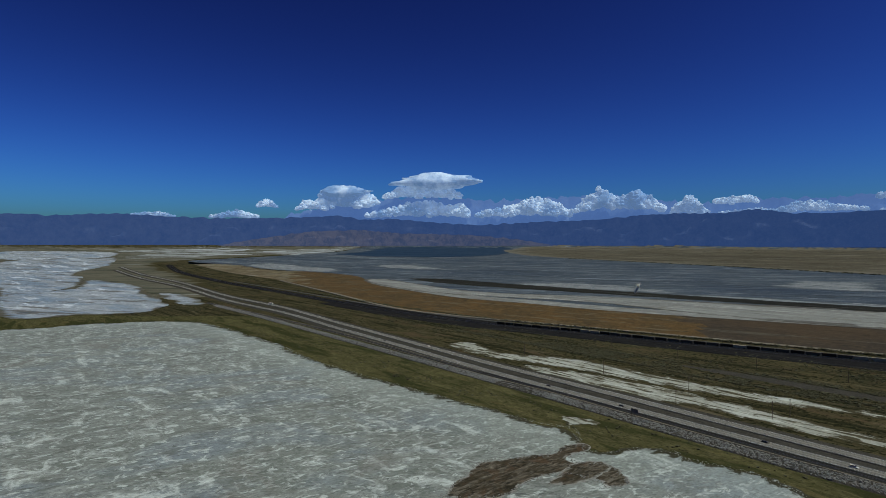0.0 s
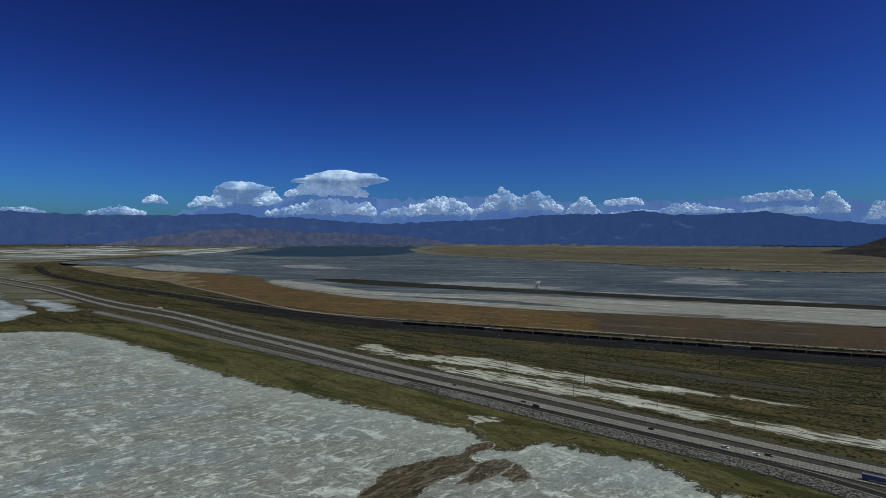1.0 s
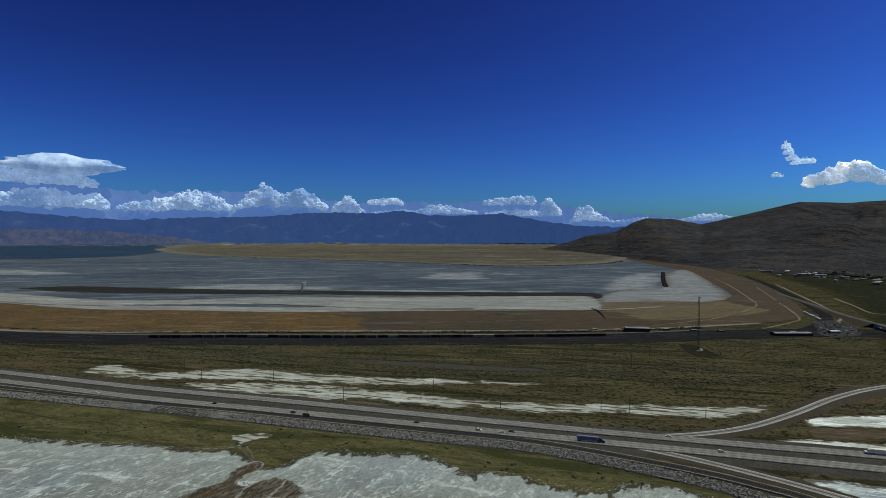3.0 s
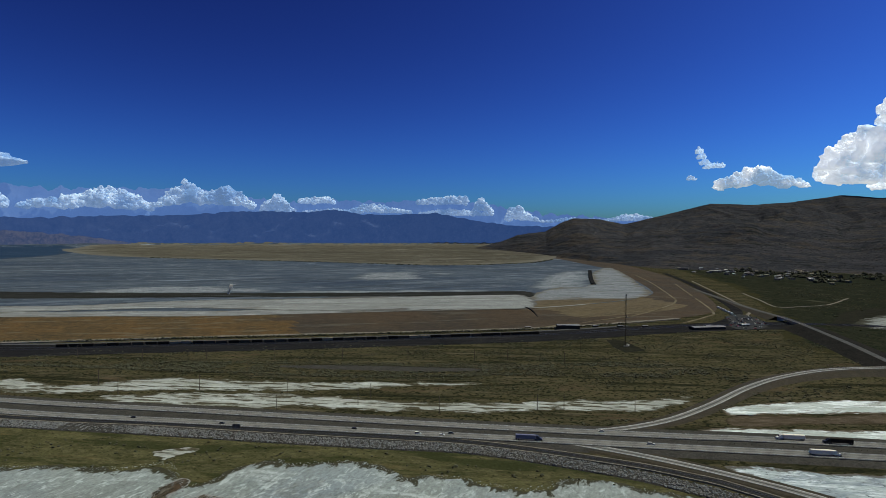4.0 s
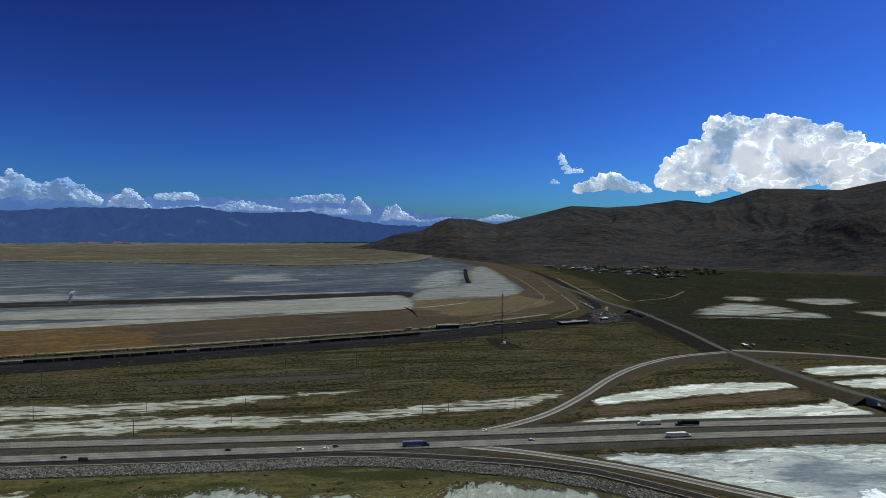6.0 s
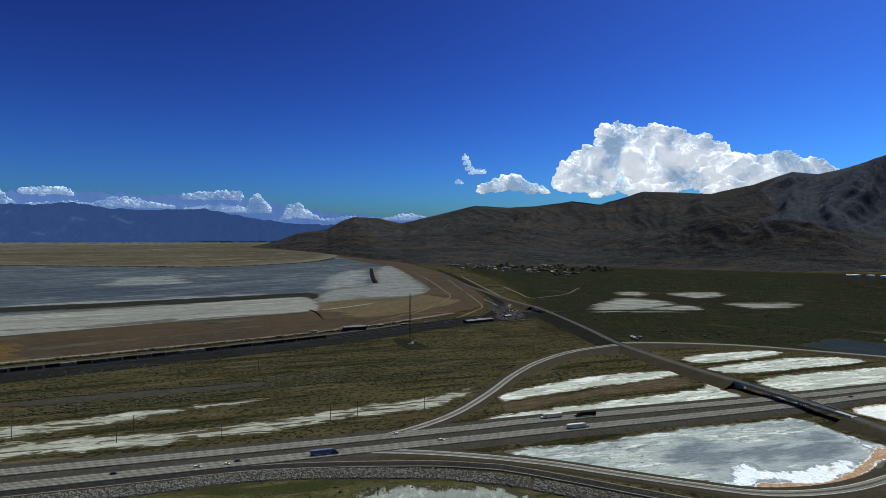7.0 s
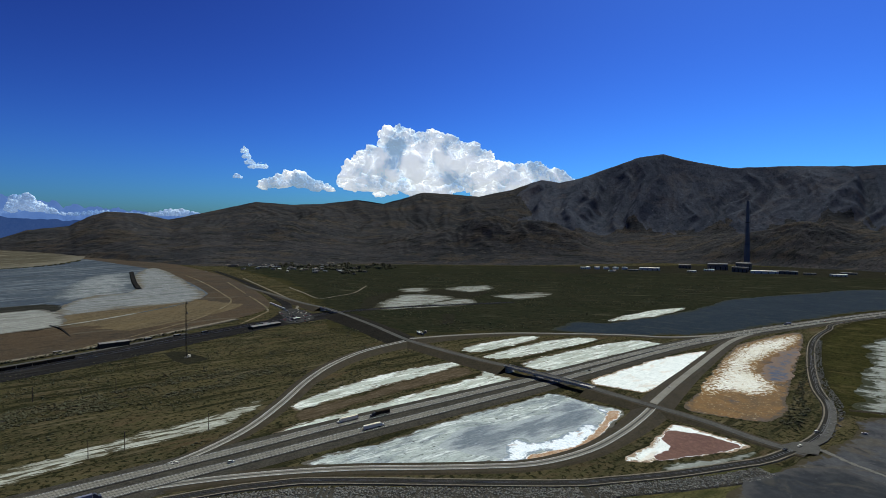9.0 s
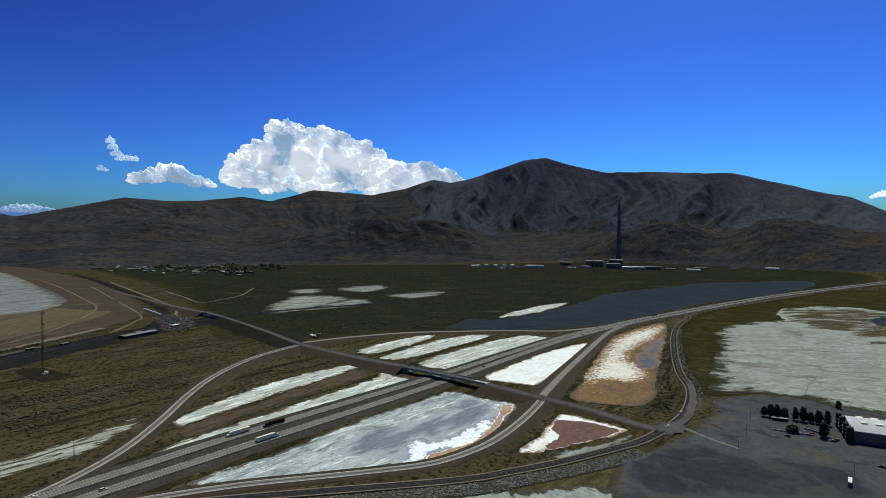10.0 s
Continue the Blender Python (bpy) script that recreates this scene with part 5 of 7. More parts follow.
def cloud(tops, base, material, label, seed, r=4800.0, thin=0.30, grain=1.0):
    """A heap of billows between a flat base and an upper outline. tops: azimuth and slope of that outline; base: its slope."""
    rnd = random.Random(seed)
    a0, a1 = tops[0][0], tops[-1][0]
    full = max(e for _, e in tops) - base
    blobs = []
    for _ in range(int(26 * grain + (a1 - a0) * 3)):
        az = rnd.uniform(a0, a1)
        hi = max(0.002, along(tops, az) - base)
        rad = min(hi * 0.5, full * rnd.uniform(0.07, 0.20))
        el = base + rad * 0.55 + rnd.random() ** 0.7 * max(0.0, hi - rad * 1.5)
        blobs.append((az, el, rad, rnd.uniform(-1, 1)))
    for k in range(int((a1 - a0) / (full * 26)) + 2):
        az = a0 + (a1 - a0) * (k + 0.5) / (int((a1 - a0) / (full * 26)) + 2)
        hi = max(0.002, along(tops, az) - base)
        blobs.append((az, base + hi * 0.42, hi * 0.40, 0.6))
    small = []
    for az, el, rad, d in blobs:
        for _ in range(7 if full > 0.06 else 4):
            w, u = rnd.uniform(0, 2 * math.pi), rnd.uniform(-0.35, 1.0)
            rr = rad * rnd.uniform(0.25, 0.5)
            c = math.sqrt(max(0, 1 - u * u))
            small.append((az + math.degrees(c * math.cos(w) * rad * 0.95), el + u * rad * 0.9, rr, d + c * math.sin(w)))
    tiny = []
    for az, el, rad, d in small:
        for _ in range(2 if full > 0.06 else 0):
            w, u = rnd.uniform(0, 2 * math.pi), rnd.uniform(-0.2, 1.0)
            c = math.sqrt(max(0, 1 - u * u))
            tiny.append((az + math.degrees(c * math.cos(w) * rad * 0.95), el + u * rad * 0.9, rad * rnd.uniform(0.28, 0.5), d + 0.5 * c * math.sin(w)))
    verts, faces = [], []
    for group, (bv, bf) in ((blobs, BALL_4 if full > 0.06 else BALL_3), (small, BALL_3 if full > 0.06 else BALL_2), (tiny, BALL_2 if full > 0.06 else BALL_1)):
        for az, el, rad, d in group:
            el = max(el, base + rad * 0.35)
            sn, cs = math.sin(radians(az)), math.cos(radians(az))
            size = rad * r
            n0 = len(verts)
            for p in bv:
                k = 1 + 0.55 * noise.fractal(Vector(p) * 1.5 + Vector((az, el * 50, d)), 0.8, 2.2, 4)
                tx, up, dp = p[0] * size * k, p[2] * size * k, p[1] * size * k * thin
                if up < 0:
                    up *= 0.55
                rr = r + dp + d * 30
                verts.append((rr * sn + tx * cs, rr * cs - tx * sn, EYE_H + el * r + up))
            faces.extend(tuple(n0 + i for i in t) for t in bf)
    ob = mesh_object("cloud", verts, faces, material, smooth=True)
    return tagged(ob, label, "cloud", "", "structure")


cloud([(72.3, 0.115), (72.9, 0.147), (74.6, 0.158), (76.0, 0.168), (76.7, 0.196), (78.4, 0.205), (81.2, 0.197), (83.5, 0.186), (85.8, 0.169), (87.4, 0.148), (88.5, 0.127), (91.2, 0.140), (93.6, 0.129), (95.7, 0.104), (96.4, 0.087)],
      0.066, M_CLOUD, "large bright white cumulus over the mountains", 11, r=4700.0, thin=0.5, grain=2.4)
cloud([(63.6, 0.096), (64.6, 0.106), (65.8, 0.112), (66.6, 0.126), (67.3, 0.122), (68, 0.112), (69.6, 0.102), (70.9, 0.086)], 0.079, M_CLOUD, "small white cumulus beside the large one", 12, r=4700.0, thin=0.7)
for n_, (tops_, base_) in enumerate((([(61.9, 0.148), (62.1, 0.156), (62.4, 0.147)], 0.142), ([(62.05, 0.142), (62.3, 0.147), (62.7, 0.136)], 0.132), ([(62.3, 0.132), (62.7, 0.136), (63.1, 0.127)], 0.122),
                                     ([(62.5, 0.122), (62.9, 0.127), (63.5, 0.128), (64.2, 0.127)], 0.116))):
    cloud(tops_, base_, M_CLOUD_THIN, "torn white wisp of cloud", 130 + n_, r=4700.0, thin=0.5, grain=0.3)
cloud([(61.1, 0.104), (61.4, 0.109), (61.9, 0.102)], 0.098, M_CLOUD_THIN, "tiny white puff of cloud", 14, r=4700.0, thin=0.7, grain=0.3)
for n_, (tops_, base_) in enumerate((
        ([(-11.6, 0.085), (-9.8, 0.104), (-8, 0.110), (-6, 0.106), (-3.5, 0.092)], 0.076),
        ([(-18.2, 0.090), (-16, 0.100), (-14, 0.101), (-12.7, 0.085)], 0.054),
        ([(-24.6, 0.062), (-23.7, 0.077), (-22.6, 0.062)], 0.056),
        ([(-20.7, 0.058), (-19.5, 0.078), (-17.4, 0.058)], 0.053),
        ([(-13.5, 0.050), (-11, 0.062), (-9, 0.074), (-6.8, 0.081), (-5, 0.070), (-3.5, 0.076), (-2.6, 0.055)], 0.040),
        ([(-1.8, 0.050), (0, 0.062), (1.7, 0.070), (4, 0.084), (6, 0.078), (8.2, 0.058)], 0.042),
        ([(8.6, 0.058), (9.6, 0.080), (10.9, 0.100), (12.5, 0.080), (14.0, 0.090), (14.8, 0.098), (16, 0.080), (17.2, 0.062)], 0.050),
        ([(17.8, 0.055), (19.2, 0.080), (21, 0.055)], 0.044),
        ([(21.6, 0.073), (23, 0.075), (24.5, 0.079), (25.2, 0.072)], 0.060),
        ([(26.5, 0.052), (28.8, 0.068), (31, 0.060), (33.2, 0.052)], 0.044),
        ([(33.8, 0.073), (36, 0.080), (39.1, 0.082)], 0.060),
        ([(39.8, 0.054), (40.7, 0.076), (41.7, 0.056)], 0.046),
        ([(43.2, 0.040), (44.5, 0.068), (45.4, 0.050), (46.6, 0.038)], 0.030),
        ([(47, 0.034), (50, 0.040), (53.4, 0.036), (55.8, 0.047), (58.1, 0.038)], 0.028),
        ([(-29, 0.042), (-26.4, 0.055), (-24.3, 0.045)], 0.036),
        ([(-35.7, 0.043), (-33.4, 0.048), (-31.9, 0.042)], 0.036),
        ([(22, 0.050), (25, 0.056), (28, 0.052)], 0.044), ([(34, 0.050), (37, 0.058), (42, 0.050)], 0.040),
        ([(132.7, 0.060), (133.5, 0.070), (134.4, 0.062)], 0.056))):
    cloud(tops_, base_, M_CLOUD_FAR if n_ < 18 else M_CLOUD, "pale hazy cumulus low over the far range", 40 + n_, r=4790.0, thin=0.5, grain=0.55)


def anvil(az, el, wide, high, label):
    """A smooth lens of cloud with a flat top that thins out to one side."""
    r = 4785.0
    sn, cs = math.sin(radians(az)), math.cos(radians(az))
    verts = []
    for p in BALL_4[0]:
        k = 1 + 0.34 * noise.fractal(Vector((p[0] * 2.6, p[1] * 2, p[2] * 2.0 + az)), 0.85, 2.1, 5)
        taper = 1.0 - 0.62 * max(0.0, p[0]) ** 1.3
        tx, up = p[0] * wide * k, p[2] * high * k * taper * (1.0 if p[2] > 0 else 0.6) + 0.30 * high * max(0.0, p[0])
        rr = r + p[1] * wide * 0.3
        verts.append((rr * sn + tx * cs, rr * cs - tx * sn, EYE_H + el * r + up))
    return tagged(mesh_object("cloud", verts, BALL_4[1], M_CLOUD_FAR, smooth=True), label, "cloud", "", "structure")


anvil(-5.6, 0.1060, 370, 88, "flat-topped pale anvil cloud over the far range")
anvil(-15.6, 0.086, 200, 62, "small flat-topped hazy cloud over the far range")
# A glowing sheet behind the far range stands in for low haze.
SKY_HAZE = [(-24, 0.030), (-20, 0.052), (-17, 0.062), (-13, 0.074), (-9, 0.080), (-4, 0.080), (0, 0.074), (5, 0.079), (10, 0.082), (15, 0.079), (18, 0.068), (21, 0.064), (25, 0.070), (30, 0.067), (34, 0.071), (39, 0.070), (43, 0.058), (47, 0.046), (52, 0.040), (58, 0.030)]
build_range("backdrop", SKY_HAZE, 4800, 4880, M_HAZE, 0.006, "glowing blue sheet for the haze behind the far range")


# ---- scrub, stones and trees ----
def inside(x, y, poly):
    hit, j = False, len(poly) - 1
    for i in range(len(poly)):
        (ax, ay), (bx, by) = poly[i], poly[j]
        if (ay > y) != (by > y) and x < (bx - ax) * (y - ay) / (by - ay) + ax:
            hit = not hit
        j = i
    return hit


def lumps(name, places, template, material, label, category, flat=0.7, wild=0.35, seed=1):
    """Many small rounded clumps or stones, as one object. places: x, y, z, radius."""
    rnd = random.Random(seed)
    bv, bf = template
    verts, faces = [], []
    for x, y, z, s in places:
        n0 = len(verts)
        w = rnd.uniform(0, 6.28)
        c, sn = math.cos(w), math.sin(w)
        sx, sy, sz = s * rnd.uniform(0.8, 1.25), s * rnd.uniform(0.8, 1.25), s * flat * rnd.uniform(0.75, 1.25)
        for p in bv:
            k = 1 + rnd.uniform(-wild, wild)
            a, b = p[0] * sx * k, p[1] * sy * k
            q = laid(x + a * c - b * sn, y + a * sn + b * c, z + max(-0.2 * sz, p[2] * sz * k + 0.55 * sz))
            verts.append(q)
        faces.extend(tuple(n0 + i for i in t) for t in bf)
    ob = mesh_object(name, verts, faces, material)
    return tagged(ob, label, category, "", "stuff")


def strewn(poly, count, lo, hi, seed, clump=90.0, bar=-0.1, keep_off=()):
    rnd = random.Random(seed)
    xs, ys = [p[0] for p in poly], [p[1] for p in poly]
    out, tries = [], 0
    while len(out) < count and tries < count * 30:
        tries += 1
        x, y = rnd.uniform(min(xs), max(xs)), rnd.uniform(min(ys), max(ys))
        if inside(x, y, poly) and noise.noise(Vector((x / clump, y / clump, seed))) > bar and not any(inside(x, y, k) for k in keep_off):
            out.append((x, y, 0.2, rnd.uniform(lo, hi) * rnd.uniform(0.7, 1.3)))
    return out


SCRUB = [(-350, 1230), (-20, 960), (290, 790), (520, 670), (700, 590), (860, 540), (1020, 470), (1060, 400), (950, 300), (840, 215), (750, 265), (600, 290),
         (520, 285), (400, 420), (260, 560), (100, 720), (-60, 860), (-230, 1030)]
pads_ = (STRIP_TOP, STRIP_MAIN, DITCH, MAST_PAD)
lumps("bushes", strewn(SCRUB, 5200, 0.5, 1.35, 3, 60, 0.0, pads_), BALL_1, M_BUSH, "dark sagebrush clumps scattered over the dry plain", "bushes", 0.5, 0.4, 5)
BELT = [(-60, 930), (233, 700), (430, 545), (600, 430), (680, 330), (620, 310), (520, 400), (400, 490), (260, 600), (60, 790)]
lumps("bushes", strewn(BELT, 3600, 0.6, 1.6, 9, 45, -0.05, pads_), BALL_1, M_BUSH, "dense dark scrub belt along the ditch", "bushes", 0.5, 0.4, 6)
MEADOW_S = [(1000, 300), (1250, 430), (1900, 780), (2400, 700), (2400, -300), (1900, -700), (1330, -280), (1020, -30), (960, 100)]
lumps("bushes", strewn(MEADOW_S, 2600, 0.9, 2.2, 15, 120, -0.05, (WET, PAN_FAR_A, PAN_FAR_B, PAN_FAR_C, PAN_FAR_D, PAN_FAR_E, LAKE)), BALL_1, M_BUSH, "low dark bushes over the wet meadow", "bushes", 0.6, 0.4, 7)
ROADSIDE = [(330, 330), (450, 285), (520, 262), (480, 262), (640, 215), (820, 190), (800, 150), (680, 240), (560, 275), (440, 265)]
lumps("bushes", strewn(ROADSIDE, 350, 0.6, 1.3, 21, 30, -0.2, (PAN_A, PAN_B)), BALL_1, M_BUSH, "roadside bushes below the ramp", "bushes", 0.5, 0.4, 8)
SHORE = [(-560, 960), (-300, 830), (-60, 590), (106, 470), (250, 300), (320, 190), (345, 90), (300, 190), (190, 320), (66, 425), (-100, 570), (-305, 760)]
lumps("bushes", strewn(SHORE, 420, 0.5, 1.3, 25, 30, 0.05, (SALT_NEAR,)), BALL_1, M_BUSH, "dark tufts in the shore grass", "bushes", 0.6, 0.4, 9)
LOOP = [(560, -255), (640, -290), (780, -370), (900, -440), (780, -365), (640, -282), (560, -235), (520, -205), (500, -215)]
lumps("bushes", strewn(LOOP, 320, 0.5, 1.4, 27, 25, -0.3, ()), BALL_1, M_BUSH, "bushes between the brine pond and the railway", "bushes", 0.75, 0.4, 10)
BANKS = [(690, 60), (940, 280), (1080, 395), (1095, 380), (950, 262), (840, 185), (730, 85), (700, 40)]
lumps("bushes", strewn(BANKS, 160, 0.6, 1.2, 29, 25, -0.3, ()), BALL_1, M_BUSH, "tufts along the foot of the road bank", "bushes", 0.75, 0.4, 12)
TOWN_WOOD = [(2250, 760), (2500, 880), (2900, 1500), (3300, 1500), (3300, 900), (2700, 600)]
lumps("bushes", strewn(TOWN_WOOD, 420, 4, 9, 31, 200, -0.1, ()), BALL_1, M_BUSH, "dark trees of the far town", "trees", 0.9, 0.4, 13)


def along_line(line, step, spread, lo, hi, z, seed):
    rnd = random.Random(seed)
    pts = curve_points(line, step)
    out = []
    for i, p in enumerate(pts[:-1]):
        t = (pts[i + 1] - p).normalized()
        o, e = rnd.uniform(-spread, spread), rnd.uniform(-0.5, 0.5) * step
        out.append((p.x - t.y * o + t.x * e, p.y + t.x * o + t.y * e, z - 0.05 * abs(o), rnd.uniform(lo, hi)))
    return out


STONES = [p for k in range(15) for p in along_line(RIPRAP, 1.7, 8.0, 0.35, 0.85, 1.0, 60 + k)]
lumps("boulders", STONES, BALL_1, M_STONE, "pale grey boulders heaped along the railway", "boulders", 0.7, 0.3, 14)
EAST_STONES = [p for k in range(3) for p in along_line([(x + 9, y - 12) for x, y in RAIL_SOUTH[-9:-3]], 2.0, 6.0, 0.5, 1.1, 0.6, 80 + k)]
lumps("boulders", EAST_STONES, BALL_1, M_STONE, "grey boulders beside the curving railway", "boulders", 0.7, 0.3, 15)
lumps("mud_clods", along_line(ISLAND + ISLAND[:1], 1.2, 2.0, 0.25, 0.7, 0.15, 90), BALL_1, M_STONE, "pale clods along the mud spit's edge", "clods", 0.6, 0.3, 16)


HEDGE = [(x + 30, y + 46) for x, y in RAILWAY[3:12]]
lumps("bushes", [p for k in range(2) for p in along_line(HEDGE, 2.6, 4.0, 0.9, 2.2, 0.6, 95 + k)], BALL_1, M_BUSH, "dark hedge of bushes along the railway", "bushes", 0.8, 0.4, 17)


DITCH_SIDE = [(-60, 905), (40, 812), (104, 748), (170, 684), (237, 617), (311, 555), (403, 496), (470, 452)]
DITCH_BACK = [(130, 782), (220, 704), (297, 637), (374, 567), (445, 507), (520, 445)]
lumps("bushes", [p for k in range(4) for p in along_line(DITCH_SIDE, 2.0, 5.0, 0.7, 1.7, 0.35, 120 + k)], BALL_1, M_BUSH, "dark brush growing thick along the ditch", "bushes", 0.55, 0.4, 21)
lumps("bushes", [p for k in range(2) for p in along_line(DITCH_BACK, 2.0, 2.5, 0.6, 1.5, 0.3, 130 + k)], BALL_1, M_BUSH, "narrow dark line of brush behind the ditch", "bushes", 0.55, 0.4, 22)
lumps("bushes", [p for k in range(2) for p in along_line([(640, 4560), (960, 3960), (1390, 3150), (1720, 2450), (2300, 2300), (2900, 2600)], 26.0, 12.0, 3, 7, 14.0, 97 + k)], BALL_1, M_BUSH, "dark bushes along the far flat's shore", "bushes", 0.5, 0.4, 19)
lumps("salt_clods", [p for k in range(3) for p in along_line(SALT_NEAR[2:31], 1.9, 3.0, 0.15, 0.5, 0.15, 101 + k)], BALL_1, M_CLOD, "white crust lumps along the salt flat's shore", "salt crust", 0.4, 0.3, 20)
lumps("gravel_heaps", along_line([(-150, 1330), (-60, 1275), (9, 1236), (76, 1206), (146, 1184), (220, 1150)], 15.0, 3.0, 1.6, 3.2, 6.2, 105), BALL_1, M_DIRT, "row of small pale heaps on the rusty slope", "heaps", 0.6, 0.3, 21)
rnd_ = random.Random(41)
lumps("far_buildings", [(r_ * math.sin(a_), r_ * math.cos(a_), 2.0, rnd_.uniform(6, 20)) for r_, a_ in ((rnd_.uniform(15000, 24000), radians(rnd_.uniform(-14, 26))) for _ in range(170))], BALL_1, M_ROOF, "pale specks of a city below the far range", "buildings", 0.6, 0.4, 22)
rnd_ = random.Random(8)
SPRAY = []
for i in range(700):
    u = rnd_.random()
    SPRAY.append((389 + 9 * u + rnd_.gauss(0, 0.6 + 2.2 * u), 1498 + rnd_.gauss(0, 0.6 + 2.2 * u), 12.5 + 26 * u, rnd_.uniform(0.3, 0.8)))
lumps("water_spray", SPRAY, BALL_1, M_ROOF, "white water jet spraying over the pond", "water jet", 0.9, 0.3, 18)


def tube(bm, a, b, r0, r1, sides=8):
    a, b = Vector(a), Vector(b)
    ax = (b - a).normalized()
    u = ax.orthogonal().normalized()
    v = ax.cross(u)
    rings = []
    for p, r in ((a, r0), (b, r1)):
        rings.append([bm.verts.new(p + (u * math.cos(2 * math.pi * i / sides) + v * math.sin(2 * math.pi * i / sides)) * r) for i in range(sides)])
    for i in range(sides):
        j = (i + 1) % sides
        bm.faces.new((rings[0][i], rings[0][j], rings[1][j], rings[1][i]))
    bm.faces.new(rings[0][::-1])
    bm.faces.new(rings[1])
    return bm


def block(bm, x0, x1, y0, y1, z0, z1, bevel=0.0):
    geo = bmesh.ops.create_cube(bm, size=1.0)
    for v in geo["verts"]:
        v.co = Vector(((x0 + x1) / 2 + v.co.x * (x1 - x0), (y0 + y1) / 2 + v.co.y * (y1 - y0), (z0 + z1) / 2 + v.co.z * (z1 - z0)))
    if bevel:
        es = list({e for v in geo["verts"] for e in v.link_edges})
        bmesh.ops.bevel(bm, geom=es, offset=bevel, segments=2, affect="EDGES", profile=0.5)
    return bm


def blocks(*specs, bevel=0.0):
    bm = bmesh.new()
    for s in specs:
        block(bm, *s, bevel=bevel)
    return bm


def hull(points_by_station, bm=None):
    """A closed body from rings of points."""
    bm = bm or bmesh.new()
    rings = [[bm.verts.new(p) for p in ring] for ring in points_by_station]
    n = len(rings[0])
    for a, b in zip(rings, rings[1:]):
        for i in range(n):
            bm.faces.new((a[i], a[(i + 1) % n], b[(i + 1) % n], b[i]))
    bm.faces.new(rings[0][::-1])
    bm.faces.new(rings[-1])
    bmesh.ops.recalc_face_normals(bm, faces=bm.faces[:])
    return bm


def thing(name, label, category, group="", at=None):
    ob = tagged(new(name), label, category, group)
    if at is not None:
        ob.matrix_world = at
    return ob


def tree(x, y, h, spread, seed, label):
    rnd = random.Random(seed)
    t = thing("tree", label, "tree", "trees by the pavilion", pose(x, y, 0.7))
    bm = bmesh.new()
    tube(bm, (0, 0, 0), (0.1, 0, h * 0.45), 0.28, 0.16)
    for k in range(5):
        w = rnd.uniform(0, 6.28)
        z = h * rnd.uniform(0.2, 0.5)
        tube(bm, (0.05, 0, z), (math.cos(w) * spread * 0.6, math.sin(w) * spread * 0.6, z + h * 0.25), 0.1, 0.03, 5)
    part("trunk", bm, M_BARK, t)
    verts, faces = [], []
    for _ in range(150):
        u = rnd.random()
        r = spread * (0.35 + 0.65 * math.sin(math.pi * min(1, u * 0.85 + 0.15))) * rnd.random() ** 0.5
        w = rnd.uniform(0, 6.28)
        c = Vector((r * math.cos(w), r * math.sin(w), h * (0.16 + 0.8 * u)))
        s = rnd.uniform(0.45, 0.9) * spread * 0.45
        for _ in range(8):
            d = Vector((rnd.gauss(0, 1), rnd.gauss(0, 1), rnd.gauss(0, 1))).normalized()
            p, a = c + d * s * rnd.uniform(0.5, 1.1), Vector((rnd.gauss(0, 1), rnd.gauss(0, 1), rnd.gauss(0, 1))).normalized()
            b = d.cross(a).normalized()
            n0 = len(verts)
            k = s * 0.7
            verts += [p + a * k, p + b * k, p - a * k, p - b * k]
            faces.append((n0, n0 + 1, n0 + 2, n0 + 3))
    mesh_object("crown", verts, faces, M_LEAF, t)
    return t


for i, (x, y) in enumerate(((484, -304), (481, -309), (478, -313), (476, -319), (471, -326), (467, -331), (464, -336), (460, -341), (456, -346))):
    tree(x, y, 10 + 1.8 * (i % 3), 2.6 + 0.6 * (i % 2), 200 + i, "tall narrow dark green tree beside the parking lot")
tree(428, -318, 14, 2.8, 220, "tall dense dark conifer beside the pavilion")
tree(431, -323, 11, 2.4, 221, "dark conifer beside the pavilion")
tree(442, -301, 6, 4.6, 222, "round spreading tree in the parking lot")
tree(500, -395, 8, 2.4, 223, "dark tree behind the pavilion")


# ---- vehicles ----
def wheel_mesh(r, w):
    bm = bmesh.new()
    tube(bm, (0, -w / 2, 0), (0, w / 2, 0), r, r, 12)
    bmesh.ops.bevel(bm, geom=[e for e in bm.edges if abs(e.verts[0].co.y - e.verts[1].co.y) < 1e-4], offset=w * 0.15, segments=1, affect="EDGES")
    return bm


def wheels(owner, places, r, w):
    first = None
    for x, y in places:
        if first is None:
            first = ob = part("wheel", wheel_mesh(r, w), M_TYRE, owner, "black tyre")
        else:
            ob = new("wheel", first.data)
            ob.parent = owner
            ob["label"] = "black tyre"
        ob.location = (x, y, r)


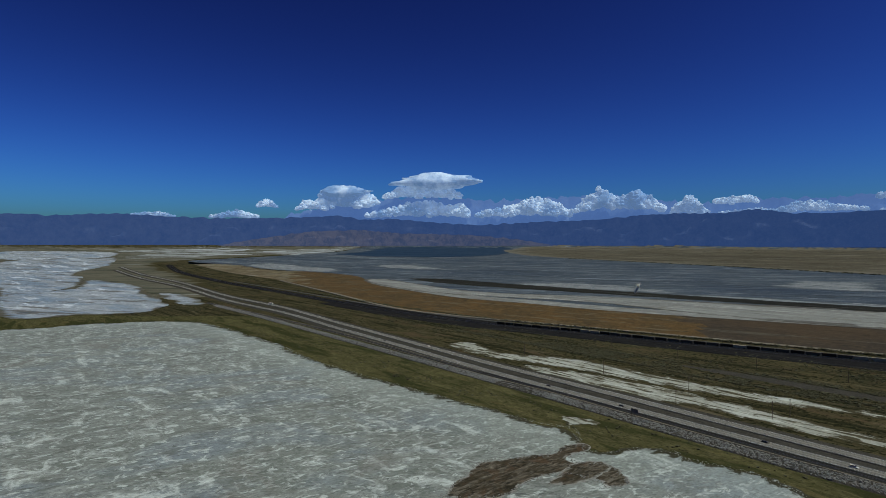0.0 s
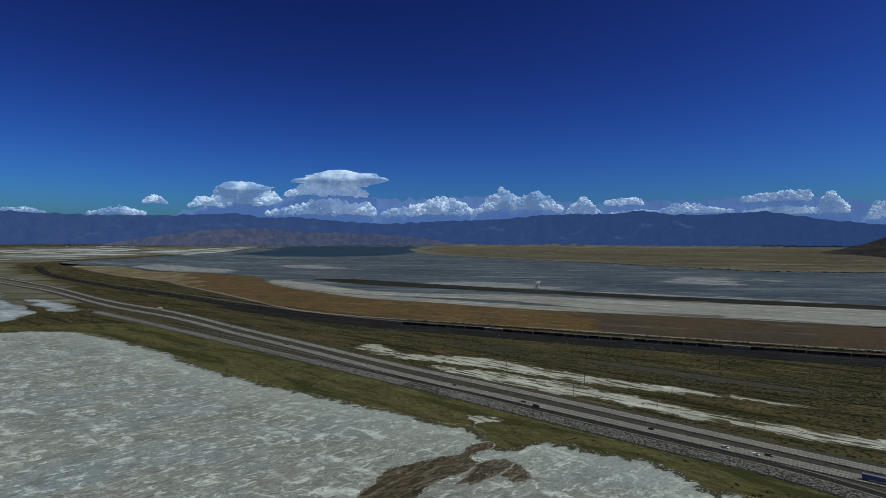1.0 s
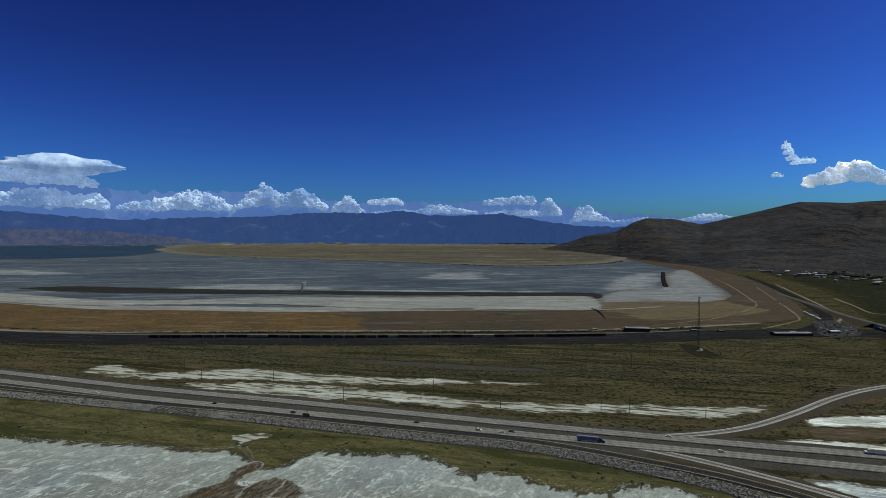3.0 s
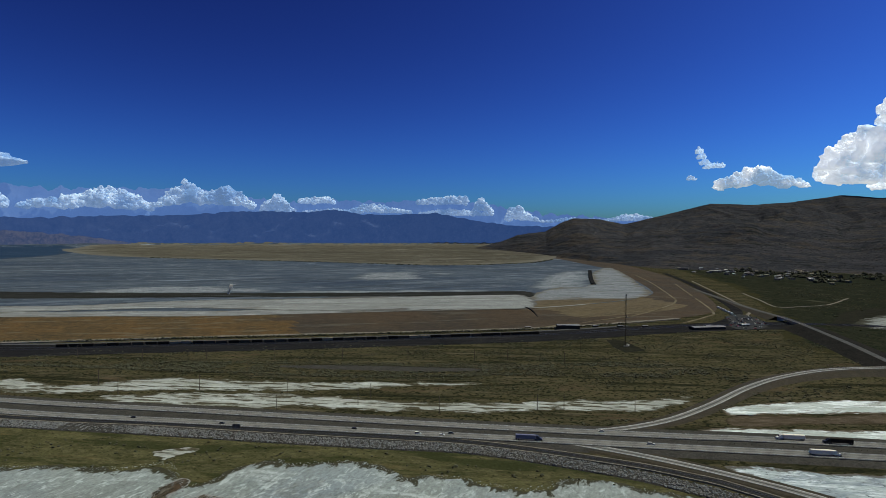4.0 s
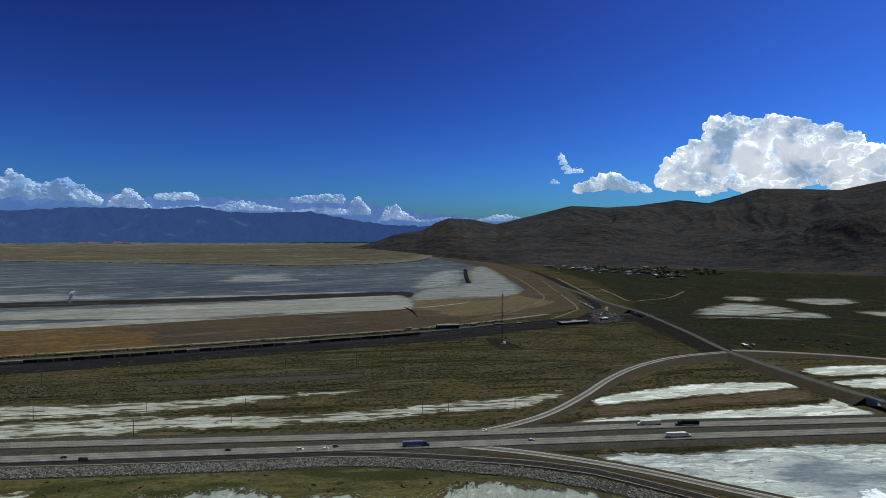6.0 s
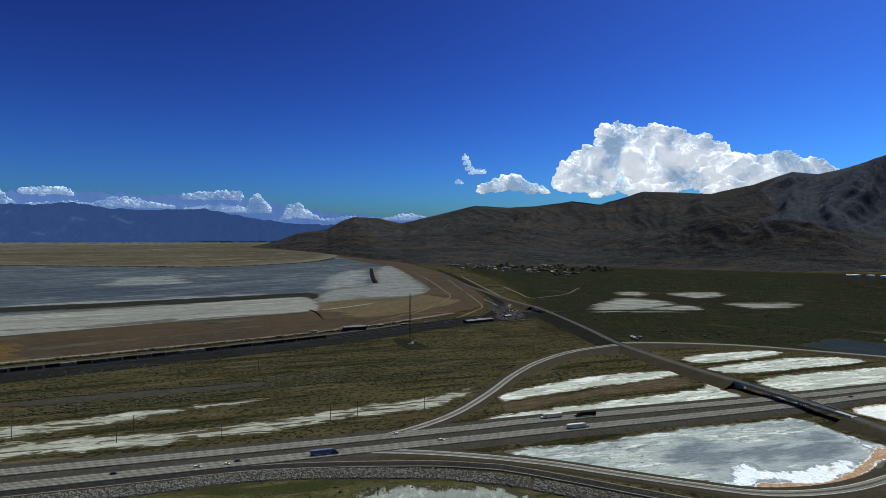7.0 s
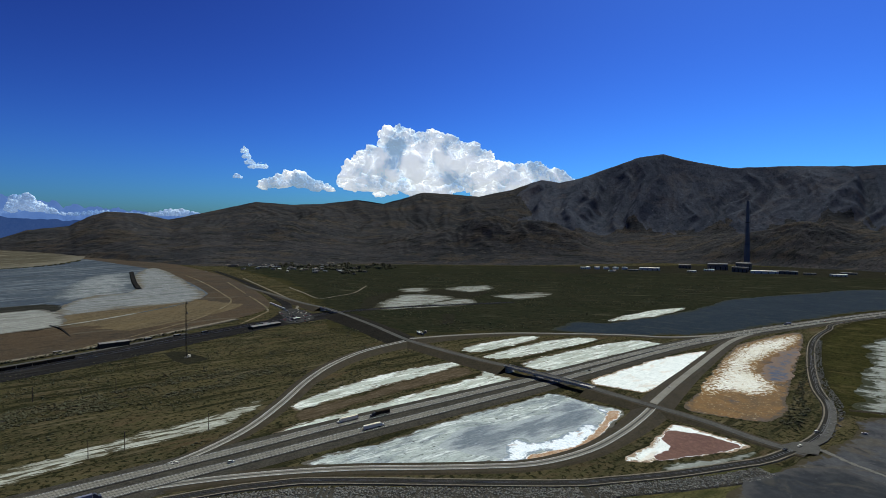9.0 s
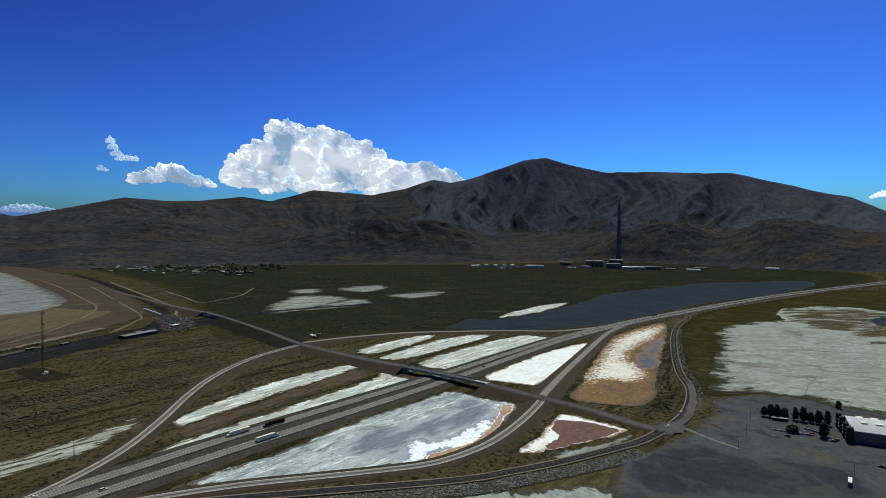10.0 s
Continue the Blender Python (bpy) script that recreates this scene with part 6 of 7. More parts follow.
def semi(label, skin, cab_mat):
    t = thing("semi_truck", label, "truck", "trucks on the highway")
    part("trailer", blocks((-9.2, 6.6, -1.28, 1.28, 1.15, 4.1), bevel=0.08), skin, t)
    part("chassis", blocks((-9.1, 6.0, -0.5, 0.5, 0.75, 1.15), (5.6, 11.4, -0.45, 0.45, 0.6, 0.95), (-9.25, -9.1, -1.2, 1.2, 0.5, 0.75)), M_WALL_D, t, "dark steel chassis")
    prof = [(6.9, 0.75), (6.9, 3.9), (8.1, 4.0), (9.3, 3.0), (9.8, 2.15), (11.5, 1.85), (11.75, 1.4), (11.75, 0.6)]
    part("cab", hull([[(x, y, z) for x, z in prof] for y in (-1.22, -1.1, 1.1, 1.22)]), cab_mat, t)
    part("windscreen", hull([[(9.32, y, 2.95), (9.36, y, 2.98), (9.84, y, 2.2), (9.80, y, 2.16)] for y in (-1.0, 1.0)]), M_GLASS, t, "dark glass")
    part("fuel_tank", tube(tube(bmesh.new(), (7.3, 1.0, 0.75), (9.0, 1.0, 0.75), 0.33, 0.33, 10), (7.3, -1.0, 0.75), (9.0, -1.0, 0.75), 0.33, 0.33, 10), M_STEEL, t, "steel tanks")
    part("bumper", blocks((11.7, 11.95, -1.2, 1.2, 0.4, 0.8), bevel=0.05), M_STEEL, t, "steel bumper")
    wheels(t, [(x, y) for x in (-8.2, -6.9, 6.4, 7.7, 10.9) for y in (-1.05, 1.05)], 0.52, 0.4)
    return t


def car(label, paint, kind="car"):
    t = thing(kind, label, kind.replace("_", " "), "cars on the roads")
    long, tall = (2.35, 1.45) if kind == "car" else (2.65, 1.85)
    low = [(-long, 0.35), (-long, 0.85), (-long * 0.9, 0.98), (long * 0.45, 0.95), (long * 0.95, 0.78), (long, 0.5), (long, 0.35)]
    part("body", hull([[(x, y, z) for x, z in low] for y in (-0.9, -0.82, 0.82, 0.9)]), paint, t)
    back = -long * 0.75 if kind == "car" else -long * 0.95
    part("windows", hull([[(back, y * 1.12, 0.95), (back + 0.35, y, tall - 0.06), (0.35, y, tall - 0.06), (long * 0.48, y * 1.12, 0.95)] for y in (-0.72, 0.72)]), M_GLASS, t, "dark glass")
    part("roof", blocks((back + 0.3, 0.4, -0.7, 0.7, tall - 0.08, tall), bevel=0.03), paint, t)
    wheels(t, [(x, y) for x in (-long * 0.62, long * 0.62) for y in (-0.8, 0.8)], 0.33, 0.22)
    return t


def heading(line, x, y):
    """The nearest point of a road's line and its course there."""
    pts = curve_points(line, 4)
    i = min(range(1, len(pts) - 1), key=lambda k: (pts[k].x - x) ** 2 + (pts[k].y - y) ** 2)
    d = pts[i + 1] - pts[i - 1]
    return pts[i], math.degrees(math.atan2(d.y, d.x))


def set_down(ob, line, x, y, lane, back=False, z=1.43, copy=True):
    p, w = heading(line, x, y)
    s = Vector((-math.sin(radians(w)), math.cos(radians(w))))
    q = p + s * lane
    w = w + 180 if back else w
    m = pose(q.x, q.y, z, 0, 0, w)
    if copy:
        return copy_thing(ob, m)
    ob.matrix_world = m
    return ob


blue_semi = semi("semi truck with a blue-grey trailer and dark cab", M_TRAILER_BLUE, M_CAB)
set_down(blue_semi, HWY_NEAR, 303, 316, -1.9, copy=False)
white_semi = semi("white semi truck with a long box trailer", M_TRAILER, M_CARS[0])
set_down(white_semi, HWY_NEAR, 458, 162, -1.9, copy=False)
set_down(white_semi, HWY_FAR, 468, 184, 1.9, True)
dark_semi = semi("dark semi truck hauling a black trailer", M_TRAIN, M_CARS[1])
set_down(dark_semi, HWY_FAR, 490, 160, -1.9, True, copy=False)
set_down(white_semi, HWY_FAR, -520, 1225, 1.9, True)
set_down(blue_semi, HWY_FAR, 1100, -500, 1.9, True)
KINDS = [car("white car driving on the highway", M_CARS[0]), car("black car driving on the highway", M_CARS[1]), car("silver car driving on the highway", M_CARS[2]),
         car("white sport utility car on the highway", M_CARS[0], "van"), car("dark grey pickup van on the highway", M_CARS[4], "van"), car("red car driving on the highway", M_CARS[3])]
KINDS[0].matrix_world = pose(462, -196, 1.5, 0, 0, 130)
KINDS[1].matrix_world = pose(452, -180, 1.5, 0, 0, 125)
KINDS[2].matrix_world = pose(500, -268, 0.95, 0, 0, 60)
KINDS[3].matrix_world = pose(498, -228, 1.2, 0, 0, -60)
KINDS[4].matrix_world = pose(433, -289, 0.95, 0, 0, 20)
KINDS[5].matrix_world = pose(437, -315, 0.95, 0, 0, 80)
for n_, (k, x, y, ln, far) in enumerate(((1, 205, 418, 1.8, 0), (3, 244, 378, -1.8, 0), (4, 262, 360, 1.8, 0), (0, 258, 366, -1.8, 0), (0, 362, 286, 1.8, 1), (3, 372, 248, 1.8, 0), (1, 120, 500, -1.8, 0),
                                 (1, 60, 560, 1.8, 0), (2, -40, 655, -1.8, 0), (0, -90, 755, 1.8, 1), (1, -160, 790, 1.8, 0), (4, -250, 880, -1.8, 0), (1, -300, 975, 1.8, 1),
                                 (0, -420, 1110, -1.8, 1), (1, -470, 1120, 1.8, 0), (2, -640, 1300, 1.8, 1), (0, -800, 1430, -1.8, 0), (1, 690, -60, 1.8, 0), (2, 830, -190, 1.8, 1),
                                 (1, 905, -265, -1.8, 0), (0, 1010, -390, 1.8, 1), (5, 1150, -590, 1.8, 0), (1, 1220, -660, 1.8, 1), (0, 1380, -900, 1.8, 0), (0, 455, 170, 1.8, 0))):
    set_down(KINDS[k], HWY_FAR if far else HWY_NEAR, x, y, ln, bool(far))
set_down(KINDS[2], RAMP_C, 617, -140, 1.2, z=3.0)
# a full yard by the railway, and the pavilion's lot
rnd_ = random.Random(77)
spots = strewn(YARD, 80, 1, 1, 77, 26, -0.15)
for x, y, _, _ in spots:
    copy_thing(KINDS[rnd_.choice((0, 1, 1, 2, 4, 4, 5))], pose(x, y, 1.05, 0, 0, rnd_.choice((35, 125, 40, 215))))
for x, y, w in ((369, -316, 30), (366, -319, 30), (419, -320, 60), (421, -324, 60)):
    copy_thing(KINDS[rnd_.choice((1, 4))], pose(x, y, 0.95, 0, 0, w))


def bus():
    t = thing("bus", "white and blue coach parked on dark gravel", "bus")
    part("body", blocks((-5.5, 5.5, -1.25, 1.25, 0.45, 3.2), bevel=0.15), M_TRAILER_BLUE, t)
    part("roof", blocks((-5.3, 5.3, -1.15, 1.15, 3.19, 3.35), bevel=0.05), M_ROOF, t, "white roof")
    part("windscreen", blocks((5.48, 5.53, -1.1, 1.1, 1.4, 2.8)), M_GLASS, t, "dark glass")
    for y in (-1.27, 1.27):
        for k in range(5):
            part("window", blocks((-4.8 + 2 * k, -3.0 + 2 * k, y - 0.02, y + 0.02, 1.6, 2.7)), M_GLASS, t, "dark glass")
    wheels(t, [(x, y) for x in (-3.4, 3.6) for y in (-1.1, 1.1)], 0.5, 0.3)
    return t


bus().matrix_world = pose(345, -269, 0.95, 0, 0, -42)


def railcar(label, paint):
    t = thing("railcar", label, "railcar", "train on the railway")
    prof = [(-7.7, 1.3), (-7.9, 4.4), (7.9, 4.4), (7.7, 1.3), (5.0, 0.7), (-5.0, 0.7)]
    part("body", hull([[(x, y, z) for x, z in prof] for y in (-1.5, -1.42, 1.42, 1.5)]), paint, t)
    part("frame", blocks((-7.9, 7.9, -0.35, 0.35, 0.95, 1.15), (-7.7, -7.5, -1.4, 1.4, 1.1, 2.2), (7.5, 7.7, -1.4, 1.4, 1.1, 2.2)), M_TRAIN, t)
    for x in (-5.9, 5.9):
        part("bogie", blocks((x - 1.3, x + 1.3, -1.15, -0.95, 0.35, 0.75), (x - 1.3, x + 1.3, 0.95, 1.15, 0.35, 0.75), (x - 0.2, x + 0.2, -1.1, 1.1, 0.4, 0.7)), M_TRAIN, t)
    wheels(t, [(x + d, y) for x in (-5.9, 5.9) for d in (-0.9, 0.9) for y in (-0.75, 0.75)], 0.45, 0.15)
    return t


CARS_ = [railcar("black steel hopper car of a long train", M_TRAIN), railcar("pale grey hopper car of a long train", M_TRAIN_W), railcar("dusty brown-grey hopper car of a long train", M_TRAIN_G)]
track = curve_points(RAILWAY, 2)
s_, n_ = 0.0, 0
for i in range(1, len(track) - 1):
    s_ += (track[i] - track[i - 1]).length
    p = track[i]
    if p.x < 0 or p.x > 660:
        s_ = 0.0 if p.x < 0 else s_
        continue
    if s_ >= 16.3:
        s_ = 0.0
        d = track[i + 1] - track[i - 1]
        w = math.degrees(math.atan2(d.y, d.x))
        side = Vector((-d.y, d.x)).normalized() * 4
        which = CARS_[1] if n_ in (9, 10, 22, 30, 31) else CARS_[2] if n_ in (3, 5, 6, 12, 13, 15, 17, 18, 20, 24, 25, 27, 29, 33, 36) else CARS_[0]
        m = pose(p.x + side.x, p.y + side.y, 1.0, 0, 0, w)
        if n_ in (0, 3, 9):
            which.matrix_world = m
        else:
            copy_thing(which, m)
        n_ += 1


# ---- poles, mast and signs ----
def pole(h, label):
    t = thing("utility_pole", label, "utility pole", "poles along the highway")
    part("shaft", tube(bmesh.new(), (0, 0, -0.5), (0, 0, h), 0.32, 0.22, 8), M_WOOD, t)
    part("crossarm", blocks((-1.5, 1.5, -0.09, 0.09, h - 0.9, h - 0.65)), M_WOOD, t)
    for x in (-1.35, 0.0, 1.35):
        zb = h - 0.65 if x else h
        part("insulator", tube(bmesh.new(), (x, 0, zb), (x, 0, zb + 0.3), 0.09, 0.05, 6), M_STEEL, t)
    return t


tall_pole = pole(15, "dark wooden utility pole standing on salt crust")
POLE_AT = [(56, 657), (127, 623), (168, 505), (197, 555), (238, 477), (257, 486), (287, 411), (366, 363), (385, 347), (435, 305), (31, 890), (98, 810), (168, 773),
           (237, 709), (314, 666), (382, 610), (450, 554), (486, 529), (530, 470), (600, 500), (43, 716)]
for i, (x, y) in enumerate(POLE_AT):
    m = pose(x, y, 0.6, 0, 0, 45)
    if i:
        copy_thing(tall_pole, m)
    else:
        tall_pole.matrix_world = m
for x, y in ((475, -284), (407, -227), (523, -323), (357, -283), (441, -257)):
    t = thing("lamp_post", "tall thin lamp post on the parking lot", "lamp post", "lamp posts on the lot", pose(x, y, 0.9))
    part("post", tube(bmesh.new(), (0, 0, -0.3), (0, 0, 9), 0.14, 0.09, 8), M_WOOD, t)
    part("arm", tube(bmesh.new(), (0, 0, 8.8), (1.4, 0, 9.1), 0.06, 0.05, 6), M_STEEL, t)
    part("lamp_head", blocks((1.2, 1.9, -0.2, 0.2, 9.0, 9.18), bevel=0.04), M_STEEL, t)


def radio_mast(x, y, h):
    t = thing("radio_mast", "tall dark steel lattice radio mast on black ground", "radio mast", "", pose(x, y, 0.4))
    legs = [(1.1 * math.cos(a), 1.1 * math.sin(a)) for a in (0.5, 2.594, 4.688)]
    for lx, ly in legs:
        part("leg", tube(bmesh.new(), (lx, ly, 0), (lx, ly, h), 0.16, 0.16, 6), M_WALL_D, t)
    bm = bmesh.new()
    z = 0.0
    while z < h - 2.4:
        for k in range(3):
            (ax, ay), (bx, by) = legs[k], legs[(k + 1) % 3]
            tube(bm, (ax, ay, z), (bx, by, z + 2.4), 0.07, 0.07, 4)
            tube(bm, (ax, ay, z + 2.4), (bx, by, z + 2.4), 0.07, 0.07, 4)
        z += 2.4
    part("bracing", bm, M_WALL_D, t)
    for zz in (h * 0.55, h * 0.78, h - 4):
        part("antenna", tube(bmesh.new(), (0.9, -1.2, zz), (0.9, -1.2, zz + 2.6), 0.5, 0.5, 8), M_STEEL, t, "grey drum antenna")
    part("top_rod", tube(bmesh.new(), (0, 0, h - 0.5), (0, 0, h + 4), 0.09, 0.04, 6), M_WALL_D, t)
    part("base_block", blocks((-2.2, 2.2, -2.2, 2.2, -0.3, 0.8), bevel=0.1), M_CONC, t, "pale concrete base")
    part("equipment_hut", blocks((3.5, 7, -2, 1.5, -0.2, 2.6), bevel=0.06), M_TRAILER, t, "small white hut")
    return t


radio_mast(692, 491, 79)


def road_sign(x, y, w):
    t = thing("road_sign", "large road sign on three posts, seen from behind", "road sign", "", pose(x, y, 0.9, 0, 0, w))
    for k in (-2.6, 0, 2.6):
        part("post", tube(bmesh.new(), (k, 0, -0.4), (k, 0, 6.5), 0.14, 0.12, 6), M_WOOD, t)
    part("panel", blocks((-3.4, 3.4, 0.14, 0.22, 3.4, 6.6), bevel=0.03), M_STEEL, t, "grey sheet metal back")
    return t


road_sign(122, 470, -45)


# ---- bridges ----
def deck(a, b, half, z, label, piers, road):
    a, b = Vector((*a, 0)), Vector((*b, 0))
    d = b - a
    w = math.degrees(math.atan2(d.y, d.x))
    L = d.length
    t = thing("overpass", label, "bridge", "overpasses", pose(a.x, a.y, 0, 0, 0, w))
    part("deck", blocks((-4, L + 4, -half, half, z - 1.75, z - 0.55), bevel=0.05), M_BRIDGE, t)
    for y in (-half + 0.15, half - 0.15):
        part("parapet", blocks((-4, L + 4, y - 0.15, y + 0.15, z - 0.6, z + 0.75), bevel=0.03), M_BRIDGE, t)
    for k in range(3):
        y = -half * 0.6 + k * half * 0.6
        part("girder", blocks((-3, L + 3, y - 0.25, y + 0.25, z - 2.5, z - 1.74)), M_BRIDGE, t, "concrete girder")
    for x in piers:
        part("pier_cap", blocks((L * x - 0.6, L * x + 0.6, -half + 0.5, half - 0.5, z - 3.5, z - 2.5), bevel=0.05), M_CONC, t)
        for y in (-half * 0.6, 0, half * 0.6):
            part("pier", tube(bmesh.new(), (L * x, y, -0.3), (L * x, y, z - 3.5), 0.5, 0.5, 10), M_CONC, t)
    for x, sgn in ((0, 1), (L, -1)):
        prof = [(x - 1.2 * sgn, -0.2), (x + 4.5 * sgn, -0.2), (x + 0.6 * sgn, z - 1.8), (x - 1.2 * sgn, z - 1.8)]
        part("abutment", hull([[(px, y, pz) for px, pz in prof] for y in (-half - 0.6, half + 0.6)]), M_BRIDGE, t, "pale sloping concrete abutment")
    return t


deck((676, 41), (596, -48), 5.2, 7.5, "concrete highway overpass with low parapets on round piers", (0.36, 0.62), None)
deck((1165, 462), (1095, 400), 5.2, 7.6, "concrete overpass above the railway", (0.35, 0.65), None)

# painted lines of the roads
for line_ in (HWY_FAR, HWY_NEAR):
    ribbon("road_joint", line_, 0.16, 1.455, M_ASPH, "dark tar joint between the lanes", "road line", thick=0.01)
    for off in (-2.05, 2.05):
        ribbon("wheel_path", line_, 0.45, 1.45, M_SHOULDER, "darker worn strip along a lane", "road", shift=off, thick=0.008)
for line_, off in ((HWY_FAR, 5.0), (HWY_FAR, -5.0), (HWY_NEAR, 5.0), (HWY_NEAR, -5.0)):
    ribbon("road_line", line_, 0.14, 1.46, M_PAINT, "worn white edge line of the highway", "road line", shift=off, thick=0.03)
for line_, zz in ((RAMP_B, [1.2] * 7 + [1.6, 2.2, 3.2, 4.0]), (RAMP_A, [1.0, 1.1, 1.3, 1.6, 2.2, 3.2, 4.6, 6.0])):
    for off in (-3.5, 3.5):
        ribbon("road_line", line_, 0.20, [h - 0.08 for h in zz], M_PAINT, "white edge line of the ramp", "road line", shift=off, thick=0.03)
    ribbon("wheel_path", line_, 0.9, [h - 0.09 for h in zz], M_SHOULDER, "darker worn strip along the ramp", "road", thick=0.02)


def posts_along(line, off, step, x0, x1):
    t = thing("cable_barrier", "low cable barrier on thin posts in the median", "barrier")
    pts = curve_points(line, step)
    first = None
    for a, b in zip(pts, pts[1:]):
        if x0 < a.x < x1:
            d = (b - a).normalized()
            if first is None:
                first = ob = part("post", tube(bmesh.new(), (0, 0, 0), (0, 0, 1.0), 0.12, 0.12, 5), M_WALL_D, t)
            else:
                ob = new("post", first.data)
                ob.parent = t
            ob.location = (a.x - d.y * off, a.y + d.x * off, 1.0)
    return t


posts_along(HWY_NEAR, 12.0, 5.0, 40, 640)


# ---- buildings ----
def shed(x, y, w, long, wide, h, roof, wall, label, name="warehouse", k=1.0, pitch=0.12, doors=3, group=""):
    """A long building with a ridged roof, doors and windows. k: its scale."""
    t = thing(name, label, "building", group)
    part("wall", hull([[(px, py, pz) for py, pz in ((-wide / 2, -0.4), (-wide / 2, h), (0, h + pitch * wide / 2), (wide / 2, h), (wide / 2, -0.4))] for px in (-long / 2, long / 2)]), wall, t)
    e = 0.35
    r = h + pitch * wide / 2
    ring = [(-wide / 2 - e, h - 0.05), (0, r + 0.05), (wide / 2 + e, h - 0.05), (wide / 2 + e, h + 0.2), (0, r + 0.32), (-wide / 2 - e, h + 0.2)]
    part("roof", hull([[(px, py, pz) for py, pz in ring] for px in (-long / 2 - e, long / 2 + e)]), roof, t)
    for i in range(doors):
        cx = -long / 2 + long * (i + 0.5) / doors
        for sy in (-1, 1):
            part("door", blocks((cx - min(2.0, long / doors * 0.25), cx + min(2.0, long / doors * 0.25), sy * wide / 2 - 0.06, sy * wide / 2 + 0.06, 0.0, h * 0.6)), M_WALL_D, t, "dark door")
    p = laid(x, y, 0.3)
    kk = p.xy.length / max(1, math.hypot(x, y)) * k
    t.matrix_world = Matrix.Translation(p) @ pose(0, 0, 0, 0, 0, w) @ Matrix.Scale(kk, 4)
    return t


shed(941, 494, -28, 62, 16, 5, M_ROOF_D, M_WALL_D, "long low railway shed with a dull grey roof")
shed(745, 645, -40, 40, 14, 7, M_ROOF_D, M_WALL_D, "dark corrugated shed beside the railway")
shed(1030, 470, -30, 16, 8, 4, M_ROOF, M_WALL, "small white-roofed shed in the yard", doors=2)
shed(965, 505, -28, 10, 7, 3.5, M_ROOF_D, M_WALL, "small grey yard hut", doors=1)
for x, y in ((835, 600), (800, 628), (870, 572), (690, 690)):
    shed(x, y, -30, 10, 5, 3.2, M_ROOF_D, M_WALL_D, "small dark trackside hut", "hut", doors=1, group="trackside huts")
for k, (x, y) in enumerate(((914, 196), (926, 188), (921, 200), (905, 190))):
    shed(x, y, -30 + 25 * k, 8 - k, 4, 3, M_ROOF if k % 2 == 0 else M_ROOF_D, M_WALL, "small pale hut below the overpass road", "hut", doors=1, group="huts below the junction")
for k in range(6):
    shed(1175 + 17 * k, 560 + 14 * k, 40, 12, 3, 3, M_ROOFPAV, M_TRAILER, "white shipping container beside the yard", "container", doors=1, group="containers by the yard", pitch=0.02)
# the town under the mountain
rnd_ = random.Random(5)
spots = [(2851, 1476), (2850, 1378), (2708, 1233), (2579, 1100), (2500, 1018), (2425, 941), (2497, 918), (2353, 821), (2843, 953), (2600, 1250), (2750, 1500), (2950, 1120)]
for x, y in spots:
    for k in range(6):
        big = k == 0
        shed(x + rnd_.uniform(-110, 110), y + rnd_.uniform(-150, 150), rnd_.choice((20, 110, 65)), rnd_.uniform(16, 60 if big else 24), rnd_.uniform(9, 18), rnd_.uniform(4, 8),
             rnd_.choice((M_ROOF, M_ROOF_D, M_ROOF_D, M_WALL_G)), M_WALL, "small town building among dark trees" if not big else "long town hall with a low roof", "house", doors=2, group="town below the mountains")
# the smelter works round the tall stack
for x, y, w, a, b, h, rf in ((2823, -345, 80, 40, 26, 9, M_ROOF), (2769, -654, 82, 95, 30, 12, M_ROOF), (2974, -886, 70, 60, 40, 18, M_ROOF_D), (2864, -1011, 75, 90, 50, 30, M_ROOF_D), (2700, -1054, 70, 70, 30, 24, M_ROOF_D),
                         (2621, -1128, 70, 110, 34, 12, M_ROOF), (2593, -1212, 70, 80, 28, 14, M_ROOF_D), (2480, -1364, 68, 60, 22, 9, M_ROOF), (2563, -1827, 60, 60, 30, 9, M_ROOF), (2700, -560, 80, 50, 18, 7, M_ROOF_D),
                         (2660, -820, 75, 40, 18, 8, M_ROOF), (2900, -1150, 70, 70, 50, 34, M_ROOF_D), (2750, -930, 75, 45, 20, 9, M_ROOF), (2560, -1290, 68, 50, 18, 8, M_ROOF_D), (2640, -450, 80, 36, 14, 6, M_ROOF),
                         (2610, -1480, 65, 60, 20, 8, M_ROOF_D), (2600, -1650, 62, 40, 16, 7, M_ROOF)):
    shed(x, y, w, a, b, h, rf, M_WALL if rf is M_ROOF_D else M_TRAILER, "industrial hall of the smelter works with a " + ("dark roof" if rf is M_ROOF_D else "white roof"), "factory_hall", doors=4, group="smelter works")


def tank(x, y, r, h):
    t = thing("storage_tank", "round white storage tank with a low domed roof", "storage tank", "tanks of the works")
    bm = bmesh.new()
    tube(bm, (0, 0, -0.3), (0, 0, h), r, r, 24)
    part("shell", bm, M_ROOF, t)
    bm = bmesh.new()
    bmesh.ops.create_cone(bm, segments=24, radius1=r + 0.2, radius2=r * 0.3, depth=h * 0.18, cap_ends=True, matrix=Matrix.Translation((0, 0, h + h * 0.09)))
    part("roof", bm, M_ROOF, t)
    p = laid(x, y, 0.3)
    t.matrix_world = Matrix.Translation(p) @ Matrix.Scale(p.xy.length / math.hypot(x, y), 4)
    return t


for i in range(5):
    tank(2822 - 2 * i, -360 - 46 * i, 15, 11)


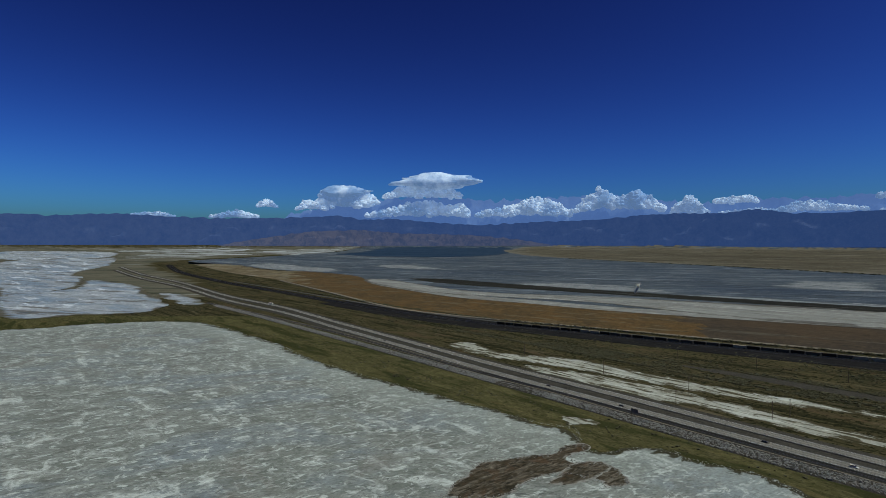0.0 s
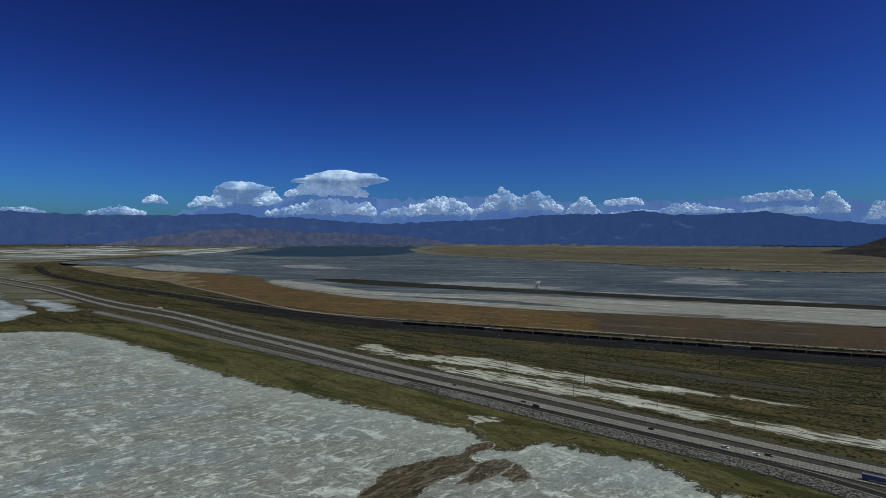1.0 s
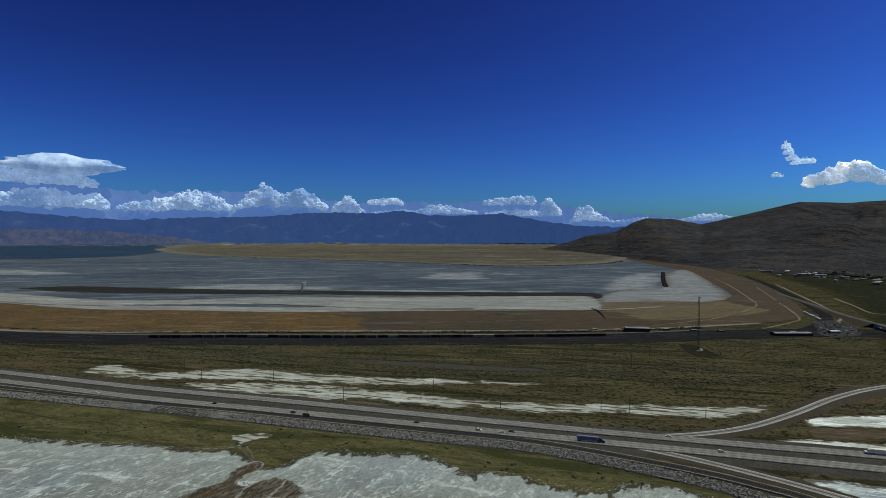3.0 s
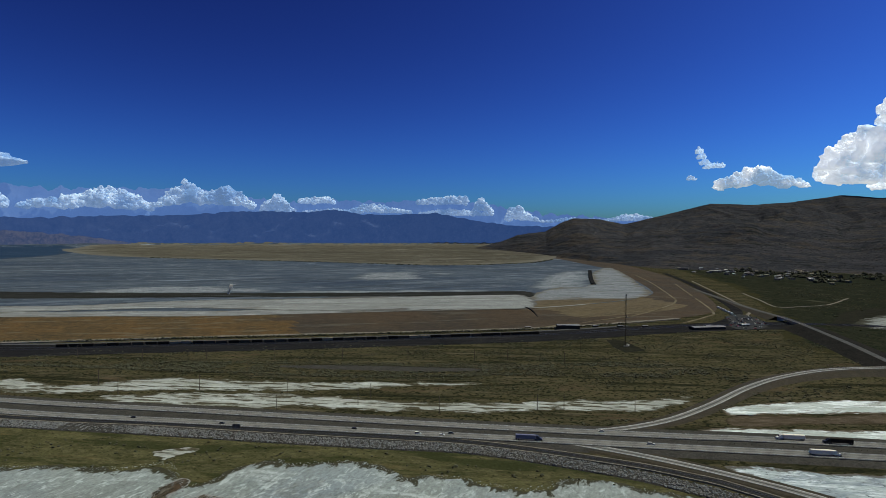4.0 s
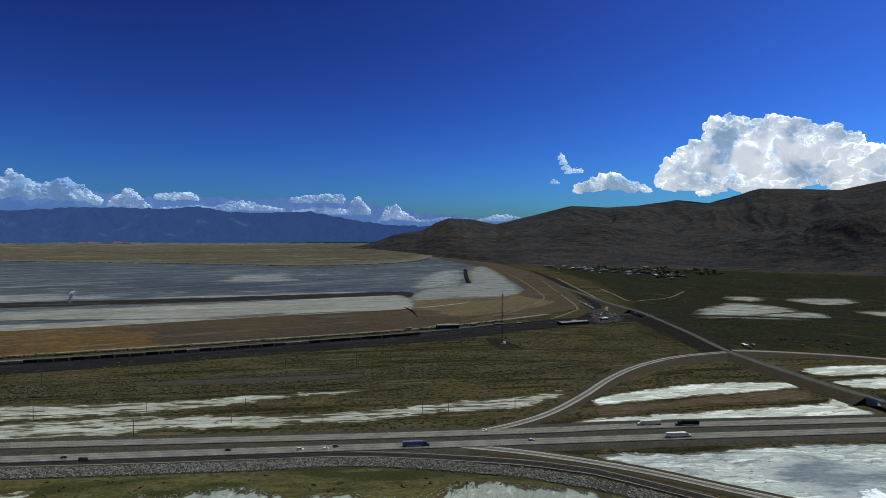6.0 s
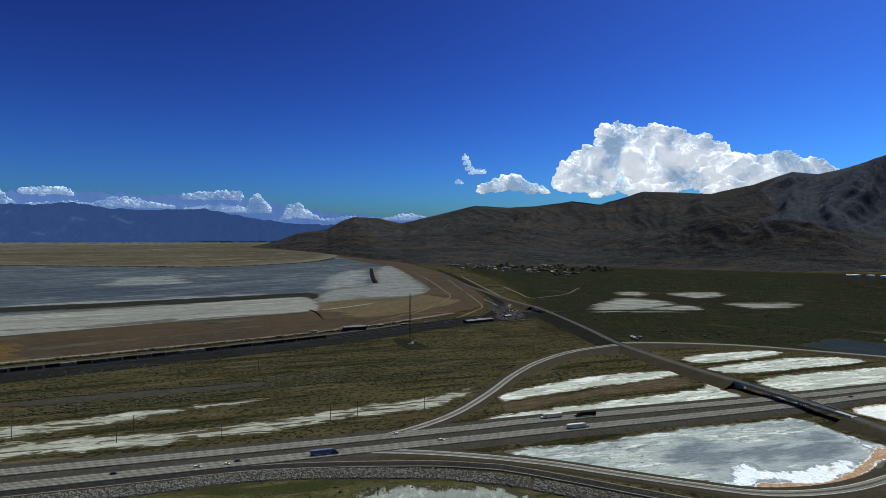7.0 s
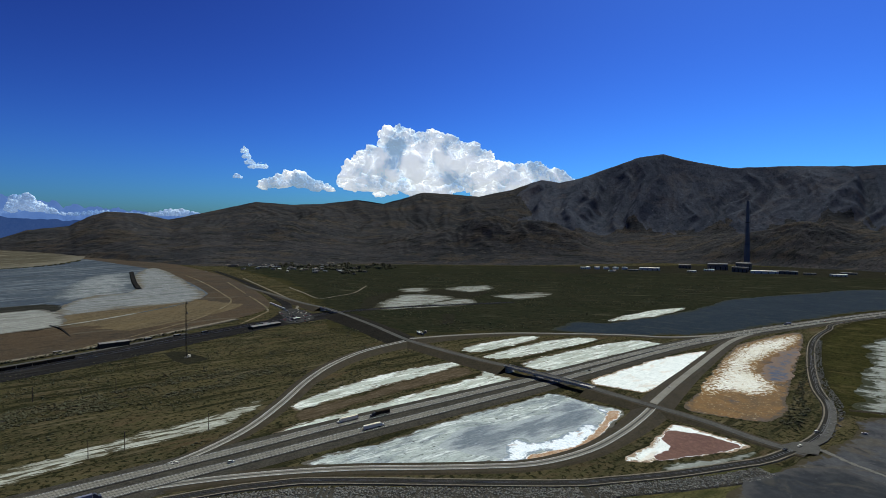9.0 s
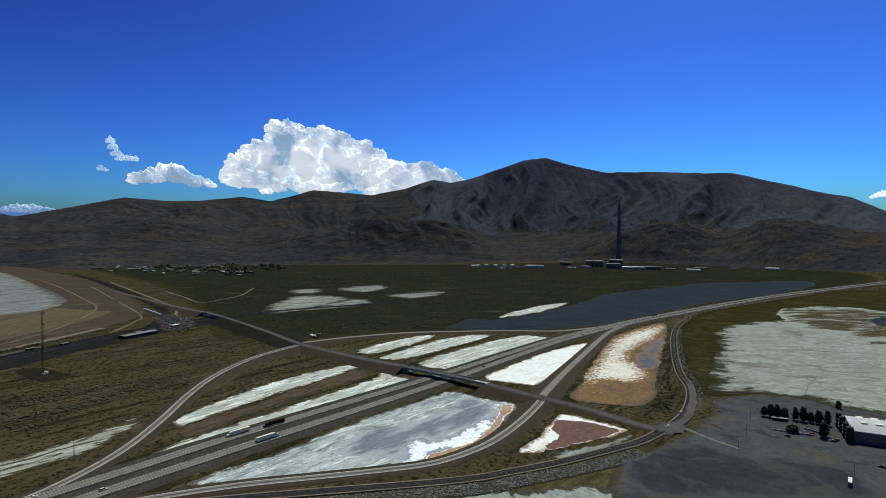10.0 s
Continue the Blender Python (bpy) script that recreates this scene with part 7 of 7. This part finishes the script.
def smoke_stack(x, y, h):
    t = thing("smokestack", "very tall tapered concrete smokestack of the smelter", "smokestack")
    bm = bmesh.new()
    rings = []
    for k in range(25):
        s = k / 24
        r = 10 * (1 - s) ** 1.4 + 7.5
        rings.append([bm.verts.new((r * math.cos(a), r * math.sin(a), h * s)) for a in (2 * math.pi * i / 28 for i in range(28))])
    for a, b in zip(rings, rings[1:]):
        for i in range(28):
            bm.faces.new((a[i], a[(i + 1) % 28], b[(i + 1) % 28], b[i]))
    bm.faces.new(rings[-1])
    part("shaft", bm, M_STACK, t, smooth=True)
    for s in (0.33, 0.66, 0.985):
        r = 10 * (1 - s) ** 1.4 + 7.5
        part("ring_platform", tube(bmesh.new(), (0, 0, h * s), (0, 0, h * s + 3), r + 1.6, r + 1.6, 28), M_WALL_D, t, "dark steel gallery")
    p = laid(x, y, 4)
    t.matrix_world = Matrix.Translation(p) @ Matrix.Scale(p.xy.length / math.hypot(x, y), 4)
    return t


smoke_stack(3221, -1298, 372)


def pavilion():
    """The lakeside hall: dark walls, a pale arched roof with skylights, and towers with onion domes at its end."""
    t = thing("pavilion", "dark-walled event pavilion with a pale arched roof and domed towers", "pavilion")
    long, wide, h = 78.0, 40.0, 10.0
    arc = [(-wide / 2 + wide * i / 12, h + 5.0 * math.sin(math.pi * i / 12)) for i in range(13)]
    part("wall", hull([[(x, y, z) for y, z in [(-wide / 2, -0.3)] + arc + [(wide / 2, -0.3)]] for x in (0, long)]), M_WALL_G, t)
    under = [(y * 1.03, z + 0.05) for y, z in arc]
    part("roof", hull([[(x, y, z) for y, z in under + [(y, z + 0.5) for y, z in under[::-1]]] for x in (-0.8, long + 0.8)]), M_ROOFPAV, t, "pale arched metal roof")
    for i in range(6):
        for y in (-7.5, 7.5):
            z = h + 5.0 * math.sin(math.pi * (y + wide / 2) / wide) + 0.9
            part("skylight", blocks((8 + i * 10.5, 13 + i * 10.5, y - 2.2, y + 2.2, z - 0.5, z + 0.15), bevel=0.1), M_TRAILER, t, "white raised skylight")
    part("canopy", blocks((2, long - 2, wide / 2 + 0.0, wide / 2 + 1.6, 8.6, 9.0), bevel=0.05), M_TRAILER, t, "white ledge along the wall")
    for i in range(9):
        part("window", blocks((6 + i * 7.6, 9 + i * 7.6, wide / 2 - 0.05, wide / 2 + 0.08, 2.0, 4.2)), M_GLASS, t, "dark window")
    for y in (-wide / 2, -wide / 5, wide / 5, wide / 2):
        bm = blocks((-4, 1, y - 2.5, y + 2.5, -0.3, 13), bevel=0.1)
        tw = part("tower", bm, M_WALL_D, t)
        bm = bmesh.new()
        rings = []
        for k in range(9):
            s = k / 8
            r = (1.0 * math.sin(math.pi * min(1, 0.30 + 0.62 * s))) * (1 - 0.25 * s) + 0.02
            rings.append([(-1.5 + r * math.cos(a), y + r * math.sin(a), 13 + 2.6 * s) for a in (2 * math.pi * i / 14 for i in range(14))])
        part("dome", hull(rings, bm), M_ROOF, tw, "pale metal onion dome", True)
        for zz in (4.0, 7.0, 10.0):
            part("lamp_globe", tube(bmesh.new(), (-4.3, y, zz), (-4.3, y, zz + 0.9), 0.5, 0.35, 8), M_ROOF, tw, "small white globe")
    return t


pavilion().matrix_world = pose(434, -345, 0.7, 0, 0, -121)
shed(472, -311, 60, 13, 4, 3, M_ROOF_D, M_WALL_D, "low dark kiosk under the trees", "kiosk", doors=1)


def low_wall(a, b, label):
    d = Vector(b) - Vector(a)
    t = thing("low_wall", label, "wall", "walls by the pavilion", pose(a[0], a[1], 0.7, 0, 0, math.degrees(math.atan2(d.y, d.x))))
    part("wall", blocks((0, d.length, -0.25, 0.25, -0.2, 1.3), bevel=0.05), M_LOWALL, t)
    part("cap", blocks((-0.1, d.length + 0.1, -0.35, 0.35, 1.28, 1.45), bevel=0.03), M_LOWALL, t)
    return t


low_wall((449, -287), (432, -313), "low white wall across the dark lot")
low_wall((450, -318), (436, -324), "low white wall beside the conifers")
low_wall((470, -322), (462, -333), "short white wall under the trees")
